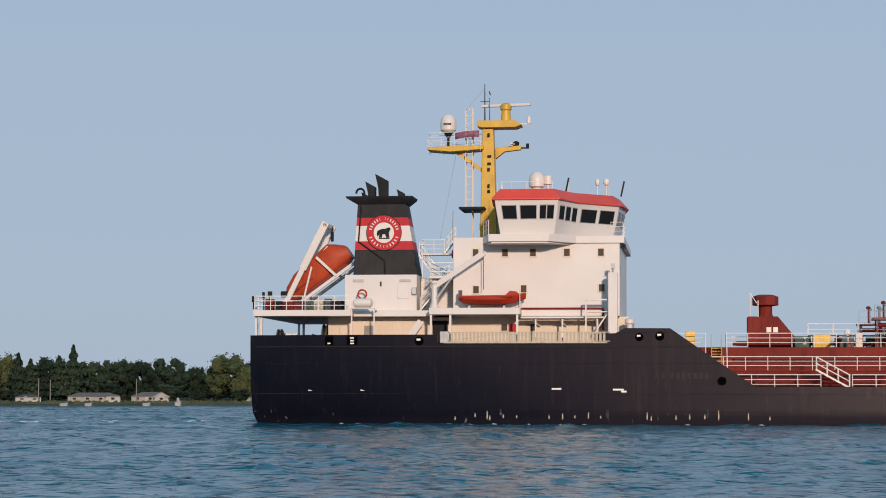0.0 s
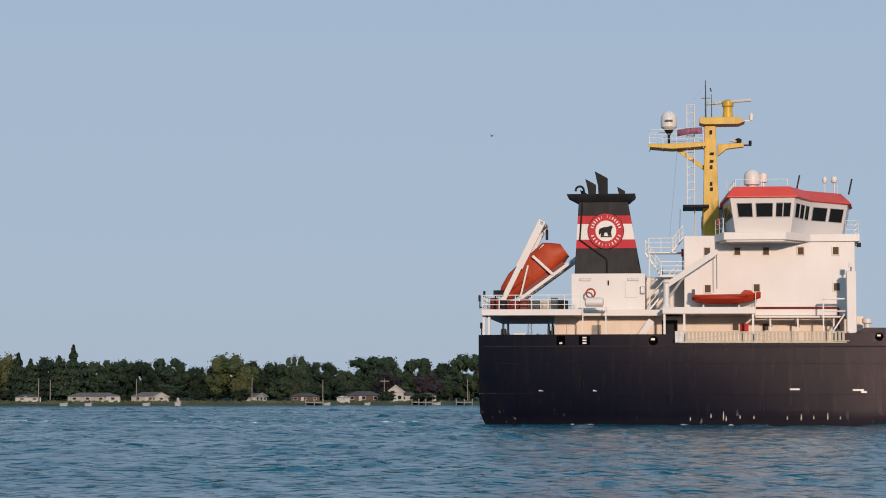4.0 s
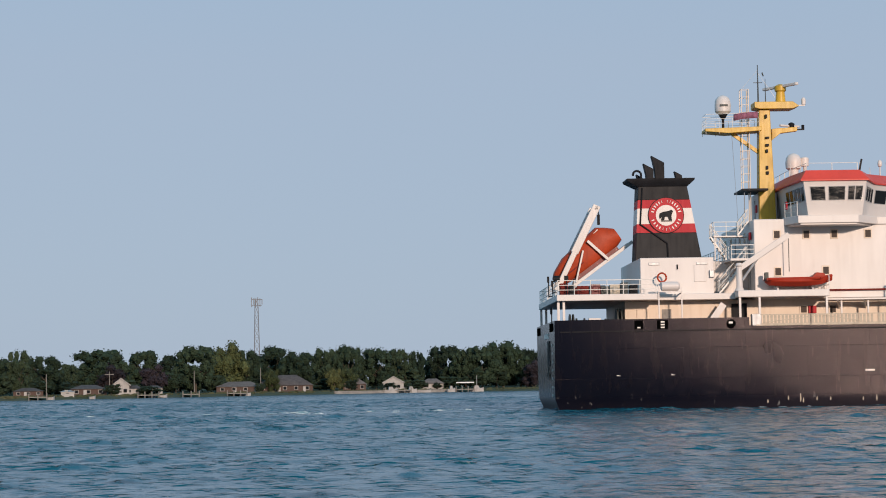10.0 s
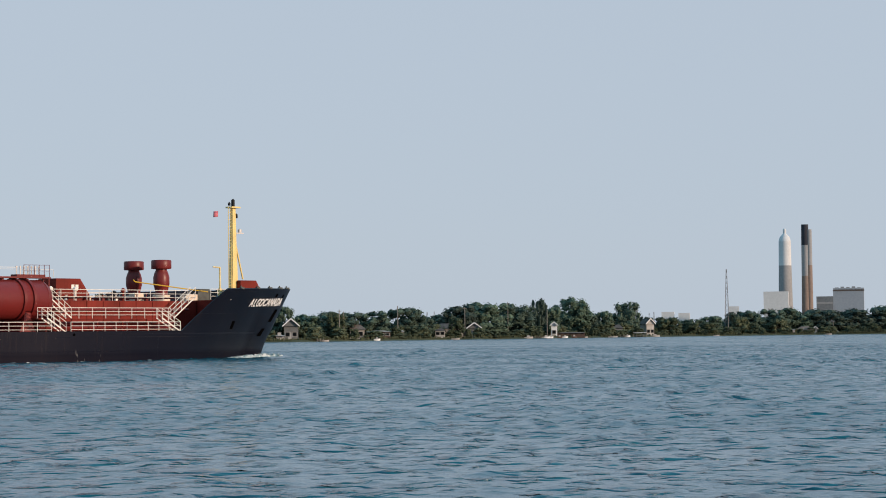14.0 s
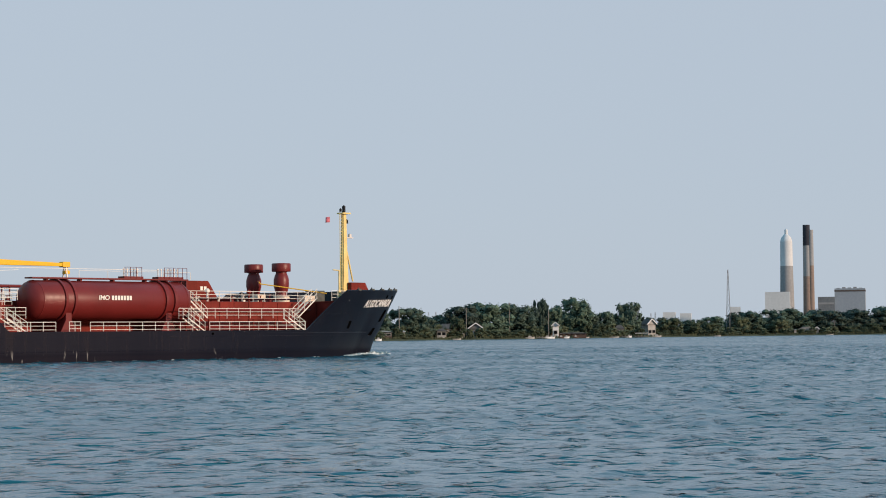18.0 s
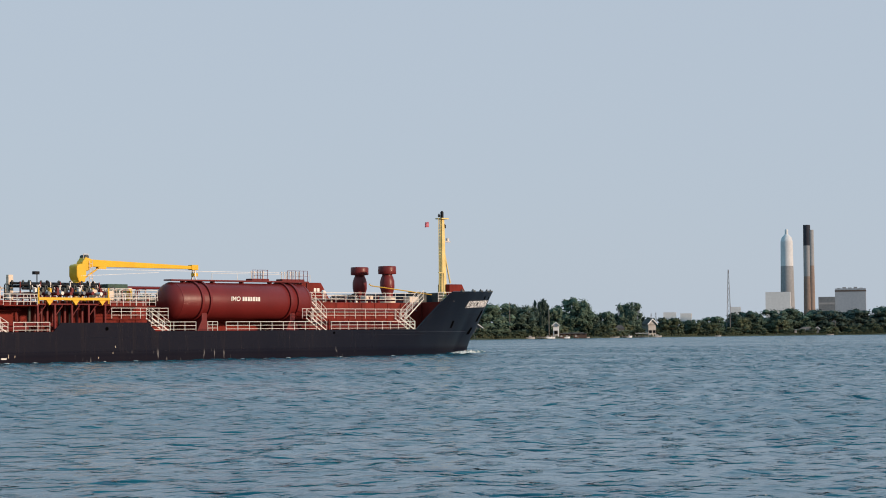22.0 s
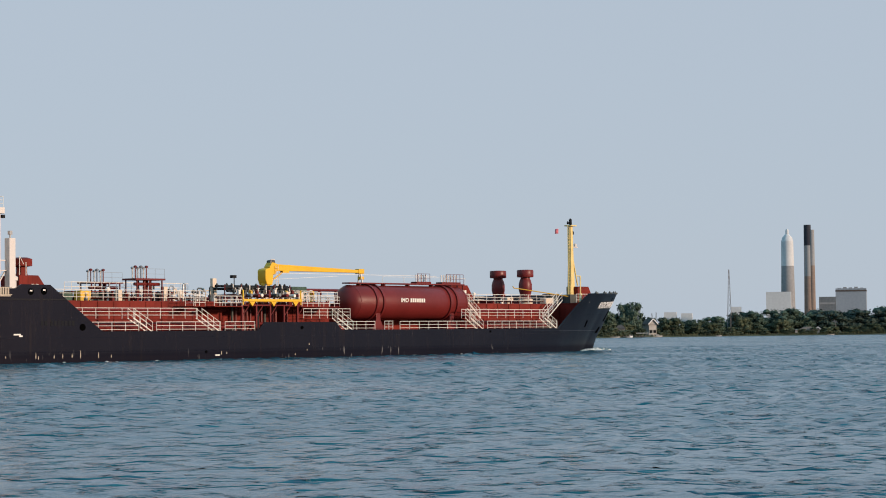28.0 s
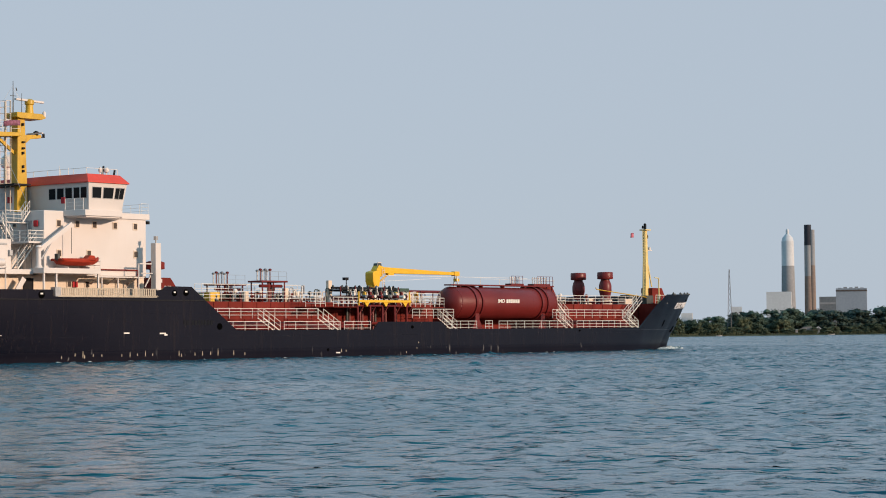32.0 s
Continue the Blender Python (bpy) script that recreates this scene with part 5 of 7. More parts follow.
for a, b in ((65.4, 72.4),):
    part("side_walkway", Geo().box(a, b, -8.2, -6.9, 3.94, 4.02), M_RED, ship, "raised side walkway grating")
    railing(ship, [(a, -8.1, 4.02), (b, -8.1, 4.02)], 1.0, 3, 1.1)
for a, b in ((50.5, 52.0), (53.2, 56.95), (65.4, 71.0)):
    part("upper_platform", Geo().box(a, b, -7.95, -5.0, 5.18, 5.26), M_RED, ship, "raised platform beside the manifold")
    railing(ship, [(a, -7.9, 5.26), (b, -7.9, 5.26)], 1.0, 3, 0.75, 0.036)
    railing(ship, [(b, -7.9, 5.26), (b, -5.1, 5.26)], 1.0, 3, 1.4, 0.03)

# vent houses
def vent_house(x, y, w_low, w_top, zt, name, label):
    o = part(name, Geo().side([(x, 5.7), (x + w_low, 5.7), (x + w_top, zt), (x, zt)], y - 1.4, y + 1.4), M_RED, ship, label, 0.05)
    for i in (0, 1):
        part("notice_plate", Geo().box(x + w_top * 0.62 + i * 0.5, x + w_top * 0.62 + 0.36 + i * 0.5, y - 1.43, y - 1.39, 7.1, 7.5), M_RAIL, o, "white notice plate")
    return o


va = vent_house(37.15, 3.1, 4.4, 2.3, 8.35, "pump_room_house", "dark red pump room house with sloping end")
part("vent_head", Geo().spin(38.55, 3.1, [(0.62, 8.3), (0.52, 8.6), (0.52, 9.2), (0.95, 9.25), (1.0, 9.3), (1.0, 9.95), (0.6, 10.1)], 8), M_RED, va, "octagonal vent head")
part("hand_rail", Geo().tube((37.35, 1.9, 8.3), (37.35, 1.9, 10.2), 0.04).tube((37.35, 1.9, 10.2), (37.85, 1.9, 9.4), 0.03).tube((37.95, 1.7, 8.3), (37.95, 1.7, 9.6), 0.04), M_RAIL, va)
vent_house(100.6, 3.0, 4.7, 3.0, 8.10, "hatch_house", "dark red hatch house with sloping end")
for y, x in ((-0.1, 112.2), (4.1, 112.2)):
    part("ventilator", Geo().spin(x, y, [(0.62, 5.8), (0.62, 6.7), (0.60, 6.75), (0.70, 7.2), (0.80, 7.6), (0.80, 8.3), (0.68, 8.75), (0.56, 9.0), (0.56, 9.12), (0.97, 9.16), (1.0, 9.22), (1.0, 9.95), (0.94, 10.05), (0.4, 10.08)], 24), M_TANK, ship, "dark red mushroom ventilator with bulging trunk")
    part("ventilator_collar", Geo().spin(x, y, [(0.86, 5.8), (0.86, 6.45), (0.78, 6.5)], 20), M_CREAM, ship)

# deck tank
tk = part("deck_tank", Geo().spin_x(-5.0, 5.80, [(0.02, 74.40), (0.6, 74.45), (1.1, 74.62), (1.5, 74.88), (1.74, 75.18), (1.85, 75.5), (1.86, 75.52), (1.86, 93.18), (1.85, 93.2), (1.74, 93.52), (1.5, 93.82), (1.1, 94.08), (0.6, 94.25), (0.02, 94.3)], 40), M_TANK, ship, "big dark red cylindrical deck tank")
for x in (78.10, 79.20, 90.40, 91.50):
    part("tank_strap", Geo().spin_x(-5.0, 5.80, [(1.86, x - 0.16), (2.02, x - 0.14), (2.02, x + 0.14), (1.86, x + 0.16)], 40), M_TANK, tk, "raised tank strap")
for x in (75.55, 93.15):
    part("weld_seam", Geo().spin_x(-5.0, 5.80, [(1.86, x - 0.06), (1.885, x - 0.03), (1.885, x + 0.03), (1.86, x + 0.06)], 40), M_TANK, tk, "raised weld seam at the tank head")
for x in (78.65, 90.95):
    part("tank_saddle", Geo().side([(x - 0.95, 2.62), (x + 0.95, 2.62), (x + 0.95, 2.8), (x + 0.35, 3.9), (x + 0.35, 4.6), (x - 0.35, 4.6), (x - 0.35, 3.9), (x - 0.95, 2.8)], -6.5, -3.4), M_TANK, tk, "red tank saddle", 0.05)
part("tank_walkway", Geo().box(75.10, 94.30, -5.6, -4.5, 7.80, 7.94).beam((94.20, -5.4, 5.2), (94.20, -5.4, 7.8), 0.12, 0.12).beam((94.20, -4.6, 5.2), (94.20, -4.6, 7.8), 0.12, 0.12), M_TANK, tk, "dark red walkway on the tank")
for x in (77.10, 81.10, 85.10, 89.10):
    part("walkway_stay", Geo().box(x - 0.1, x + 0.1, -5.3, -4.8, 7.5, 7.8), M_TANK, tk)
railing(ship, [(81.10, -5.0, 7.94), (95.10, -5.0, 7.94)], 0.7, 1, 3.5, 0.018)
for x0, n in ((86.40, 5), (90.70, 7)):
    g = Geo().box(x0 - 0.2, x0 + n * 0.42 + 0.1, -5.5, -4.6, 7.94, 8.15)
    part("valve_stand", g, M_TANK, tk, "dark red valve stand")
    for i in range(n):
        part("relief_valve", Geo().tube((x0 + i * 0.42, -5.2, 8.1), (x0 + i * 0.42, -5.2, 8.95), 0.055, n=6).tube((x0 + i * 0.42 - 0.12, -5.2, 8.85), (x0 + i * 0.42 + 0.12, -5.2, 8.85), 0.05, n=5), M_WHITE, tk)
for x0, x1 in ((91.30, 94.20), (86.30, 88.40)):
    railing(ship, [(x0, -5.5, 7.94), (x1, -5.5, 7.94)], 1.1, 2, 0.6, 0.02, mat=M_TANK)
# registration line on the tank: two letters blocks and a row of bars
text_part("tank_lettering", "IMO", 0.62, Matrix.Translation((82.55, -6.875, 6.0)) @ pose(0, 0, 0, 90, 0, 0), M_RAIL, tk, "white painted tank lettering", 1.15)
for i in range(7):
    part("number_bar", Geo().box(83.5 + i * 0.36, 83.76 + i * 0.36, -6.90, -6.84, 5.80, 6.22), M_RAIL, tk)

# pressure vent towers
def vent_tower(x, y, w, zp, tall, n):
    t = part("vent_tower", Geo().box(x - 0.3, x + w + 0.3, y - 1.0, y + 1.0, zp - 0.12, zp + 0.06), M_TANK, ship, "dark red platform carrying cargo tank vents", 0.02)
    for dx in (0.0, w * 0.5, w):
        for dy in (-0.8, 0.8):
            part("tower_leg", Geo().box(x + dx - 0.05, x + dx + 0.05, y + dy - 0.05, y + dy + 0.05, 5.75, zp), M_TANK, t)
    part("tower_pipe", Geo().tube((x, y - 0.4, zp - 0.5), (x + w, y - 0.4, zp - 0.5), 0.16).tube((x + w * 0.4, y - 0.4, 5.8), (x + w * 0.4, y - 0.4, zp), 0.14).tube((x + w * 0.7, y + 0.3, 5.8), (x + w * 0.7, y + 0.3, zp), 0.14), M_TANK, t)
    for i in range(n):
        xx = x + w * 0.16 + i * w * 0.22
        part("vent_pipe", Geo().spin(xx, y, [(0.06, zp), (0.06, tall - 0.25), (0.16, tall - 0.22), (0.18, tall - 0.08), (0.08, tall)], 8), M_MAST if i % 2 else M_TANK, t)
        part("vent_pipe", Geo().spin(xx + 0.15, y + 0.6, [(0.06, zp), (0.06, tall - 0.35), (0.15, tall - 0.32), (0.17, tall - 0.2), (0.08, tall - 0.1)], 8), M_GREY, t)
    railing(ship, [(x - 0.2, y - 0.95, zp), (x + w + 0.2, y - 0.95, zp)], 1.0, 2, 1.2, 0.016, mat=M_GREY, rp=0.016)


vent_tower(45.7, 2.2, 3.6, 7.75, 9.15, 3)
vent_tower(46.4, -3.6, 3.2, 7.95, 9.3, 3)

# cargo crane
cr = part("cargo_crane", Geo().spin(68.1, 0, [(0.95, 5.75), (0.95, 6.0), (0.52, 6.1), (0.5, 7.9)], 18), M_CRANE, ship, "bright yellow hose-handling crane with boom lowered forward")
part("crane_body", Geo().side([(67.5, 8.3), (67.75, 7.7), (68.5, 7.7), (68.65, 8.3), (68.7, 9.45), (68.35, 9.55), (67.65, 9.4), (67.5, 9.25)], -0.6, 0.6), M_CRANE, cr, "yellow slewing crane body", 0.06)
part("crane_head", Geo().side([(68.4, 8.9), (69.0, 8.8), (69.5, 9.2), (69.4, 10.0), (68.7, 10.15), (68.3, 9.65)], -0.45, 0.45), M_CRANE, cr, "yellow crane head", 0.05)
part("winch_drum", Geo().tube((68.9, -0.4, 10.15), (68.9, 0.4, 10.15), 0.25, n=12), M_DARK, cr)
part("winch_guard", Geo().beam((68.4, -0.5, 9.95), (68.4, -0.5, 10.45), 0.05, 0.05).beam((68.4, -0.5, 10.45), (69.0, -0.5, 10.45), 0.05, 0.05), M_CREAM, cr)
part("crane_boom", Geo().loft([[(69.1, -0.36, 9.24), (69.1, 0.36, 9.24), (69.1, 0.36, 9.96), (69.1, -0.36, 9.96)], [(85.2, 1.8, 9.3), (85.2, 2.1, 9.3), (85.2, 2.1, 9.62), (85.2, 1.8, 9.62)]]), M_CRANE, cr, "long yellow boom", 0.03)
part("boom_ram", Geo().tube((68.7, 0, 8.0), (70.9, 0.1, 9.2), 0.09).box(70.6, 71.6, -0.1, 0.3, 9.06, 9.26), M_CRANE, cr)
part("boom_tip", Geo().box(84.6, 85.5, 1.65, 2.25, 9.22, 9.75).tube((85.3, 1.95, 9.3), (85.3, 1.95, 8.8), 0.1).box(84.95, 85.5, 1.7, 2.2, 8.55, 8.9), M_CRANE, cr, "yellow boom tip with hook block", 0.03)
cl = part("crane_ladder", Geo().tube((69.05, -0.6, 6.0), (69.05, -0.6, 9.8), 0.03, n=5).tube((69.4, -0.6, 6.0), (69.4, -0.6, 9.8), 0.03, n=5), M_CREAM, cr, "pale crane ladder")
for i in range(10):
    part("rung", Geo().beam((69.05, -0.6, 6.2 + i * 0.37), (69.4, -0.6, 6.2 + i * 0.37), 0.04, 0.04), M_CREAM, cl)
part("boom_rest", Geo().beam((85.1, 1.3, 5.8), (85.1, 1.8, 9.2), 0.12, 0.12).beam((85.1, 2.6, 5.8), (85.1, 2.1, 9.2), 0.12, 0.12), M_RAIL, ship, "white boom rest")

# cargo manifold
mf = part("manifold_platform", Geo().box(57.0, 65.4, -7.7, -1.2, 5.30, 5.42), M_TANK, ship, "dark red manifold platform")
# dark pipes added to stand in for the shade under the platform
for i in range(12):
    part("cargo_riser", Geo().tube((57.4 + i * 0.68, -4.4 - (i % 3) * 0.9, 2.62), (57.4 + i * 0.68, -4.4 - (i % 3) * 0.9, 5.3), 0.14, n=8), M_DARK if i % 4 == 1 else M_TANK, mf)
for i in range(5):
    x = 57.2 + i * 1.95
    part("platform_leg", Geo().box(x - 0.09, x + 0.09, -7.7, -7.5, 2.62, 5.3), M_TANK, mf)
    part("platform_brace", Geo().beam((x, -7.6, 4.2), (x + 0.9, -7.6, 5.25), 0.08, 0.08), M_TANK, mf)
tray = part("drip_tray", Geo().box(57.0, 65.3, -8.05, -7.7, 5.72, 5.98), M_CRANE, ship, "bright yellow manifold beam", 0.03)
for x in (58.3, 61.3, 64.4):
    part("beam_bracket", Geo().side([(x - 0.4, 5.72), (x + 0.4, 5.72), (x, 5.25)], -8.0, -7.8), M_CRANE, tray)
for x in (57.1, 65.2):
    part("beam_post", Geo().box(x - 0.06, x + 0.06, -7.95, -7.83, 5.4, 6.9), M_CRANE, tray)
rng = random.Random(11)
for i in range(10):
    x = 57.6 + i * 0.84
    z = 6.38 + rng.uniform(-0.05, 0.05)
    p = part("manifold_pipe", Geo().tube((x, -7.3, z), (x, -2.5, z), 0.13, n=10).tube((x, -5.0, z), (x, -5.0, 5.6), 0.12, n=8), M_TANK, ship, "dark red manifold pipe")
    part("flange", Geo().tube((x, -7.55 - 0.2 * (i % 3), z), (x, -7.3, z), 0.17, n=12), (M_DARK, M_MAST, M_TANK, M_RAIL, M_TANK)[i % 5], p, "blank flange")
    part("valve", Geo().box(x - 0.12, x + 0.12, -6.9, -6.6, z, z + 0.42).tube((x - 0.02, -6.75, z + 0.42), (x + 0.02, -6.75, z + 0.5), 0.19, n=10), (M_RAIL, M_DARK, M_STAIR, M_TANK, M_DARK, M_TANK)[i % 6], p, "manifold valve")
    part("valve", Geo().tube((x, -6.1, z), (x, -6.1, z + 0.75), 0.08, n=8).tube((x, -6.1, z + 0.72), (x, -6.1, z + 0.8), 0.17, n=8), (M_DARK, M_RAIL, M_DARK)[i % 3], p)
    part("hose_stub", Geo().tube((x + 0.4, -6.4, 5.4), (x + 0.3, -6.0, 6.9 + rng.uniform(0, 0.4)), 0.05, n=6), rng.choice([M_RAIL, M_GREY, M_DARK]), p)
for z, y, a, b in ((7.2, -5.2, 57.2, 66.6), (7.35, -4.5, 56.6, 66.8), (7.1, -3.6, 57.2, 66.8), (6.85, -5.7, 57.0, 66.0)):
    part("header_pipe", Geo().tube((a, y, z), (b, y, z), 0.13, n=10), M_BLACK, ship, "dark header pipe over the manifold")
for i in range(15):
    x = 56.8 + i * 0.68
    part("header_valve", Geo().spin(x, rng.choice([-5.2, -4.5]), [(0.05, 7.0), (0.05, 7.45), (0.13, 7.47), (0.13, 7.53), (0.04, 7.65)], 8), rng.choice([M_RAIL, M_BLACK, M_DARK]), ship)
for i in range(9):
    x = 57.0 + i * 1.15
    part("header_stand", Geo().beam((x, -5.4, 5.78), (x, -5.4, 7.5), 0.09, 0.09), M_RAIL if i % 2 else M_TANK, ship)
part("lamp_post", Geo().tube((61.6, -2.0, 5.8), (61.6, -2.0, 8.55), 0.05).box(61.2, 61.75, -2.2, -1.8, 8.3, 8.6), M_BLACK, ship, "black floodlight on a post")
# white loops of small bore pipe beside the manifold
for i in range(13):
    x = 51.6 + i * 0.46
    y = rng.uniform(-4.2, -0.5)
    zt = 6.7 + rng.uniform(0.1, 0.9)
    w = rng.uniform(0.2, 0.55)
    part("pipe_loop", Geo().pipe([(x, y, 5.78), (x, y, zt - 0.1), (x + 0.1, y, zt), (x + w, y, zt), (x + w + 0.1, y, zt - 0.1), (x + w + 0.1, y, zt - rng.uniform(0.3, 0.9))], rng.uniform(0.05, 0.09), 7), rng.choice([M_RAIL, M_CREAM, M_GREY, M_DARK]), ship, "small bent deck pipe")
for i in range(16):
    x, y = rng.uniform(66.4, 73.8), rng.uniform(-4.4, 2.5)
    zt = 6.5 + rng.uniform(0.0, 1.0)
    w = rng.uniform(0.25, 0.9)
    part("pipe_loop", Geo().pipe([(x, y, 5.78), (x, y, zt - 0.1), (x + 0.1, y, zt), (x + w, y, zt), (x + w + 0.1, y, zt - 0.1), (x + w + 0.1, y, zt - rng.uniform(0.3, 0.7))], rng.uniform(0.04, 0.08), 7), rng.choice([M_RAIL, M_CREAM, M_GREY, M_DARK, M_TANK]), ship, "small bent deck pipe")
# small gear on the trunk top
for x, y, w, d, h, m, nm in ((40.6, 0, 1.2, 1.0, 0.95, M_GREEN, "deck locker"), (41.9, -1.0, 1.3, 1.0, 1.05, M_STAIR, "yellow deck box"), (43.6, 0.0, 1.4, 1.0, 0.9, M_DARK, "deck locker"), (46.0, 1.2, 3.2, 1.0, 0.95, M_GREEN, "deck locker"),
                          (32.4, -3.6, 0.7, 0.7, 1.25, M_STAIR, "yellow deck box"), (44.9, -3.2, 0.5, 0.5, 1.1, M_CREAM, "tank hatch"), (52.6, -2.0, 0.6, 0.6, 1.0, M_RED, "tank hatch"), (53.6, 1.0, 0.5, 0.6, 0.95, M_CREAM, "white deck box"),
                          (54.8, -1.0, 0.4, 0.4, 1.2, M_RAIL, "white deck box"), (50.9, -3.0, 0.5, 0.5, 1.5, M_CREAM, "white deck box"), (57.1, -3.4, 0.55, 0.4, 2.4, M_CREAM, "white deck box"), (64.0, -6.9, 0.5, 0.4, 1.0, M_CREAM, "white deck box"),
                          (66.0, -6.6, 0.75, 0.5, 0.9, M_CREAM, "white deck box"), (71.6, -3.2, 0.4, 0.4, 1.2, M_STAIR, "yellow deck box"), (72.2, 1.0, 2.6, 1.2, 1.8, M_GREEN, "deck locker"), 
                          (109.0, 0.5, 1.1, 0.9, 0.9, M_CREAM, "deck box"), (113.8, -1.5, 1.5, 1.0, 0.7, M_CREAM, "deck box"), (116.5, 0.0, 1.6, 1.4, 1.3, M_DARK, "anchor windlass"), (118.6, -1.5, 1.5, 1.0, 1.2, M_DARK, "anchor windlass")):
    z = 5.85 if x > 113 else 5.78
    part(nm.replace(" ", "_").replace("white_", "").replace("yellow_", ""), Geo().box(x, x + w, y - d / 2, y + d / 2, z, z + h), m, ship, nm + " on the trunk deck", 0.05)
for i in range(26):
    x = rng.choice([rng.uniform(43, 57), rng.uniform(51, 57), rng.uniform(66, 73), rng.uniform(98, 110)])
    y = rng.uniform(-4, 3)
    h = rng.uniform(0.5, 1.5)
    part("deck_vent", Geo().spin(x, y, [(0.1, 5.78), (0.1, 5.78 + h * 0.7), (0.24, 5.78 + h * 0.72), (0.24, 5.78 + h * 0.9), (0.08, 5.78 + h)], 8), rng.choice([M_RAIL, M_DARK, M_RED, M_CREAM, M_BLACK]), ship, "small deck vent")
part("deck_pipe", Geo().tube((66, 1.5, 7.3), (98, 1.5, 7.2), 0.14).tube((66, 2.1, 7.35), (98, 2.1, 7.25), 0.14), M_TANK, ship, "dark red pipe run on the trunk")
for i in range(9):
    x = 67 + i * 3.6
    part("pipe_support", Geo().beam((x, 1.2, 5.78), (x, 1.2, 7.3), 0.1, 0.1).beam((x, 2.4, 5.78), (x, 2.4, 7.3), 0.1, 0.1).beam((x, 1.1, 7.05), (x, 2.5, 7.05), 0.1, 0.1), M_TANK, ship)
part("deck_pipe", Geo().tube((36, 0.6, 6.2), (66, 0.6, 6.2), 0.15).tube((36, 1.3, 6.2), (66, 1.3, 6.2), 0.15), M_TANK, ship, "dark red pipe run on the trunk")
part("cable_stay", Geo().tube((70, -0.2, 9.0), (92.5, -3, 8.9), 0.025, n=4).tube((66, -3, 8.2), (74, -5, 8.6), 0.02, n=4), M_RAIL, ship)
# catwalk and cross pipes on the trunk
cw = part("catwalk", Geo().box(41.6, 56.6, -0.55, 0.55, 6.75, 6.81), M_RED, ship, "raised red catwalk along the trunk deck")
for i in range(9):
    for y in (-0.5, 0.5):
        part("catwalk_leg", Geo().box(42.0 + i * 1.78, 42.1 + i * 1.78, y - 0.04, y + 0.04, 5.78, 6.75), M_RED, cw)
for y in (-0.52, 0.52):
    railing(ship, [(41.6, y, 6.81), (56.6, y, 6.81)], 0.9, 2, 1.9, 0.024)
railing(ship, [(66.2, -1.2, 5.78), (73.8, -1.2, 5.78)], 1.3, 3, 1.1, 0.03)
railing(ship, [(66.2, 3.4, 5.78), (99.0, 3.4, 5.78)], 1.15, 3, 2.0)
for x in (43.2, 46.0, 51.4, 54.4, 97.2, 99.4, 104.0, 107.6, 110.0):
    part("cross_pipe", Geo().tube((x, -4.6, 6.1), (x, 4.6, 6.1), 0.1, n=8), M_TANK, ship, "dark red cross pipe on the trunk")
for i in range(22):
    x, y = rng.choice([rng.uniform(41, 57), rng.uniform(66, 74), rng.uniform(97, 110)]), rng.uniform(-4.5, -1.0)
    hh = rng.uniform(0.35, 0.95)
    m = rng.choice([M_RAIL, M_TANK, M_DARK, M_MAST, M_TANK])
    v = part("deck_valve", Geo().tube((x, y, 5.78), (x, y, 5.78 + hh), 0.06, n=7).box(x - 0.13, x + 0.13, y - 0.13, y + 0.13, 5.78, 5.78 + hh * 0.45), m, ship, "small deck valve on a stem")
    part("hand_wheel", Geo().tube((x, y, 5.78 + hh), (x, y, 5.83 + hh), 0.16, n=9), m, v)
for x in (115.5, 118.6, 121.6, 124.4, 126.8):
    y = -(bow_y(x, 7.0) - 0.1)
    part("rail_roller", Geo().box(x - 0.22, x + 0.22, y - 0.1, y + 0.14, top_edge(x) - 0.05, top_edge(x) + 0.16).tube((x - 0.12, y, top_edge(x) + 0.16), (x - 0.12, y, top_edge(x) + 0.3), 0.07, n=7), M_DARK, ship, "dark roller on the bow rail")
# forward gear
part("yellow_davit", Geo().tube((113.2, -7.6, 5.85), (113.2, -7.6, 9.15), 0.08).tube((113.2, -7.6, 9.1), (112.3, -7.6, 9.14), 0.06).box(113.05, 113.35, -7.75, -7.45, 5.85, 7.0), M_FORE, ship, "yellow hose davit")
part("yellow_pipe_rail", Geo().tube((106.5, -3.0, 7.7), (113.5, -5.5, 6.7), 0.06).tube((106.5, -3.0, 7.7), (106.3, -3.0, 7.9), 0.06), M_YELLOW, ship, "slanting yellow pipe")
railing(ship, [(111.2, -8.5, 5.85), (114.0, -8.3, 5.85)], 1.05, 3, 0.9)
fb = part("foremast_house", Geo().side([(122.75, 5.85), (126.3, 5.85), (124.95, 8.15), (122.75, 8.15)], -0.9, 0.9), M_RED, ship, "dark red house under the foremast", 0.05)
fm = part("foremast", Geo().loft([[(122.05, -0.34, 5.9), (122.74, -0.34, 5.9), (122.74, 0.34, 5.9), (122.05, 0.34, 5.9)], [(122.2, -0.3, 8.3), (122.95, -0.3, 8.3), (122.95, 0.3, 8.3), (122.2, 0.3, 8.3)], [(122.3, -0.24, 12.1), (122.85, -0.24, 12.1), (122.85, 0.24, 12.1), (122.3, 0.24, 12.1)], [(122.35, -0.2, 15.9), (122.78, -0.2, 15.9), (122.78, 0.2, 15.9), (122.35, 0.2, 15.9)]]), M_FORE, ship, "tapered yellow foremast with ladder and lamps", 0.03)
fl = Geo()
for x in (121.75, 122.1):
    fl.tube((x, -0.2, 6.0), (x, -0.2, 16), 0.04, n=5)
for i in range(-6, 20):
    fl.beam((121.75, -0.2, 8.7 + i * 0.37), (122.1, -0.2, 8.7 + i * 0.37), 0.03, 0.03)
part("mast_ladder", fl, M_FORE, fm)
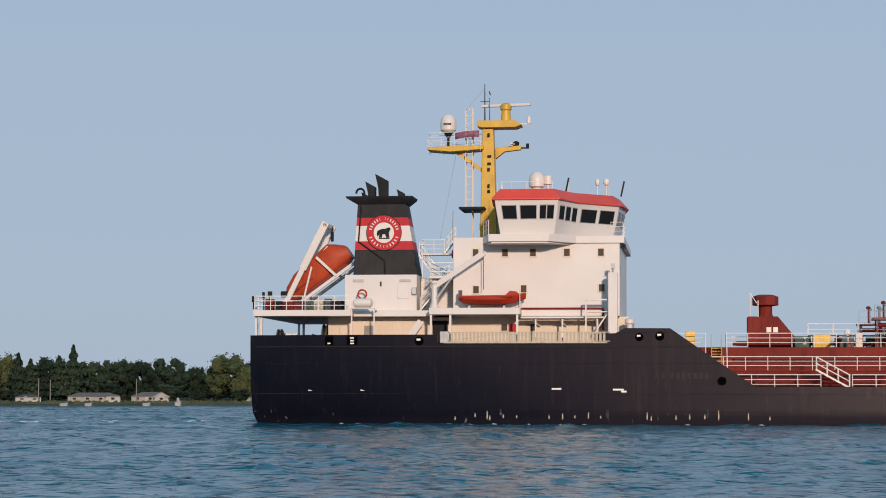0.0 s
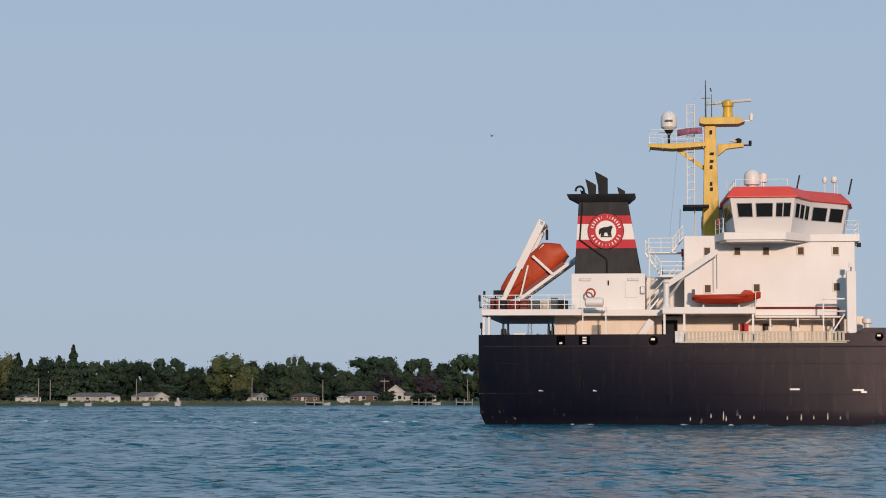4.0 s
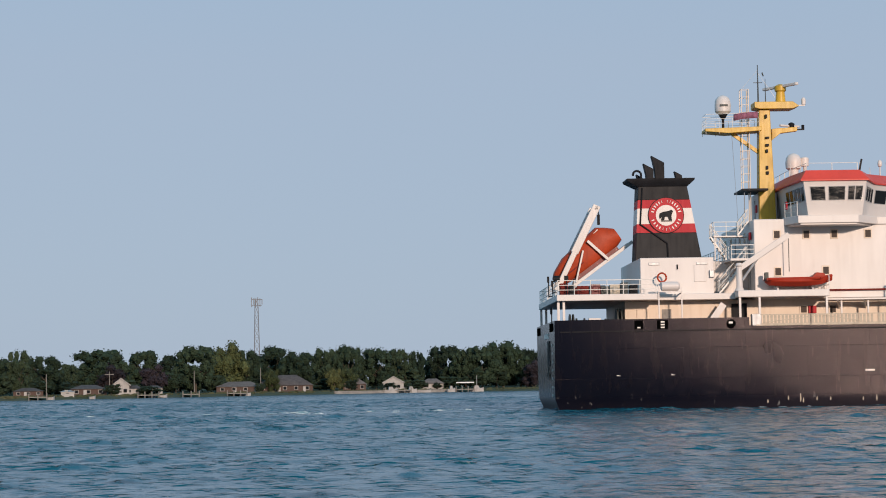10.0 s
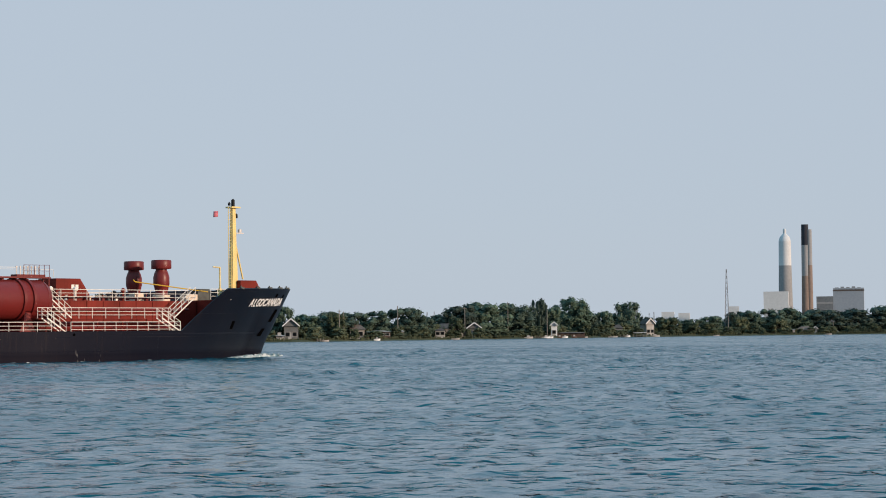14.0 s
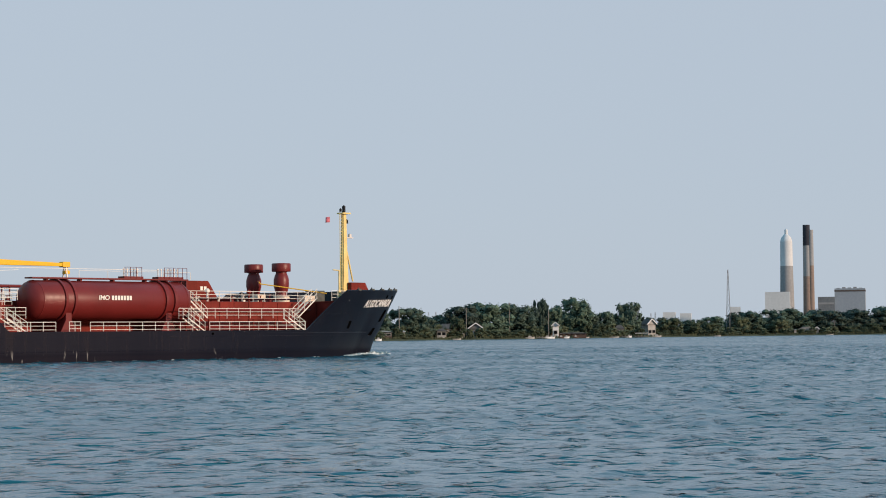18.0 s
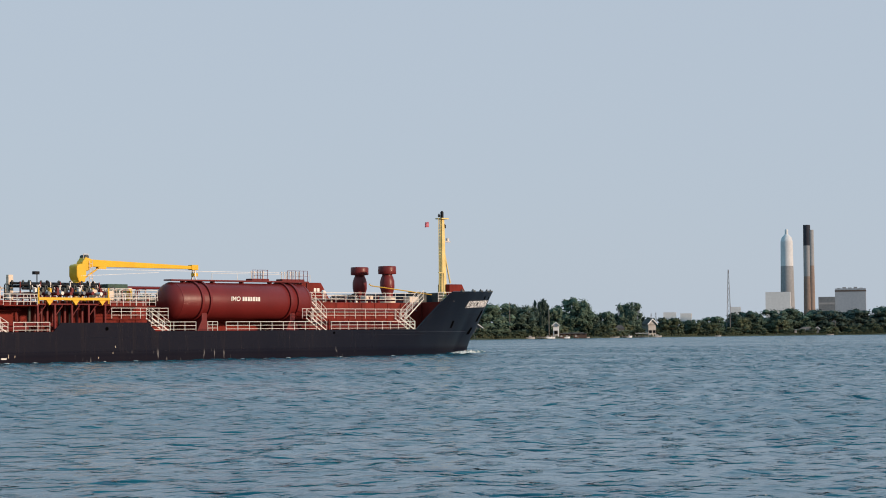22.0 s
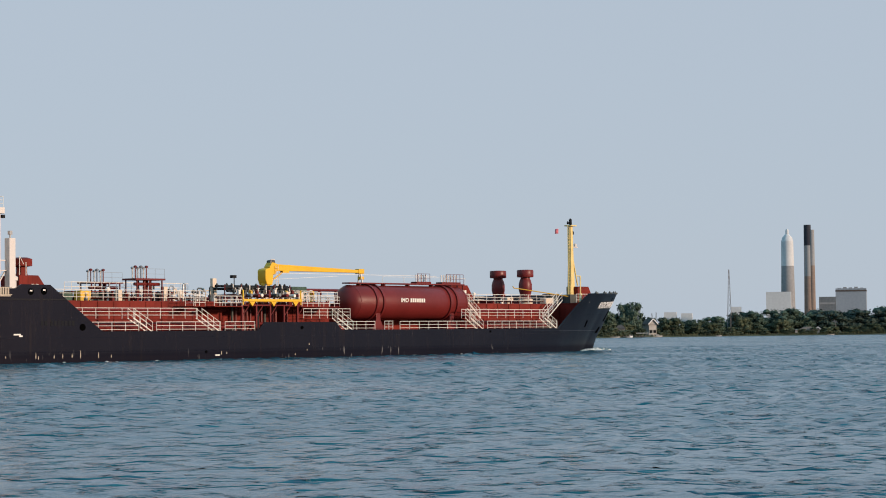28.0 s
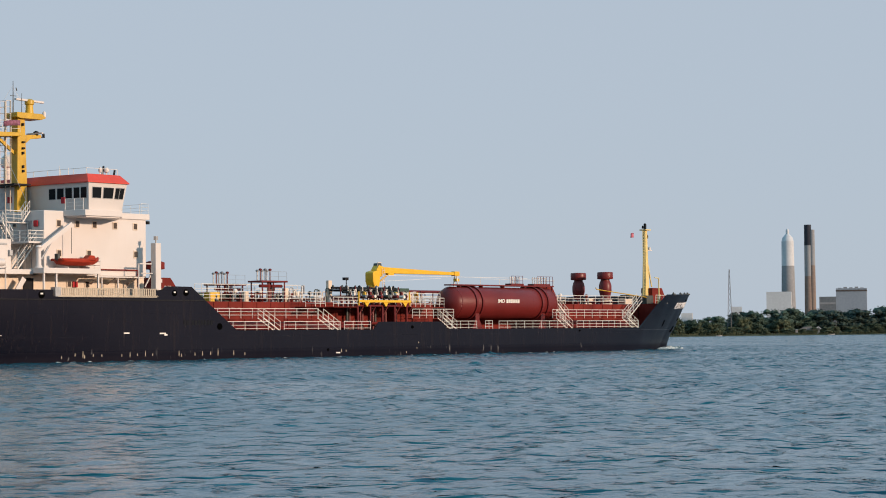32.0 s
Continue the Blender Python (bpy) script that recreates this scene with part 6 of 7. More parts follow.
part("mast_yard", Geo().beam((120.9, -1.4, 15.85), (124.0, 1.4, 15.85), 0.05, 0.05).box(122.0, 123.2, -0.5, 0.5, 15.85, 16), M_FORE, fm)
for x0, x1, w, z0, z1 in ((122.45, 122.72, 0.13, 16.0, 16.85), (121.98, 122.16, 0.1, 16.1, 16.5), (122.95, 123.15, 0.1, 14.8, 15.3)):
    part("mast_lamp", Geo().box(x0, x1, -w, w, z0, z1 - 0.1).spin((x0 + x1) / 2, 0, [(w * 0.9, z1 - 0.1), (w * 0.5, z1)], 8), M_BLACK, fm, "black mast lamp")
part("mast_light", Geo().box(122.9, 123.9, -0.15, 0.15, 13.15, 13.25).spin(123.5, 0, [(0.2, 13.25), (0.2, 13.6), (0.05, 13.7)], 10), M_WHITE, fm, "white forward light")
part("foremast_stay", Geo().tube((122.7, 0, 12.8), (123.9, 0, 8.3), 0.09), M_FORE, fm)
flag("courtesy_flag", 121.4, 15.55, 0.55, 0.62, 1.0, M_FLAG, "small faded red flag on the foremast", fm, 5)
# drawing stations and heights stretched to fit the camera's view
FIT_X = ([-0.3, 0, 19, 35, 48.7, 68.7, 83.6, 104, 112.2, 124, 129.5], [-0.3, 0, 18.63, 34.3, 48.1, 68.25, 83.0, 103.35, 111.85, 123.8, 129.5])
FIT_Z = 0.982


def fit_station(x):
    return float(np.interp(x, *FIT_X))


# name on the bow
for i, ch in enumerate("ALGOCANADA"):
    x = 118.3 + i * 0.80
    z = 5.55 + i * 0.02
    y = -bow_y(x, z)
    tx = Vector((0.2, -(bow_y(x + 0.1, z) - bow_y(x - 0.1, z)), 0)).normalized()
    tz = Vector((0, -(bow_y(x, z + 0.2) - bow_y(x, z - 0.2)), 0.4)).normalized()
    nn = tx.cross(tz).normalized()
    tz = nn.cross(tx)
    m = Matrix(((tx.x, tz.x, nn.x, x + nn.x * 0.05), (tx.y, tz.y, nn.y, y + nn.y * 0.05), (tx.z, tz.z, nn.z, z), (0, 0, 0, 1)))
    text_part("name_letter", ch, 1.24, m, M_NAME, hull, "white painted bow lettering")
for z, w in ((5.6, 3.6), (4.9, 1.6)):
    for i in range(int(w / 0.4)):
        part("stern_bar", Geo().box(-0.24, -0.18, -3.4 + i * 0.45, -3.1 + i * 0.45, z - 0.2, z + 0.2), M_RAIL, hull, "white painted stern lettering")
# flat black plate on the transom, coloured for the shade in the pocket
pocket = part("anchor_pocket", Geo().box(-0.26, -0.17, -4.6, -2.4, 3.3, 5.2), M_BLACK, hull, "dark stern anchor pocket in the transom")
part("stern_anchor", Geo().box(-0.5, -0.26, -3.7, -3.3, 2.6, 5.0).add([(-0.62, -5.0, 2.9), (-0.62, -3.5, 2.2), (-0.62, -2.0, 2.9), (-0.62, -3.5, 2.65), (-0.3, -5.0, 2.9), (-0.3, -3.5, 2.2), (-0.3, -2.0, 2.9), (-0.3, -3.5, 2.65)],
     [(0, 1, 3), (1, 2, 3), (4, 7, 5), (5, 7, 6), (0, 4, 5, 1), (1, 5, 6, 2), (2, 6, 7, 3), (3, 7, 4, 0)]), M_DARK, pocket, "dark stern anchor stowed in its pocket")
for i in range(7):
    part("draught_mark", Geo().box(-0.25, -0.19, -6.9, -6.6, 1.0 + i * 0.62, 1.2 + i * 0.62), M_RAIL, hull, "white draught mark on the transom")
for y in (-7.2, -5.8, 5.8, 7.2):
    part("transom_fairlead", Geo().box(-0.3, -0.16, y - 0.35, y + 0.35, 5.85, 6.45), M_HOLE, hull, "dark mooring opening in the stern bulwark")
for y, z0, z1 in ((-8.0, 8.6, 9.6), (-6.6, 5.9, 7.6), (-4.2, 8.5, 10.1)):
    part("stern_floodlight", Geo().box(-0.45, -0.15, y - 0.15, y + 0.15, z1 - 0.45, z1).beam((-0.2, y, z0), (-0.2, y, z1 - 0.3), 0.08, 0.08).beam((0.1, y, z0 + 0.1), (-0.2, y, z0 + 0.1), 0.08, 0.08), M_BLACK, ship, "black stern floodlight on a bracket")

def fit_ship():
    mast_set = {mast, mast_rail, *mast.children_recursive, *mast_rail.children, scanner, scanner_low}
    fore_set = {fm, fb, *fm.children_recursive}
    seen = set()
    for o in ship.children_recursive:
        # both masts are also shifted to line up from the camera
        d = Vector((0.35, -1.45, -0.42)) if o in mast_set else Vector((0.6, 1.3, 0)) if o in fore_set else Vector()
        if o.location.length > 0:
            p = o.location + d
            o.location = (fit_station(p.x), p.y, p.z * FIT_Z)
        elif o.data.name not in seen:
            seen.add(o.data.name)
            for v in o.data.vertices:
                v.co = (fit_station(v.co.x + d.x), v.co.y + d.y, v.co.z * FIT_Z)


fit_ship()


# bow wave and wake: foam lumps that run with the hull
def foam(name, label, spots, seed):
    g, r = Geo(), random.Random(seed)
    for x, y, w, d, h in spots:
        n = 9
        rings = []
        for f, s in ((-0.05, 1.0), (0.5, 0.75), (1.0, 0.3)):
            rings.append([(x + math.cos(2 * math.pi * i / n) * w * s * r.uniform(0.75, 1.25), y + math.sin(2 * math.pi * i / n) * d * s * r.uniform(0.75, 1.25), h * f * r.uniform(0.7, 1.2)) for i in range(n)])
        g.loft(rings)
    me = g.data(name, M_FOAM)
    if "sharp_edge" in me.attributes:
        me.attributes.remove(me.attributes["sharp_edge"])
    return tagged(new(name, me), label, "foam", kind="stuff")


rf = random.Random(21)
spots = []
for i in range(110):
    f = rf.random() ** 2.0
    x = 125.5 - f * 10.0
    spots.append((x, -(bow_y(x, 0.0) + 0.1 + rf.uniform(0, 0.4 + 1.6 * f)), rf.uniform(0.2, 0.9), rf.uniform(0.08, 0.3), rf.uniform(0.10, 0.40) * (1 - 0.75 * f)))
for i in range(60):
    spots.append((126.0 + rf.uniform(-1.0, 2.0), rf.gauss(-0.4, 0.6), rf.uniform(0.15, 0.6), rf.uniform(0.08, 0.3), rf.uniform(0.06, 0.32)))
bow_wave = foam("bow_wave", "white foam of the bow wave along the stem", spots, 5)
spots = []
for i in range(26):
    x = rf.uniform(2, 112)
    spots.append((x, -(half_at(x, 0) + rf.uniform(0.05, 0.5)), rf.uniform(0.1, 0.45), rf.uniform(0.05, 0.12), rf.uniform(0.02, 0.06)))
side_foam = foam("side_wash", "thin foam specks along the waterline", spots, 6)
spots = []
for i in range(34):
    x = -rf.choice([rf.uniform(6, 15), rf.uniform(17, 22), rf.uniform(25, 40), rf.uniform(1, 60)])
    spots.append((x, rf.gauss(0, 2.2 + abs(x) * 0.08), rf.uniform(0.2, 0.9), rf.uniform(0.08, 0.3), rf.uniform(0.03, 0.12) * (1 + x / 80)))
wake = foam("stern_wake", "broken foam streaks of the stern wake", spots, 7)

# ---- far shore: trees ----
def leaf_cloud(seed, n, shape, size, lump=34):
    """Many small bent leaf sprays gathered in lumps within a crown of unit height and width."""
    r = random.Random(seed)
    lumps = []
    for _ in range(lump if shape == "round" else 12):
        a, f = r.uniform(0, 2 * math.pi), r.random()
        if shape == "round":
            z = r.uniform(0.12, 0.86)
            rad = 0.40 * math.sqrt(max(0.05, 1 - ((z - 0.5) / 0.52) ** 2)) * r.uniform(0.4, 1.0)
            s = r.uniform(0.13, 0.23) * (34 / lump) ** 0.45
        else:
            z = r.uniform(0.25, 0.9)
            rad, s = 0.2 * r.random(), r.uniform(0.10, 0.17)
        lumps.append((rad * math.cos(a), rad * math.sin(a), z, s))
    g = Geo()
    if shape != "spruce":                      # dense heart of every lump, uneven all round
        for x, y, z, s in lumps:
            rings = []
            for f in (0.5, 1.57, 2.64):
                rings.append([(x + s * 0.64 * math.sin(f) * math.cos(a) * q, y + s * 0.64 * math.sin(f) * math.sin(a) * q, max(0.0, z + s * 0.64 * math.cos(f) * q)) for a, q in ((i * 1.047, r.uniform(0.72, 1.15)) for i in range(6))])
            g.loft(rings)
    for _ in range(n):
        if shape == "spruce":
            f = r.random() ** 0.7
            z = 0.08 + 0.92 * (1 - f)
            tier = 0.75 + 0.35 * math.sin(z * 40)
            rad = 0.5 * f * tier * r.uniform(0.5, 1.05)
            a = r.uniform(0, 2 * math.pi)
            c = Vector((rad * math.cos(a), rad * math.sin(a), z - 0.06 * rad))
            d = Vector((math.cos(a), math.sin(a), 0.5))
        else:
            x, y, z, s = r.choice(lumps)
            d = Vector((r.gauss(0, 1), r.gauss(0, 1), r.gauss(0, 1))).normalized()
            c = Vector((x, y, z)) + d * s * r.uniform(0.45, 0.95)
            c.z = max(c.z, 0.03)
            d = d + 0.6 * Vector((x, y, 0.3)).normalized()
        k = size * r.uniform(0.6, 1.25)
        d = (d.normalized() + 0.5 * Vector((r.gauss(0, 1), r.gauss(0, 1), r.gauss(0, 1)))).normalized()
        u = d.cross(Vector((r.gauss(0, 1), r.gauss(0, 1), r.gauss(0, 1)))).normalized()
        v = d.cross(u)
        w = u.cross(v) * 0.35
        g.add([c - u * k - v * k * 0.6, c + u * k * 0.3 - v * k + w * k, c + u * k + v * k * 0.5, c - u * k * 0.2 + v * k * 0.9 + w * k], [(0, 1, 2), (0, 2, 3)])
    return g


def tree_kind(name, seed, n, shape, mat, size, label, lump=34):
    t = thing(name, label, "tree", "trees on the far bank")
    g = Geo().tube((0, 0, -0.08), (0, 0, 0.45), 0.028, 0.016, 7)
    r = random.Random(seed)
    for i in range(6):
        a, z = r.uniform(0, 6.3), r.uniform(0.2, 0.42)
        g.tube((0, 0, z), (0.28 * math.cos(a), 0.28 * math.sin(a), z + r.uniform(0.15, 0.35)), 0.012, 0.004, 5)
    part("trunk", g, M_BARK, t)
    part("crown", leaf_cloud(seed, n, shape, size, lump).data("crown", mat), None, t)
    return t


KINDS = [tree_kind("broadleaf_tree", 31 + i, 2400, "round", M_LEAF, 0.0205, "green broadleaf tree with a full uneven crown on the far bank", 70) for i in range(5)]
KINDS_B = [tree_kind("broadleaf_tree", 41 + i, 2400, "round", M_LEAF_HAZED, 0.0205, "broadleaf tree with haze-paled leaves and a full uneven crown on the far bank", 70) for i in range(4)]
BACK = [tree_kind("broadleaf_tree", 61 + i, 500, "round", M_LEAF, 0.036, "green broadleaf tree at the back of the wood") for i in range(2)]
YELLOW = tree_kind("broadleaf_tree", 51, 2400, "round", M_LEAF2, 0.022, "yellow-green broadleaf tree on the far bank")
NARROW = tree_kind("broadleaf_tree", 52, 600, "tall", M_LEAF, 0.034, "slim broadleaf tree on the far bank")
DARK = tree_kind("broadleaf_tree", 53, 900, "round", M_PURPLE, 0.032, "dark purple-leaved tree on the far bank")
SPRUCE = tree_kind("spruce_tree", 54, 800, "spruce", M_NEEDLE, 0.05, "dark pointed spruce rising over the other trees")
BACK_B = [tree_kind("broadleaf_tree", 71 + i, 500, "round", M_LEAF_HAZED, 0.036, "haze-paled broadleaf tree at the back of the wood") for i in range(2)]
BUSH = tree_kind("bush", 55, 520, "round", M_SCRUB, 0.038, "low green bush on the bank")
WILD = tree_kind("bush", 58, 1500, "round", M_SCRUB, 0.025, "large olive-green bush on the bank", 50)
SHRUB = tree_kind("bush", 56, 560, "round", M_LEAF, 0.038, "dark green shrub on the bank")
USED = set()
tr = random.Random(8)


def plant(kind, deg, back, height, width):
    k = grow(deg)
    z0 = 0.6 + min(back, 120) * 0.008
    height, width = EYE + (height - EYE) * k, width * k
    m = pose(*polar(deg, shore_at(deg) + back, z0), 0, 0, tr.uniform(0, 360))
    o = kind if kind.name not in USED else copy_thing(kind, m)
    USED.add(kind.name)
    o.matrix_world = m @ Matrix.Diagonal((width, width, height - z0, 1))
    return o


TREES_A = [(18.65, 14.2, 8.5), (17.46, 13.2, 10.3), (16.34, 12.5, 10.4), (15.66, 13.8, 12.2), (14.98, 12.7, 8.8), (14.22, 14.2, 11.3), (13.53, 11.2, 7.1), (12.92, 12.2, 7.2), (12.54, 14.9, 13.7), (12.08, 13.2, 9.1), (11.32, 13.4, 11.0),
           (10.78, 14.9, 8.1), (10.09, 13.6, 11.1), (9.47, 10.9, 7.5), (8.7, 16.1, 16.9), (8.23, 13.9, 9.5), (7.46, 15.6, 12.2), (6.69, 13.8, 9.6), (6.07, 17.0, 13.5)]
TREES_A2 = [(5.22, 17.7, 12.5), (4.68, 15.5, 9.8), (3.91, 16.6, 15.8), (3.29, 14.7, 12.0), (2.52, 16.5, 10.0), (1.91, 16.6, 10.1), (1.14, 15.5, 12.2), (0.53, 15.6, 9.0), (0.07, 14.2, 6.2), (-0.77, 16.8, 13.1), (-1.3, 15.2, 10.2),
            (-1.75, 16.1, 12.3), (-2.33, 17.5, 14.3), (-2.81, 15.1, 12.2), (19.32, 12.1, 10.2)]
TREES_B = [(-42.62, 10.0, 9.7), (-43.46, 11.9, 14.6), (-44.15, 10.6, 6.5), (-44.92, 8.1, 9.7), (-45.69, 9.0, 13.3), (-46.61, 9.6, 10.3), (-47.54, 10.4, 10.7), (-48.0, 7.4, 7.2), (-49.01, 11.7, 11.2), (-49.71, 12.8, 15.1), (-50.48, 12.4, 13.7),
           (-51.2, 14.5, 5.4), (-51.49, 11.5, 8.1), (-52.11, 15.3, 13.2), (-52.56, 9.5, 8.4), (-52.95, 10.2, 6.4)]
TREES_B2 = [(-53.57, 14.4, 9.6), (-54.1, 8.5, 6.7), (-54.64, 8.1, 9.1), (-55.25, 7.4, 11.6), (-55.87, 8.6, 9.5), (-56.56, 11.0, 9.7), (-56.86, 11.0, 12.2), (-57.7, 12.3, 16.1), (-58.3, 11.0, 15.3), (-58.91, 11.8, 18.2), (-59.81, 12.2, 19.2),
            (-60.71, 13.5, 20.0), (-61.23, 14.8, 13.7), (-62.34, 14.0, 18.4)]
for rows in (TREES_A, TREES_A2, TREES_B, TREES_B2):
    for d, h, w in rows:
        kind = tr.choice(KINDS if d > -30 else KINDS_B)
        if abs(d - 12.54) < 0.05 or abs(d - 5.22) < 0.05 or abs(d - 18.65) < 0.05:
            kind = YELLOW
        if w < 5:
            kind = NARROW
        plant(kind, d, 40 + tr.uniform(-8, 12), h + 0.7, w * (1.24 if d > -30 else 1.3))
        # wood behind and to the sides, a little lower
        for _ in range(2):
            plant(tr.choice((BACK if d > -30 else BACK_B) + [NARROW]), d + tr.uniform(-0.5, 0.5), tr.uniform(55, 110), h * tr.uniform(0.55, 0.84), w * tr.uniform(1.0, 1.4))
for d, h in ((18.28, 14.0), (17.95, 12.4), (16.82, 16.6), (17.60, 12.2), (17.2, 13.4)):
    plant(SPRUCE, d, 30, h, 11.0)
plant(KINDS[2], 15.28, 48, 11.5, 9.0)
for d in (7.2, 8.3, -3.2):
    plant(DARK, d, 30, 10.5, 11.0)
HOUSES_B = (-44.1, -44.53, -46.16, -46.95, -48.4, -49.3, -51.5, -51.7, -54.15)
d = 27.0
while d > -74:
    seen = d > -3.0 and d < 19.5 or d < -42.3 and d > -62.8
    if not seen:
        plant(tr.choice(KINDS), d, tr.uniform(30, 60), tr.uniform(11, 16), tr.uniform(11, 17))
    step = 900 / shore_at(d) * 0.55
    clear = d < -30 and min(abs(d - q) for q in HOUSES_B) < 0.28
    low = BUSH if d < -30 else SHRUB
    if not clear and tr.random() < (0.4 if d > -30 or not seen else 0.9):
        plant(low, d + tr.uniform(-0.2, 0.2), tr.uniform(8, 17), tr.uniform(2.9, 4.6) if d < -30 else tr.uniform(2.8, 4.6), tr.uniform(4, 7) if d < -30 else tr.uniform(4, 11))
    if seen and d < -30 and not clear and tr.random() < 0.5:
        plant(BUSH, d + tr.uniform(-0.2, 0.2), tr.uniform(4, 9), tr.uniform(2.6, 3.8), tr.uniform(3, 5))
    if seen:
        plant(low, d + tr.uniform(-0.3, 0.3), tr.uniform(30, 40), tr.uniform(4.0, 6.5) if d < -30 else tr.uniform(5.0, 8.5), tr.uniform(8, 14) * (0.7 if d < -30 else 1.0))
    if seen and d > -30:
        plant(tr.choice(BACK), d + tr.uniform(-0.3, 0.3), tr.uniform(62, 90), tr.uniform(8.5, 10.5), tr.uniform(11, 15))
    d -= step
for i in range(26):                            # slim tops standing out of the wood
    plant(NARROW, tr.uniform(-3.0, 5.5) if i < 15 else tr.uniform(6, 19), tr.uniform(52, 75), tr.uniform(13.5, 16.2) if i < 15 else tr.uniform(11.5, 14.0), tr.uniform(4.5, 8.0))
for i in range(64):
    if i % 5 in (1, 3):
        continue
    d = -62.6 + i * 0.32 + tr.uniform(-0.12, 0.12)
    near_house = min(abs(d - q) for q in HOUSES_B) < 0.3
    plant(BUSH, d, tr.uniform(4, 9), tr.uniform(1.3, 1.8) if near_house else tr.uniform(1.5, 2.9), tr.uniform(2.5, 5))
for d, h, w, back in ((-45.63, 8.9, 6.2, 22), (-45.08, 4.6, 4.9, 10), (-46.11, 4.0, 3.6, 10), (-47.27, 4.3, 4.2, 12), (-47.66, 4.7, 5.4, 12), (-48.04, 4.6, 5.0, 10), (-48.90, 7.7, 6.2, 13), (-49.28, 3.7, 2.4, 9),
                      (-49.54, 4.2, 4.2, 10), (-50.66, 3.4, 6.4, 9), (-50.93, 4.8, 5.5, 12), (-51.13, 3.5, 4.6, 10), (-53.17, 4.0, 6.0, 10), (-54.75, 7.9, 10.5, 20), (-55.39, 6.4, 7.2, 16), (-55.82, 6.2, 8.0, 14),
                      (-57.66, 7.6, 7.9, 20), (-57.06, 4.5, 4.6, 12), (-56.65, 8.7, 8.1, 30), (-58.91, 3.9, 6.1, 14), (-59.66, 4.5, 8.7, 16), (-60.14, 5.7, 7.6, 18)):
    plant(WILD if h > 5 else BUSH, d, back, h + 0.3, w * 1.1)
# unseen trees added behind the viewpoint, to darken what the stern reflects
for i in range(34):
    x = -165 + i * 5.7 + tr.uniform(-2, 2)
    m = pose(x, tr.uniform(-66, -48), 0.3, 0, 0, tr.uniform(0, 360))
    o = copy_thing(tr.choice(BACK), m)
    o.matrix_world = m @ Matrix.Diagonal((tr.uniform(10, 14), tr.uniform(10, 14), tr.uniform(12, 15.5), 1))
    tagged(o, "unseen broadleaf tree added behind the viewpoint to darken the hull reflection", "tree", "trees on the near bank")
for d in (2.3, 1.9, 4.0, 12.3):
    plant(YELLOW, d, 24, 8.5, 7.0)

# reed and shore grass fringe
def fringe(d0, d1, count, mat, label):
    g, r = Geo(), random.Random(9)
    for _ in range(count):
        d = r.uniform(d0, d1)
        s = shore_at(d) + r.uniform(1.5, 9)
        h = r.uniform(0.5, 1.7) if d < -30 else r.uniform(0.3, 0.8)
        x, y, _z = polar(d, s)
        w = r.uniform(0.3, 0.9)
        g.add([(x - w, y - w * 0.5, 0.4), (x + w, y + w * 0.4, 0.4), (x + w * 0.5, y + r.uniform(-.3, .3), 0.4 + h), (x - w * 0.4, y, 0.4 + h * 0.8)], [(0, 1, 2, 3)])
    return tagged(new("shore_grass", g.data("shore_grass", mat, smooth=False)), label, "grass", kind="stuff")


fringe(-4, 20, 900, M_GRASS, "pale grass along the far waterline")
fringe(-64, -38, 3000, M_REED, "dark olive reeds along the far waterline")


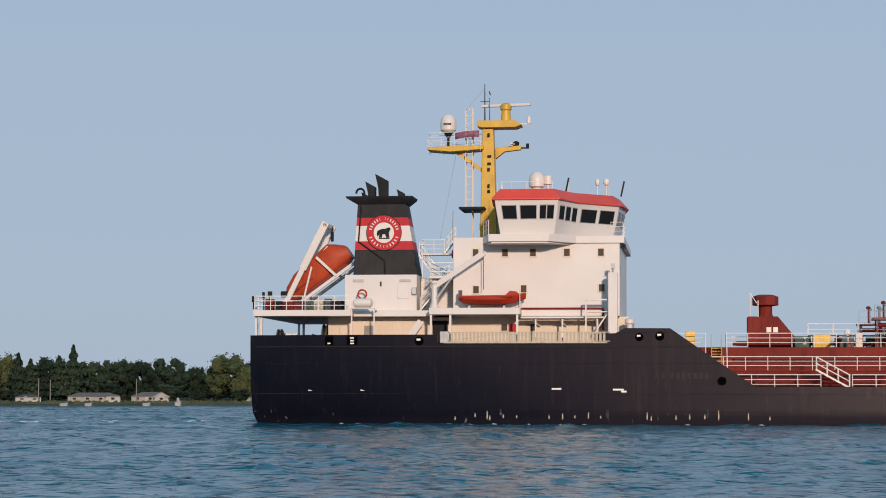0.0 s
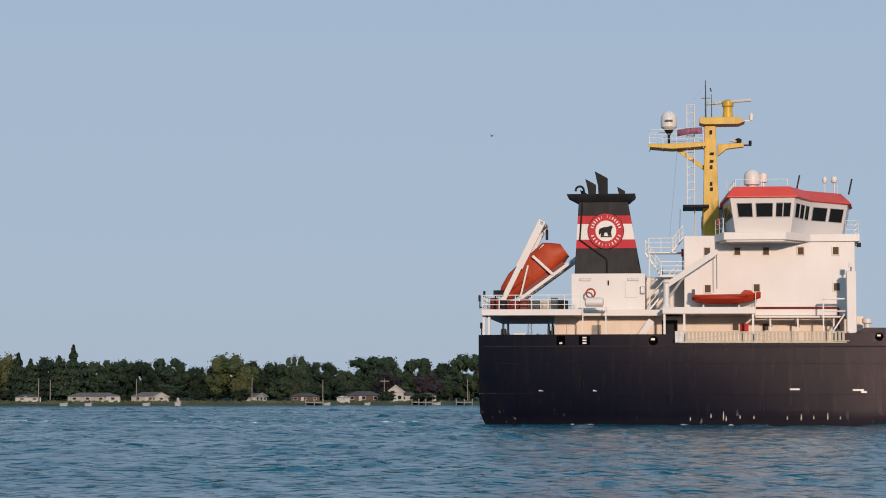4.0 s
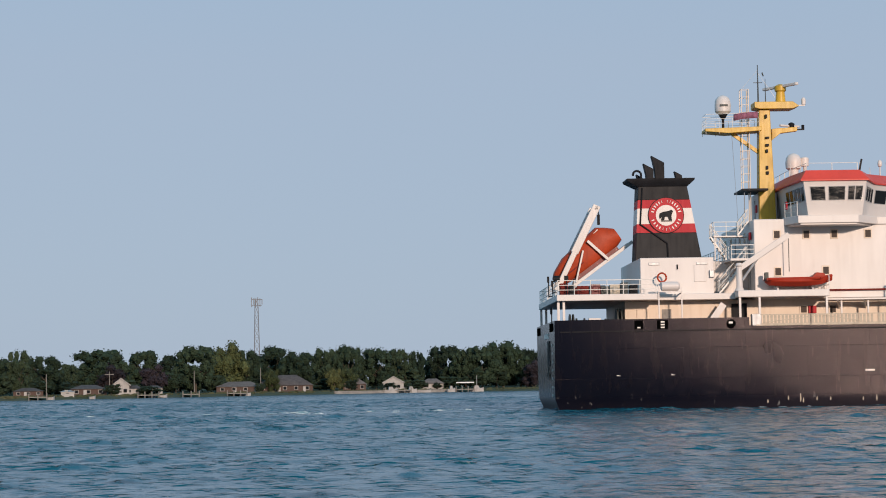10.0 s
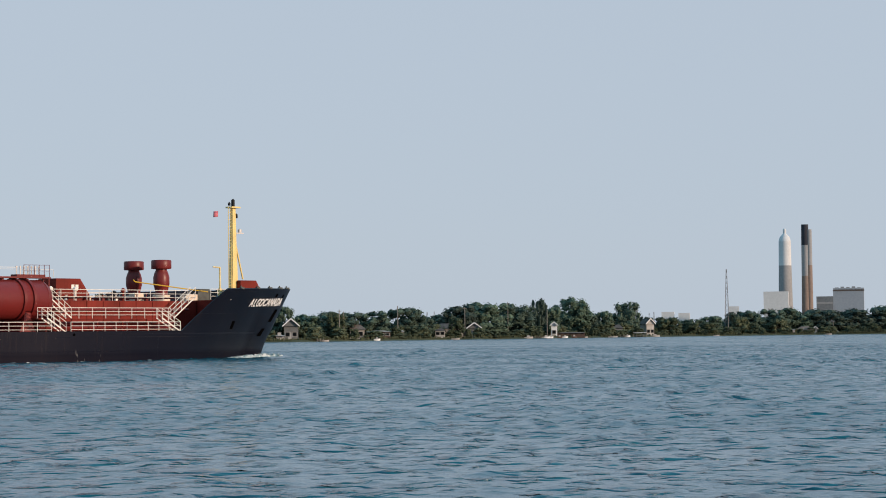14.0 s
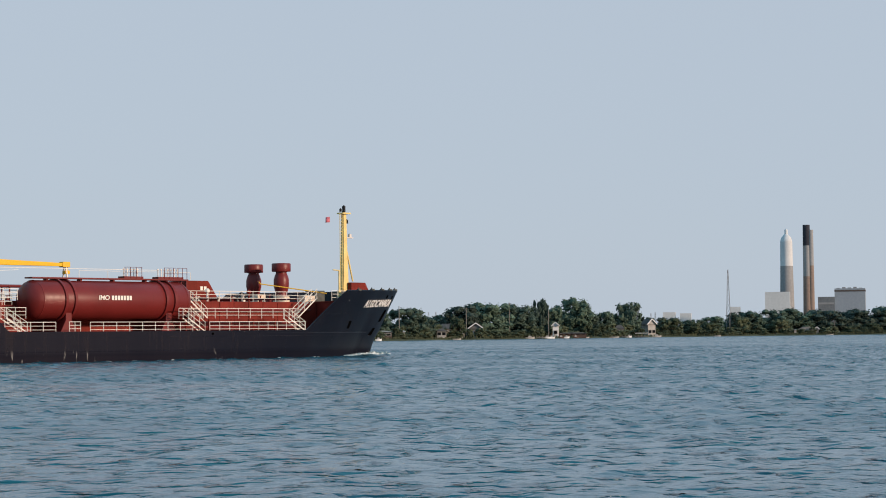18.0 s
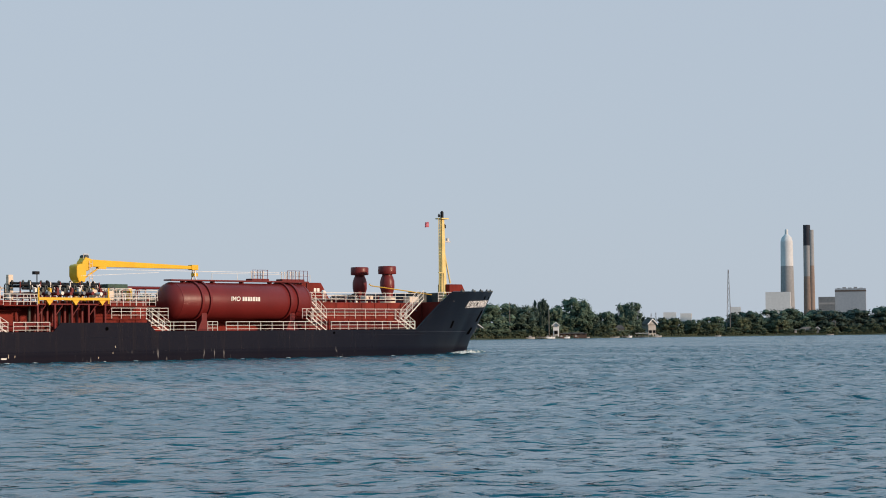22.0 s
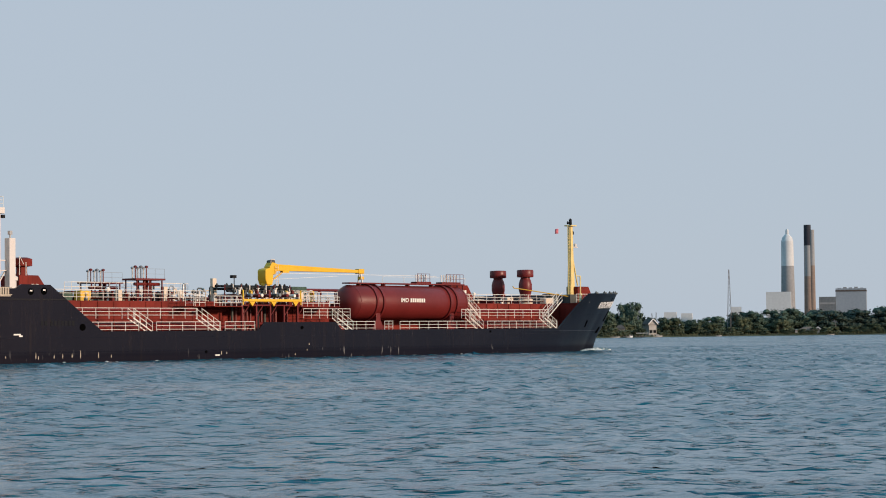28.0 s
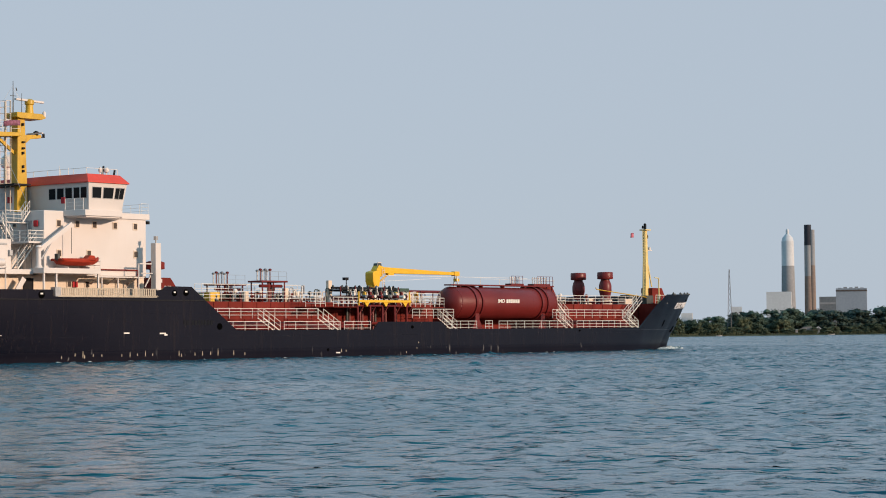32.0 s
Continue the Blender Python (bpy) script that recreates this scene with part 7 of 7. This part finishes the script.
# ---- far shore: houses, poles, docks ----
def cottage(deg, back, w, depth, wall_h, roof_h, wall, roofm, label, gable=False, turn=0.0, doors=1, panes=3, name="house"):
    z0 = 0.7 if deg > -30 else 1.0
    x, y, _z = polar(deg, shore_at(deg) + back)
    h = thing(name, label, "house", at=(x, y, z0), rz=deg + turn)
    h.matrix_world = h.matrix_world @ Matrix.Scale(1.65 if deg < -30 else 0.58 if deg > 9.8 else 0.72, 4)
    part("wall", Geo().box(-w / 2, w / 2, 0, depth, -0.6, wall_h), wall, h)
    e = 0.5
    if gable:
        g = Geo().add([(-w / 2 - e, -e, wall_h - 0.1), (0, -e, wall_h + roof_h), (w / 2 + e, -e, wall_h - 0.1), (-w / 2 - e, depth + e, wall_h - 0.1), (0, depth + e, wall_h + roof_h), (w / 2 + e, depth + e, wall_h - 0.1)],
                      [(0, 1, 4, 3), (1, 2, 5, 4), (0, 3, 5, 2)])
        part("gable_wall", Geo().add([(-w / 2, 0.01, wall_h), (w / 2, 0.01, wall_h), (0, 0.01, wall_h + roof_h - 0.25), (-w / 2, 0.2, wall_h), (w / 2, 0.2, wall_h), (0, 0.2, wall_h + roof_h - 0.25)],
                                     [(0, 1, 2), (3, 5, 4), (0, 3, 4, 1), (1, 4, 5, 2), (2, 5, 3, 0)]), wall, h)
        rf_ = part("roof", g, roofm, h)
        part("barge_board", Geo().beam((-w / 2 - e, -e - 0.06, wall_h - 0.1), (0, -e - 0.06, wall_h + roof_h), 0.12, 0.3).beam((0, -e - 0.06, wall_h + roof_h), (w / 2 + e, -e - 0.06, wall_h - 0.1), 0.12, 0.3), M_GELCOAT if deg < -30 else M_SIDING, rf_)
    else:
        k = min(w * 0.3, depth * 0.5)
        part("roof", Geo().loft([[(-w / 2 - e, -e, wall_h), (w / 2 + e, -e, wall_h), (w / 2 + e, depth + e, wall_h), (-w / 2 - e, depth + e, wall_h)],
                                 [(-w / 2 + k, depth * 0.45, wall_h + roof_h), (w / 2 - k, depth * 0.45, wall_h + roof_h), (w / 2 - k, depth * 0.55, wall_h + roof_h), (-w / 2 + k, depth * 0.55, wall_h + roof_h)]]), roofm, h)
    for i in range(panes):
        xx = -w / 2 + w * (i + 0.5) / panes
        fr = part("window", Geo().box(xx - 0.75, xx + 0.75, -0.08, 0.02, 0.8, min(wall_h - 0.3, 2.2)), M_SIDING, h)
        part("pane", Geo().box(xx - 0.6, xx + 0.6, -0.11, -0.07, 0.92, min(wall_h - 0.42, 2.1)), M_GLASS, fr)
    for i in range(doors):
        xx = -w * 0.1 + i * w * 0.45
        part("door", Geo().box(xx - 0.5, xx + 0.5, -0.1, 0.02, 0, 2.05), M_SIDING, h, "white door")
    return h


cottage(16.25, 20, 19, 8, 2.1, 1.4, M_TAN, M_SHINGLE2, "long low tan bungalow with brown roof", panes=4, doors=2)
cottage(15.75, 16, 5, 6, 2.2, 0.7, M_SIDING, M_SHINGLE2, "small white-sided annexe with brown roof", panes=1)
cottage(14.75, 20, 14, 8, 2.2, 1.6, M_TAN, M_SHINGLE2, "tan bungalow with a white gable", panes=3)
cottage(14.45, 15, 5, 6, 2.0, 1.6, M_SIDING, M_SHINGLE2, "white gabled porch house", gable=True, panes=1)
cottage(18.0, 18, 9, 6, 1.8, 1.0, M_SIDING, M_SHINGLE, "low white-sided shore cottage", panes=2)
cottage(11.75, 20, 9, 7, 2.2, 1.4, M_SIDING, M_SHINGLE2, "small white cottage with pale roof", gable=True, turn=60)
cottage(10.55, 22, 12, 8, 2.3, 1.4, M_BRICK, M_SHINGLE, "brown brick bungalow under trees")
cottage(8.95, 20, 12, 8, 2.3, 1.4, M_BRICK, M_SHINGLE, "dark brick bungalow under trees")
cottage(8.08, 20, 5.6, 8, 3.4, 2.4, M_SIDING, M_SHINGLE2, "tall pale two-storey gabled house", gable=True, panes=2)
cottage(7.75, 22, 6, 8, 2.2, 1.2, M_SIDING, M_SHINGLE, "pale wing of a house", panes=2)
cottage(7.2, 18, 6, 6, 2.2, 1.0, M_SIDING, M_SHINGLE, "small white-sided shore cottage", panes=2)
cottage(4.88, 20, 17, 9, 2.3, 1.9, M_BRICK, M_SHINGLE2, "orange brick bungalow with brown roof", panes=4, doors=2)
cottage(3.65, 22, 21, 12, 2.5, 4.0, M_BRICK, M_SHINGLE, "wide red brick house with tall dark hipped roof", panes=5, doors=2)
cottage(1.75, 22, 9, 8, 2.6, 2.2, M_BRICK, M_SHINGLE2, "brown brick house behind a sea wall", panes=3)
cottage(0.68, 18, 8, 9, 3.0, 2.4, M_SIDING, M_SHINGLE2, "white gabled boathouse with upper balcony", gable=True, panes=2)
cottage(-0.38, 22, 9, 8, 2.4, 2.0, M_TAN, M_SHINGLE2, "tan cottage among trees", panes=2)
# no porch is built; its shade comes from the dark wall colour
cottage(-44.40, 18, 4.0, 6, 3.9, 2.1, M_GREYWALL, M_SHINGLE, "gabled house with white verge boards, wall darkened for its open porch", gable=True, panes=2)
cottage(-46.21, 24, 4.2, 6, 2.8, 1.6, M_TAN, M_SHINGLE2, "tan cottage with brown roof", panes=2)
cottage(-46.79, 14, 7.2, 4, 2.0, 0.5, M_BRICK, M_TAN, "long low brown boathouse with pale roof by the water", panes=4)
cottage(-47.44, 9, 0.7, 1.0, 2.1, 0.4, M_SIDING, M_SIDING, "tiny white hut on the bank", panes=0, doors=0)
cottage(-48.48, 19, 3.0, 4, 2.3, 0.7, M_SIDING, M_SHINGLE, "white wing of a bungalow on the bank", panes=2)
cottage(-48.68, 30, 10.4, 6, 3.0, 1.7, M_TAN, M_SHINGLE, "long bungalow with a grey roof behind bushes", panes=4)
cottage(-49.42, 19, 4.3, 6, 3.1, 1.8, M_GREYWALL, M_SHINGLE, "grey cottage wing with white gable boards", gable=True, panes=1)
cottage(-50.02, 26, 4.0, 6, 2.7, 1.5, M_GREYWALL, M_SHINGLE2, "brown-roofed cottage above a lawn", panes=2)
cottage(-51.60, 14, 2.0, 5, 3.9, 1.2, M_GELCOAT, M_SHINGLE, "white two-storey house on the bank", gable=True, panes=1)
cottage(-52.06, 6, 9.8, 3, 1.1, 0.3, M_BRICK, M_SHINGLE2, "row of low brown boathouses at the water", panes=5, doors=0)
cottage(-53.34, 20, 3.0, 5, 2.7, 1.4, M_GREYWALL, M_SHINGLE, "small grey house between trees", panes=2)
cottage(-54.22, 22, 3.1, 6, 4.3, 2.0, M_SIDING, M_SHINGLE, "white house with steep dark roof", gable=True, turn=25, panes=2)
cottage(-51.1, 10, 2.6, 3, 1.6, 0.6, M_BRICK, M_SHINGLE2, "small brick shed on the bank", panes=1)
cottage(-44.1, 6, 2.2, 2, 1.1, 0.3, M_SIDING, M_SIDING, "small white shed on the bank", panes=1)
cottage(-58.37, 16, 7.0, 5, 1.5, 1.4, M_BRICK, M_SHINGLE2, "low brown hut with hipped roof", panes=2)
cottage(-58.66, 17, 1.3, 3, 1.9, 0.9, M_SIDING, M_SHINGLE, "small white gabled hut", gable=True, panes=0, doors=0)
cottage(-59.59, 12, 0.8, 1, 1.3, 0.2, M_SIDING, M_SIDING, "tiny white hut on the bank", panes=0, doors=0)
cottage(-58.08, 12, 0.9, 1, 1.6, 0.2, M_SIDING, M_SIDING, "tiny white hut on the bank", panes=0, doors=0)
cottage(9.51, 3, 4.2, 3.5, 1.5, 0.5, M_SIDING, M_SIDING, "small white shed at the water", panes=1)


def utility_pole(deg, back, top, arm=True):
    x, y, _z = polar(deg, shore_at(deg) + back)
    p = thing("utility_pole", "weathered wooden utility pole on the far bank", "pole", "utility poles", at=(x, y, 0.6), rz=deg)
    top = EYE + (top - EYE) * grow(deg)
    part("pole", Geo().tube((0, 0, -0.5), (0, 0, top - 0.6), 0.15 * grow(deg), 0.11 * grow(deg), 8), M_WOOD, p)
    if arm:
        part("crossarm", Geo().box(-1.1, 1.1, -0.1, 0.1, top - 1.4, top - 1.2), M_WOOD, p)


for d, h, a in ((17.73, 6.8, False), (17.42, 6.4, False), (15.12, 6.9, False), (12.0, 7.6, False), (10.07, 7.2, False), (8.39, 7.8, True), (6.11, 7.8, False), (4.31, 8.6, False), (-45.72, 9.4, True), (-45.84, 8.9, False), (-47.32, 10.8, False), (-49.16, 10.7, True), (-50.34, 12.6, False), (-51.41, 10.2, False), (-56.33, 8.6, False), (-59.13, 6.4, False)):
    utility_pole(d, 14, h, a)


def dock(deg, w, label, roofed=False):
    x, y, _z = polar(deg, shore_at(deg) - 4)
    t = thing("dock", label, "dock", at=(x, y, 0), rz=deg)
    part("deck_boards", Geo().box(-w / 2, w / 2, -1.5, 4.5, 0.55, 0.75), M_WOOD, t)
    for i in range(max(2, int(w / 1.6)) + 1):
        part("piling", Geo().tube((-w / 2 + i * w / max(2, int(w / 1.6)), -1.4, -0.8), (-w / 2 + i * w / max(2, int(w / 1.6)), -1.4, 1.5), 0.14, n=7), M_WOOD, t)
    if roofed:
        part("canopy", Geo().box(-w / 2, w / 2, -1.5, 3.0, 2.4, 2.7), M_GELCOAT, t)


for d, w in ((7.35, 5), (4.95, 5), (0.55, 7), (6.2, 4), (10.3, 4), (-45.2, 3), (-51.2, 5), (-53.5, 4)):
    dock(d, w, "weathered wooden dock with pilings")
dock(-1.28, 5, "white boat lift with flat canopy", True)
dock(-53.94, 7.9, "boat lift with white canopy", True)


def small_boat(deg, off, length, label, mast=0.0, mat=M_SIDING, cabin=True):
    x, y, _z = polar(deg, shore_at(deg) - off)
    length *= 0.65
    t = thing("motor_boat" if not mast else "sailing_boat", label, "boat", at=(x, y, 0), rz=deg + 8)
    rings = []
    for f, hw, hi in ((-0.5, 0.8, 0.8), (-0.1, 1.0, 0.8), (0.25, 0.8, 0.9), (0.5, 0.08, 1.15)):
        rings.append([(f * length, -hw, hi), (f * length, -hw * 0.6, -0.2), (f * length, hw * 0.6, -0.2), (f * length, hw, hi)])
    part("hull", Geo().loft(rings), mat, t)
    if not cabin:
        part("thwart", Geo().box(-0.1 * length, 0.0, -0.7, 0.7, 0.55, 0.7), M_WOOD, t)
        t.matrix_world = t.matrix_world @ Matrix.Diagonal((1.0, 1.0, 0.7, 1.0))
    else:
        part("cabin", Geo().side([(-0.2 * length, 0.8), (0.2 * length, 0.9), (0.08 * length, 1.7), (-0.15 * length, 1.7)], -0.6, 0.6), M_SIDING, t)
    if mast:
        part("mast", Geo().tube((0, 0, 1), (0, 0, mast), 0.1, 0.05, 6), M_SIDING, t)


for d, off, ln, mst, mt in ((-1.6, 4, 6, 4.5, M_SIDING), (-0.9, 5, 3.5, 0, M_SIDING), (0.2, 5, 5, 0, M_SIDING), (-51.75, 3, 5, 0, M_BRICK), (-51.9, 4, 5, 0, M_GELCOAT), (-51.38, 3, 7, 0, M_GELCOAT), (-51.5, 6, 5, 0, M_GELCOAT), (-52.15, 3, 5, 0, M_BRICK), (-53.6, 4, 5, 0, M_GELCOAT), (-46.75, 3, 5, 0, M_GELCOAT), (-43.3, 3, 5, 0, M_SIDING), (-42.6, 4, 6, 0, M_SIDING)):
    small_boat(d, off, ln, "white motor boat moored at the bank" if mt is not M_BRICK else "brown motor boat with white cabin moored at the bank", mst, mt)
for d, off, ln, cb in ((17.05, 2, 2.6, False), (16.4, 2, 2.4, False), (14.85, 1, 2.6, False), (14.0, 2, 2.2, True), (9.95, 2, 2.6, False), (8.85, 2, 2.4, False), (7.25, 3, 3, False), (6.95, 2, 3, False),
                        (4.75, 3, 5, False), (0.75, 3, 6, True), (0.45, 3, 5, False), (-0.15, 3, 6, False), (-45.3, 3, 7, False), (-48.9, 3, 7, False), (-50.9, 3, 8, True), (-52.4, 3, 8, False), (-53.2, 3, 9, False), (-54.35, 3, 9, True), (-56.0, 3, 6, False), (-59.0, 3, 7, False)):
    small_boat(d, off, ln, "white motor boat moored at the bank" if cb else "pale open skiff pulled up at the bank", 0.0, M_SIDING, cb)
for d0, d1 in ((2.3, 0.9), (0.2, -1.1), (-8.5, -12.0)):
    g = Geo()
    for i in range(10):
        a, b = d0 + (d1 - d0) * i / 10, d0 + (d1 - d0) * (i + 1) / 10
        p, q = polar(a, shore_at(a) - 1.5), polar(b, shore_at(b) - 1.5)
        g.beam((*p[:2], 0.35), (*q[:2], 0.35), 0.5, 0.8)
    tagged(new("sea_wall", g.data("sea_wall", M_STONE)), "pale concrete sea wall along the far bank", "wall", kind="structure")
mound = Geo().spin(*polar(-9.6, shore_at(-9.6) + 16)[:2], [(13, 0.6), (10, 2.6), (6, 4.6), (1.0, 5.4)], 18)
tagged(new("sand_heap", mound.data("sand_heap", M_SAND)), "pale heap of sand on the far bank", "sand heap")

# ---- towers and the far power station ----
def lattice(name, label, deg, dist, z_top, w0, w1, mat, panels=12, head=False):
    x, y, _z = polar(deg, dist)
    t = thing(name, label, "tower", at=(x, y, 0), rz=deg)
    legs = Geo()
    hw = lambda z: (w0 + (w1 - w0) * z / z_top) / 2
    for a, b in ((-1, -1), (1, -1), (1, 1), (-1, 1)):
        legs.tube((a * hw(0), b * hw(0), 0), (a * hw(z_top), b * hw(z_top), z_top), 0.2, 0.16, 5)
    part("leg_frame", legs, mat, t)
    br = Geo()
    for i in range(panels):
        z, z2 = z_top * i / panels, z_top * (i + 1) / panels
        for s in (-1, 1):
            br.tube((-hw(z), s * hw(z), z), (hw(z2), s * hw(z2), z2), 0.11, n=4).tube((hw(z), s * hw(z), z), (-hw(z2), s * hw(z2), z2), 0.11, n=4).tube((-hw(z2), s * hw(z2), z2), (hw(z2), s * hw(z2), z2), 0.06, n=4)
    part("bracing", br, mat, t)
    if head:
        for zz in (z_top - 3.2, z_top - 0.6):
            part("ring_platform", Geo().box(-2.2, 2.2, -1.2, 1.2, zz - 0.1, zz + 0.1), mat, t)
        for i in range(6):
            part("antenna_panel", Geo().box(-2.3 + i * 0.9, -1.95 + i * 0.9, -1.4, -1.1, z_top - 3.8 + (i % 2), z_top + 0.3 - (i % 3) * 0.4), M_MAST, t)
    return t


lattice("cell_tower", "grey lattice mobile phone mast above the trees", 4.40, 925, 40.5, 3.0, 1.2, M_MAST, 12, True)
lattice("radio_mast", "slender grey lattice mast on the bank", -56.30, 1450, 44.6, 3.4, 0.4, M_MAST, 12)
for d, zt in ((-48.13, 30.0), (-48.33, 30.5), (-52.52, 37.5), (-54.20, 25.8), (-54.32, 27.0)):
    lattice("pylon", "faint steel power line pylon far beyond the trees", d, 2500, zt, 3.4, 0.9, M_MAST, 7)
lattice("radio_mast", "small grey lattice mast far off", -61.55, 1600, 46.0, 5.0, 1.5, M_MAST, 8)
FAR = 3460


def stack_tower(deg, rows, label):
    x, y, _z = polar(deg, FAR)
    t = thing("chimney", label, "chimney", at=(x, y, 0), rz=deg)
    for (r0, z0), (r1, z1), m in rows:
        part("shaft", Geo().spin(0, 0, [(r0, z0), (r1, z1)], 24), m, t)
    return t


c = stack_tower(-57.88, [((12.0, 0), (10.0, 108), M_CONC2), ((10.0, 108), (9.6, 147), M_CONC_HAZED)], "pale tall power station chimney with rounded top")
part("dome_top", Geo().spin(0, 0, [(9.6, 147), (8.0, 153), (4.5, 157), (2.6, 159)], 24), M_CONC_HAZED, c)
part("tip", Geo().spin(0, 0, [(2.6, 159), (2.6, 165), (1.4, 167)], 14), M_CONC_HAZED, c)
stack_tower(-58.42, [((7.0, 0), (6.0, 91), M_CONC3), ((6.0, 91), (5.8, 140), M_CONC2), ((5.8, 140), (5.6, 173), M_SOOT)], "tall chimney with black top")
stack_tower(-58.53, [((5.2, 0), (4.6, 108), M_CONC3), ((4.6, 108), (4.3, 165), M_CONC2)], "tall chimney standing behind another")


def block(deg, w, z, label, mat, dist=FAR, top=True, joints=6):
    x, y, _z = polar(deg, dist)
    t = thing("power_station_building", label, "building", at=(x, y, 0), rz=deg)
    part("wall", Geo().box(-w / 2, w / 2, 0, 40, 0, z), mat, t)
    if top:
        part("roof_band", Geo().box(-w / 2 - 0.3, w / 2 + 0.3, -0.4, 40.4, z - 5, z - 2.5), M_SHINGLE, t)
        for i in range(5):
            part("roof_unit", Geo().box(-w / 2 + 3 + i * w / 5.5, -w / 2 + 3 + i * w / 5.5 + w / 9, 5, 20, z, z + (1.0, 2.2, 1.4, 2.4, 0.9)[i]), M_CONC2, t)
    for i in range(joints):
        xx = -w / 2 + (i + 1) * w / (joints + 1)
        part("panel_joint", Geo().box(xx - 0.15, xx + 0.15, -0.06, 0.05, 0, z - 6), mat, t)
    return t


boiler = block(-57.62, 38, 65, "tall pale windowless boiler building with a sloping conveyor", M_CONC_HAZED, 3360, False, 0)
part("conveyor", Geo().side([(18.5, 20), (30, 20), (30, 26), (24, 34), (18.5, 46)], 4, 18), M_CONC_HAZED, boiler, "pale sloping conveyor housing")
block(-57.95, 12, 42, "low dark grey conveyor building", M_CONC2, 3390, False)
hall = block(-58.92, 26, 58, "dark grey boiler house block with paler storeys", M_CLAD_DARK, FAR, False, 2)
for z in (22, 34, 46):
    part("storey_band", Geo().box(-12.5, 12.5, -0.5, 0.1, z, z + 3), M_CONC2, hall, "paler storey band")
block(-59.55, 48, 71, "large grey boiler house with dark roof band", M_STEEL_CLAD)
# far blocks get their hazy look from the wall colour
for d, w, z in ((-54.7, 20, 36.5), (-55.14, 18, 34.5), (-56.48, 16, 44.0)):
    block(d, w, z, "distant windowless industrial building, paled for haze", M_CONC_HAZED, FAR, False, 3)
block(-53.84, 5, 50, "slim grey silo far beyond the trees", M_STEEL_CLAD, FAR, False, 0)


# ---- a small bird over the water ----
bird = thing("swallow", "small dark swallow in quick flight", "bird")
M_BIRD = paint("dark_feathers", (0.05, 0.05, 0.06), 0.8, 0.3, 20.0, bump=0.001)
part("body", Geo().loft([[(x, r * math.cos(a), r * math.sin(a)) for a in (i * math.pi / 4 for i in range(8))] for x, r in ((-0.10, 0.006), (-0.05, 0.022), (0.02, 0.028), (0.07, 0.02), (0.10, 0.004))]), M_BIRD, bird)
part("tail", Geo().plan([(-0.09, -0.012), (-0.18, -0.035), (-0.14, 0.0), (-0.18, 0.035), (-0.09, 0.012)], -0.003, 0.003), M_BIRD, bird)
for s in (-1, 1):
    part("wing", Geo().loft([[(0.05, s * 0.02, 0.01), (-0.02, s * 0.02, 0.01), (-0.02, s * 0.02, 0.016), (0.05, s * 0.02, 0.016)], [(0.06, s * 0.09, 0.06), (0.0, s * 0.09, 0.06), (0.0, s * 0.09, 0.064), (0.06, s * 0.09, 0.064)], [(-0.04, s * 0.19, 0.05), (-0.05, s * 0.19, 0.05), (-0.05, s * 0.19, 0.052), (-0.04, s * 0.19, 0.052)]]), M_BIRD, bird)


# ---- what moves ----
def ship_pose(t):
    a = 0.01869 + 0.00174863 * (t - 16)
    x = -31.0605 + 4.24108 * t - 0.0027245 * t * t + 60 - 60 * math.cos(a)
    k = max(0.0, (t - 20) / 12) ** 2
    return pose(x + 1.4 * k, 164.454 - 60 * math.sin(a) + 1.9 * k, 0, 0, 0, math.degrees(a - 0.0035 * k))


def bird_at(deg, el, r=110):
    return pose(-math.sin(radians(deg)) * r, math.cos(radians(deg)) * r, EYE + r * math.tan(radians(el)), 0, 0, deg - 60)


def motions():
    times = [0, 2, 4, 6, 8, 10, 12, 14, 16, 18, 20, 22, 24, 26, 28, 30, 32]
    for ob in (ship, bow_wave, side_foam, wake):
        walk(ob, [(t, ship_pose(t)) for t in times])
    walk(water, [(0, pose(0, 0, 0)), (32, pose(9.0, -11.0, 0))])
    for bar, turn in ((scanner, -10), (scanner_low, 80)):
        m = tuple(bar.location)
        walk(bar, [(min(i * 0.4, 32), pose(*m, 0, 0, turn - 185 * min(i * 0.4, 32))) for i in range(81)])
    walk(bird, [(0, bird_at(-18, 2)), (1.0, bird_at(-13, 2.5)), (1.2, bird_at(-2.73, 3.45)), (1.3, bird_at(-2.9, 2.7)), (1.4, bird_at(-3.0, 2.8)), (1.5, bird_at(-3.26, 3.89)), (1.6, bird_at(-3.62, 5.78)), (1.9, bird_at(-4.5, 13)),
                (3.0, bird_at(24, 9)), (3.4, bird_at(19, 2)), (3.6, bird_at(8.95, 3.87)), (3.8, bird_at(5.85, 6.0)), (3.9, bird_at(5.11, 6.05)), (4.0, bird_at(4.92, 6.97)), (4.2, bird_at(4.6, 12)), (7, bird_at(60, 25)), (32, bird_at(120, 25))])


motions()
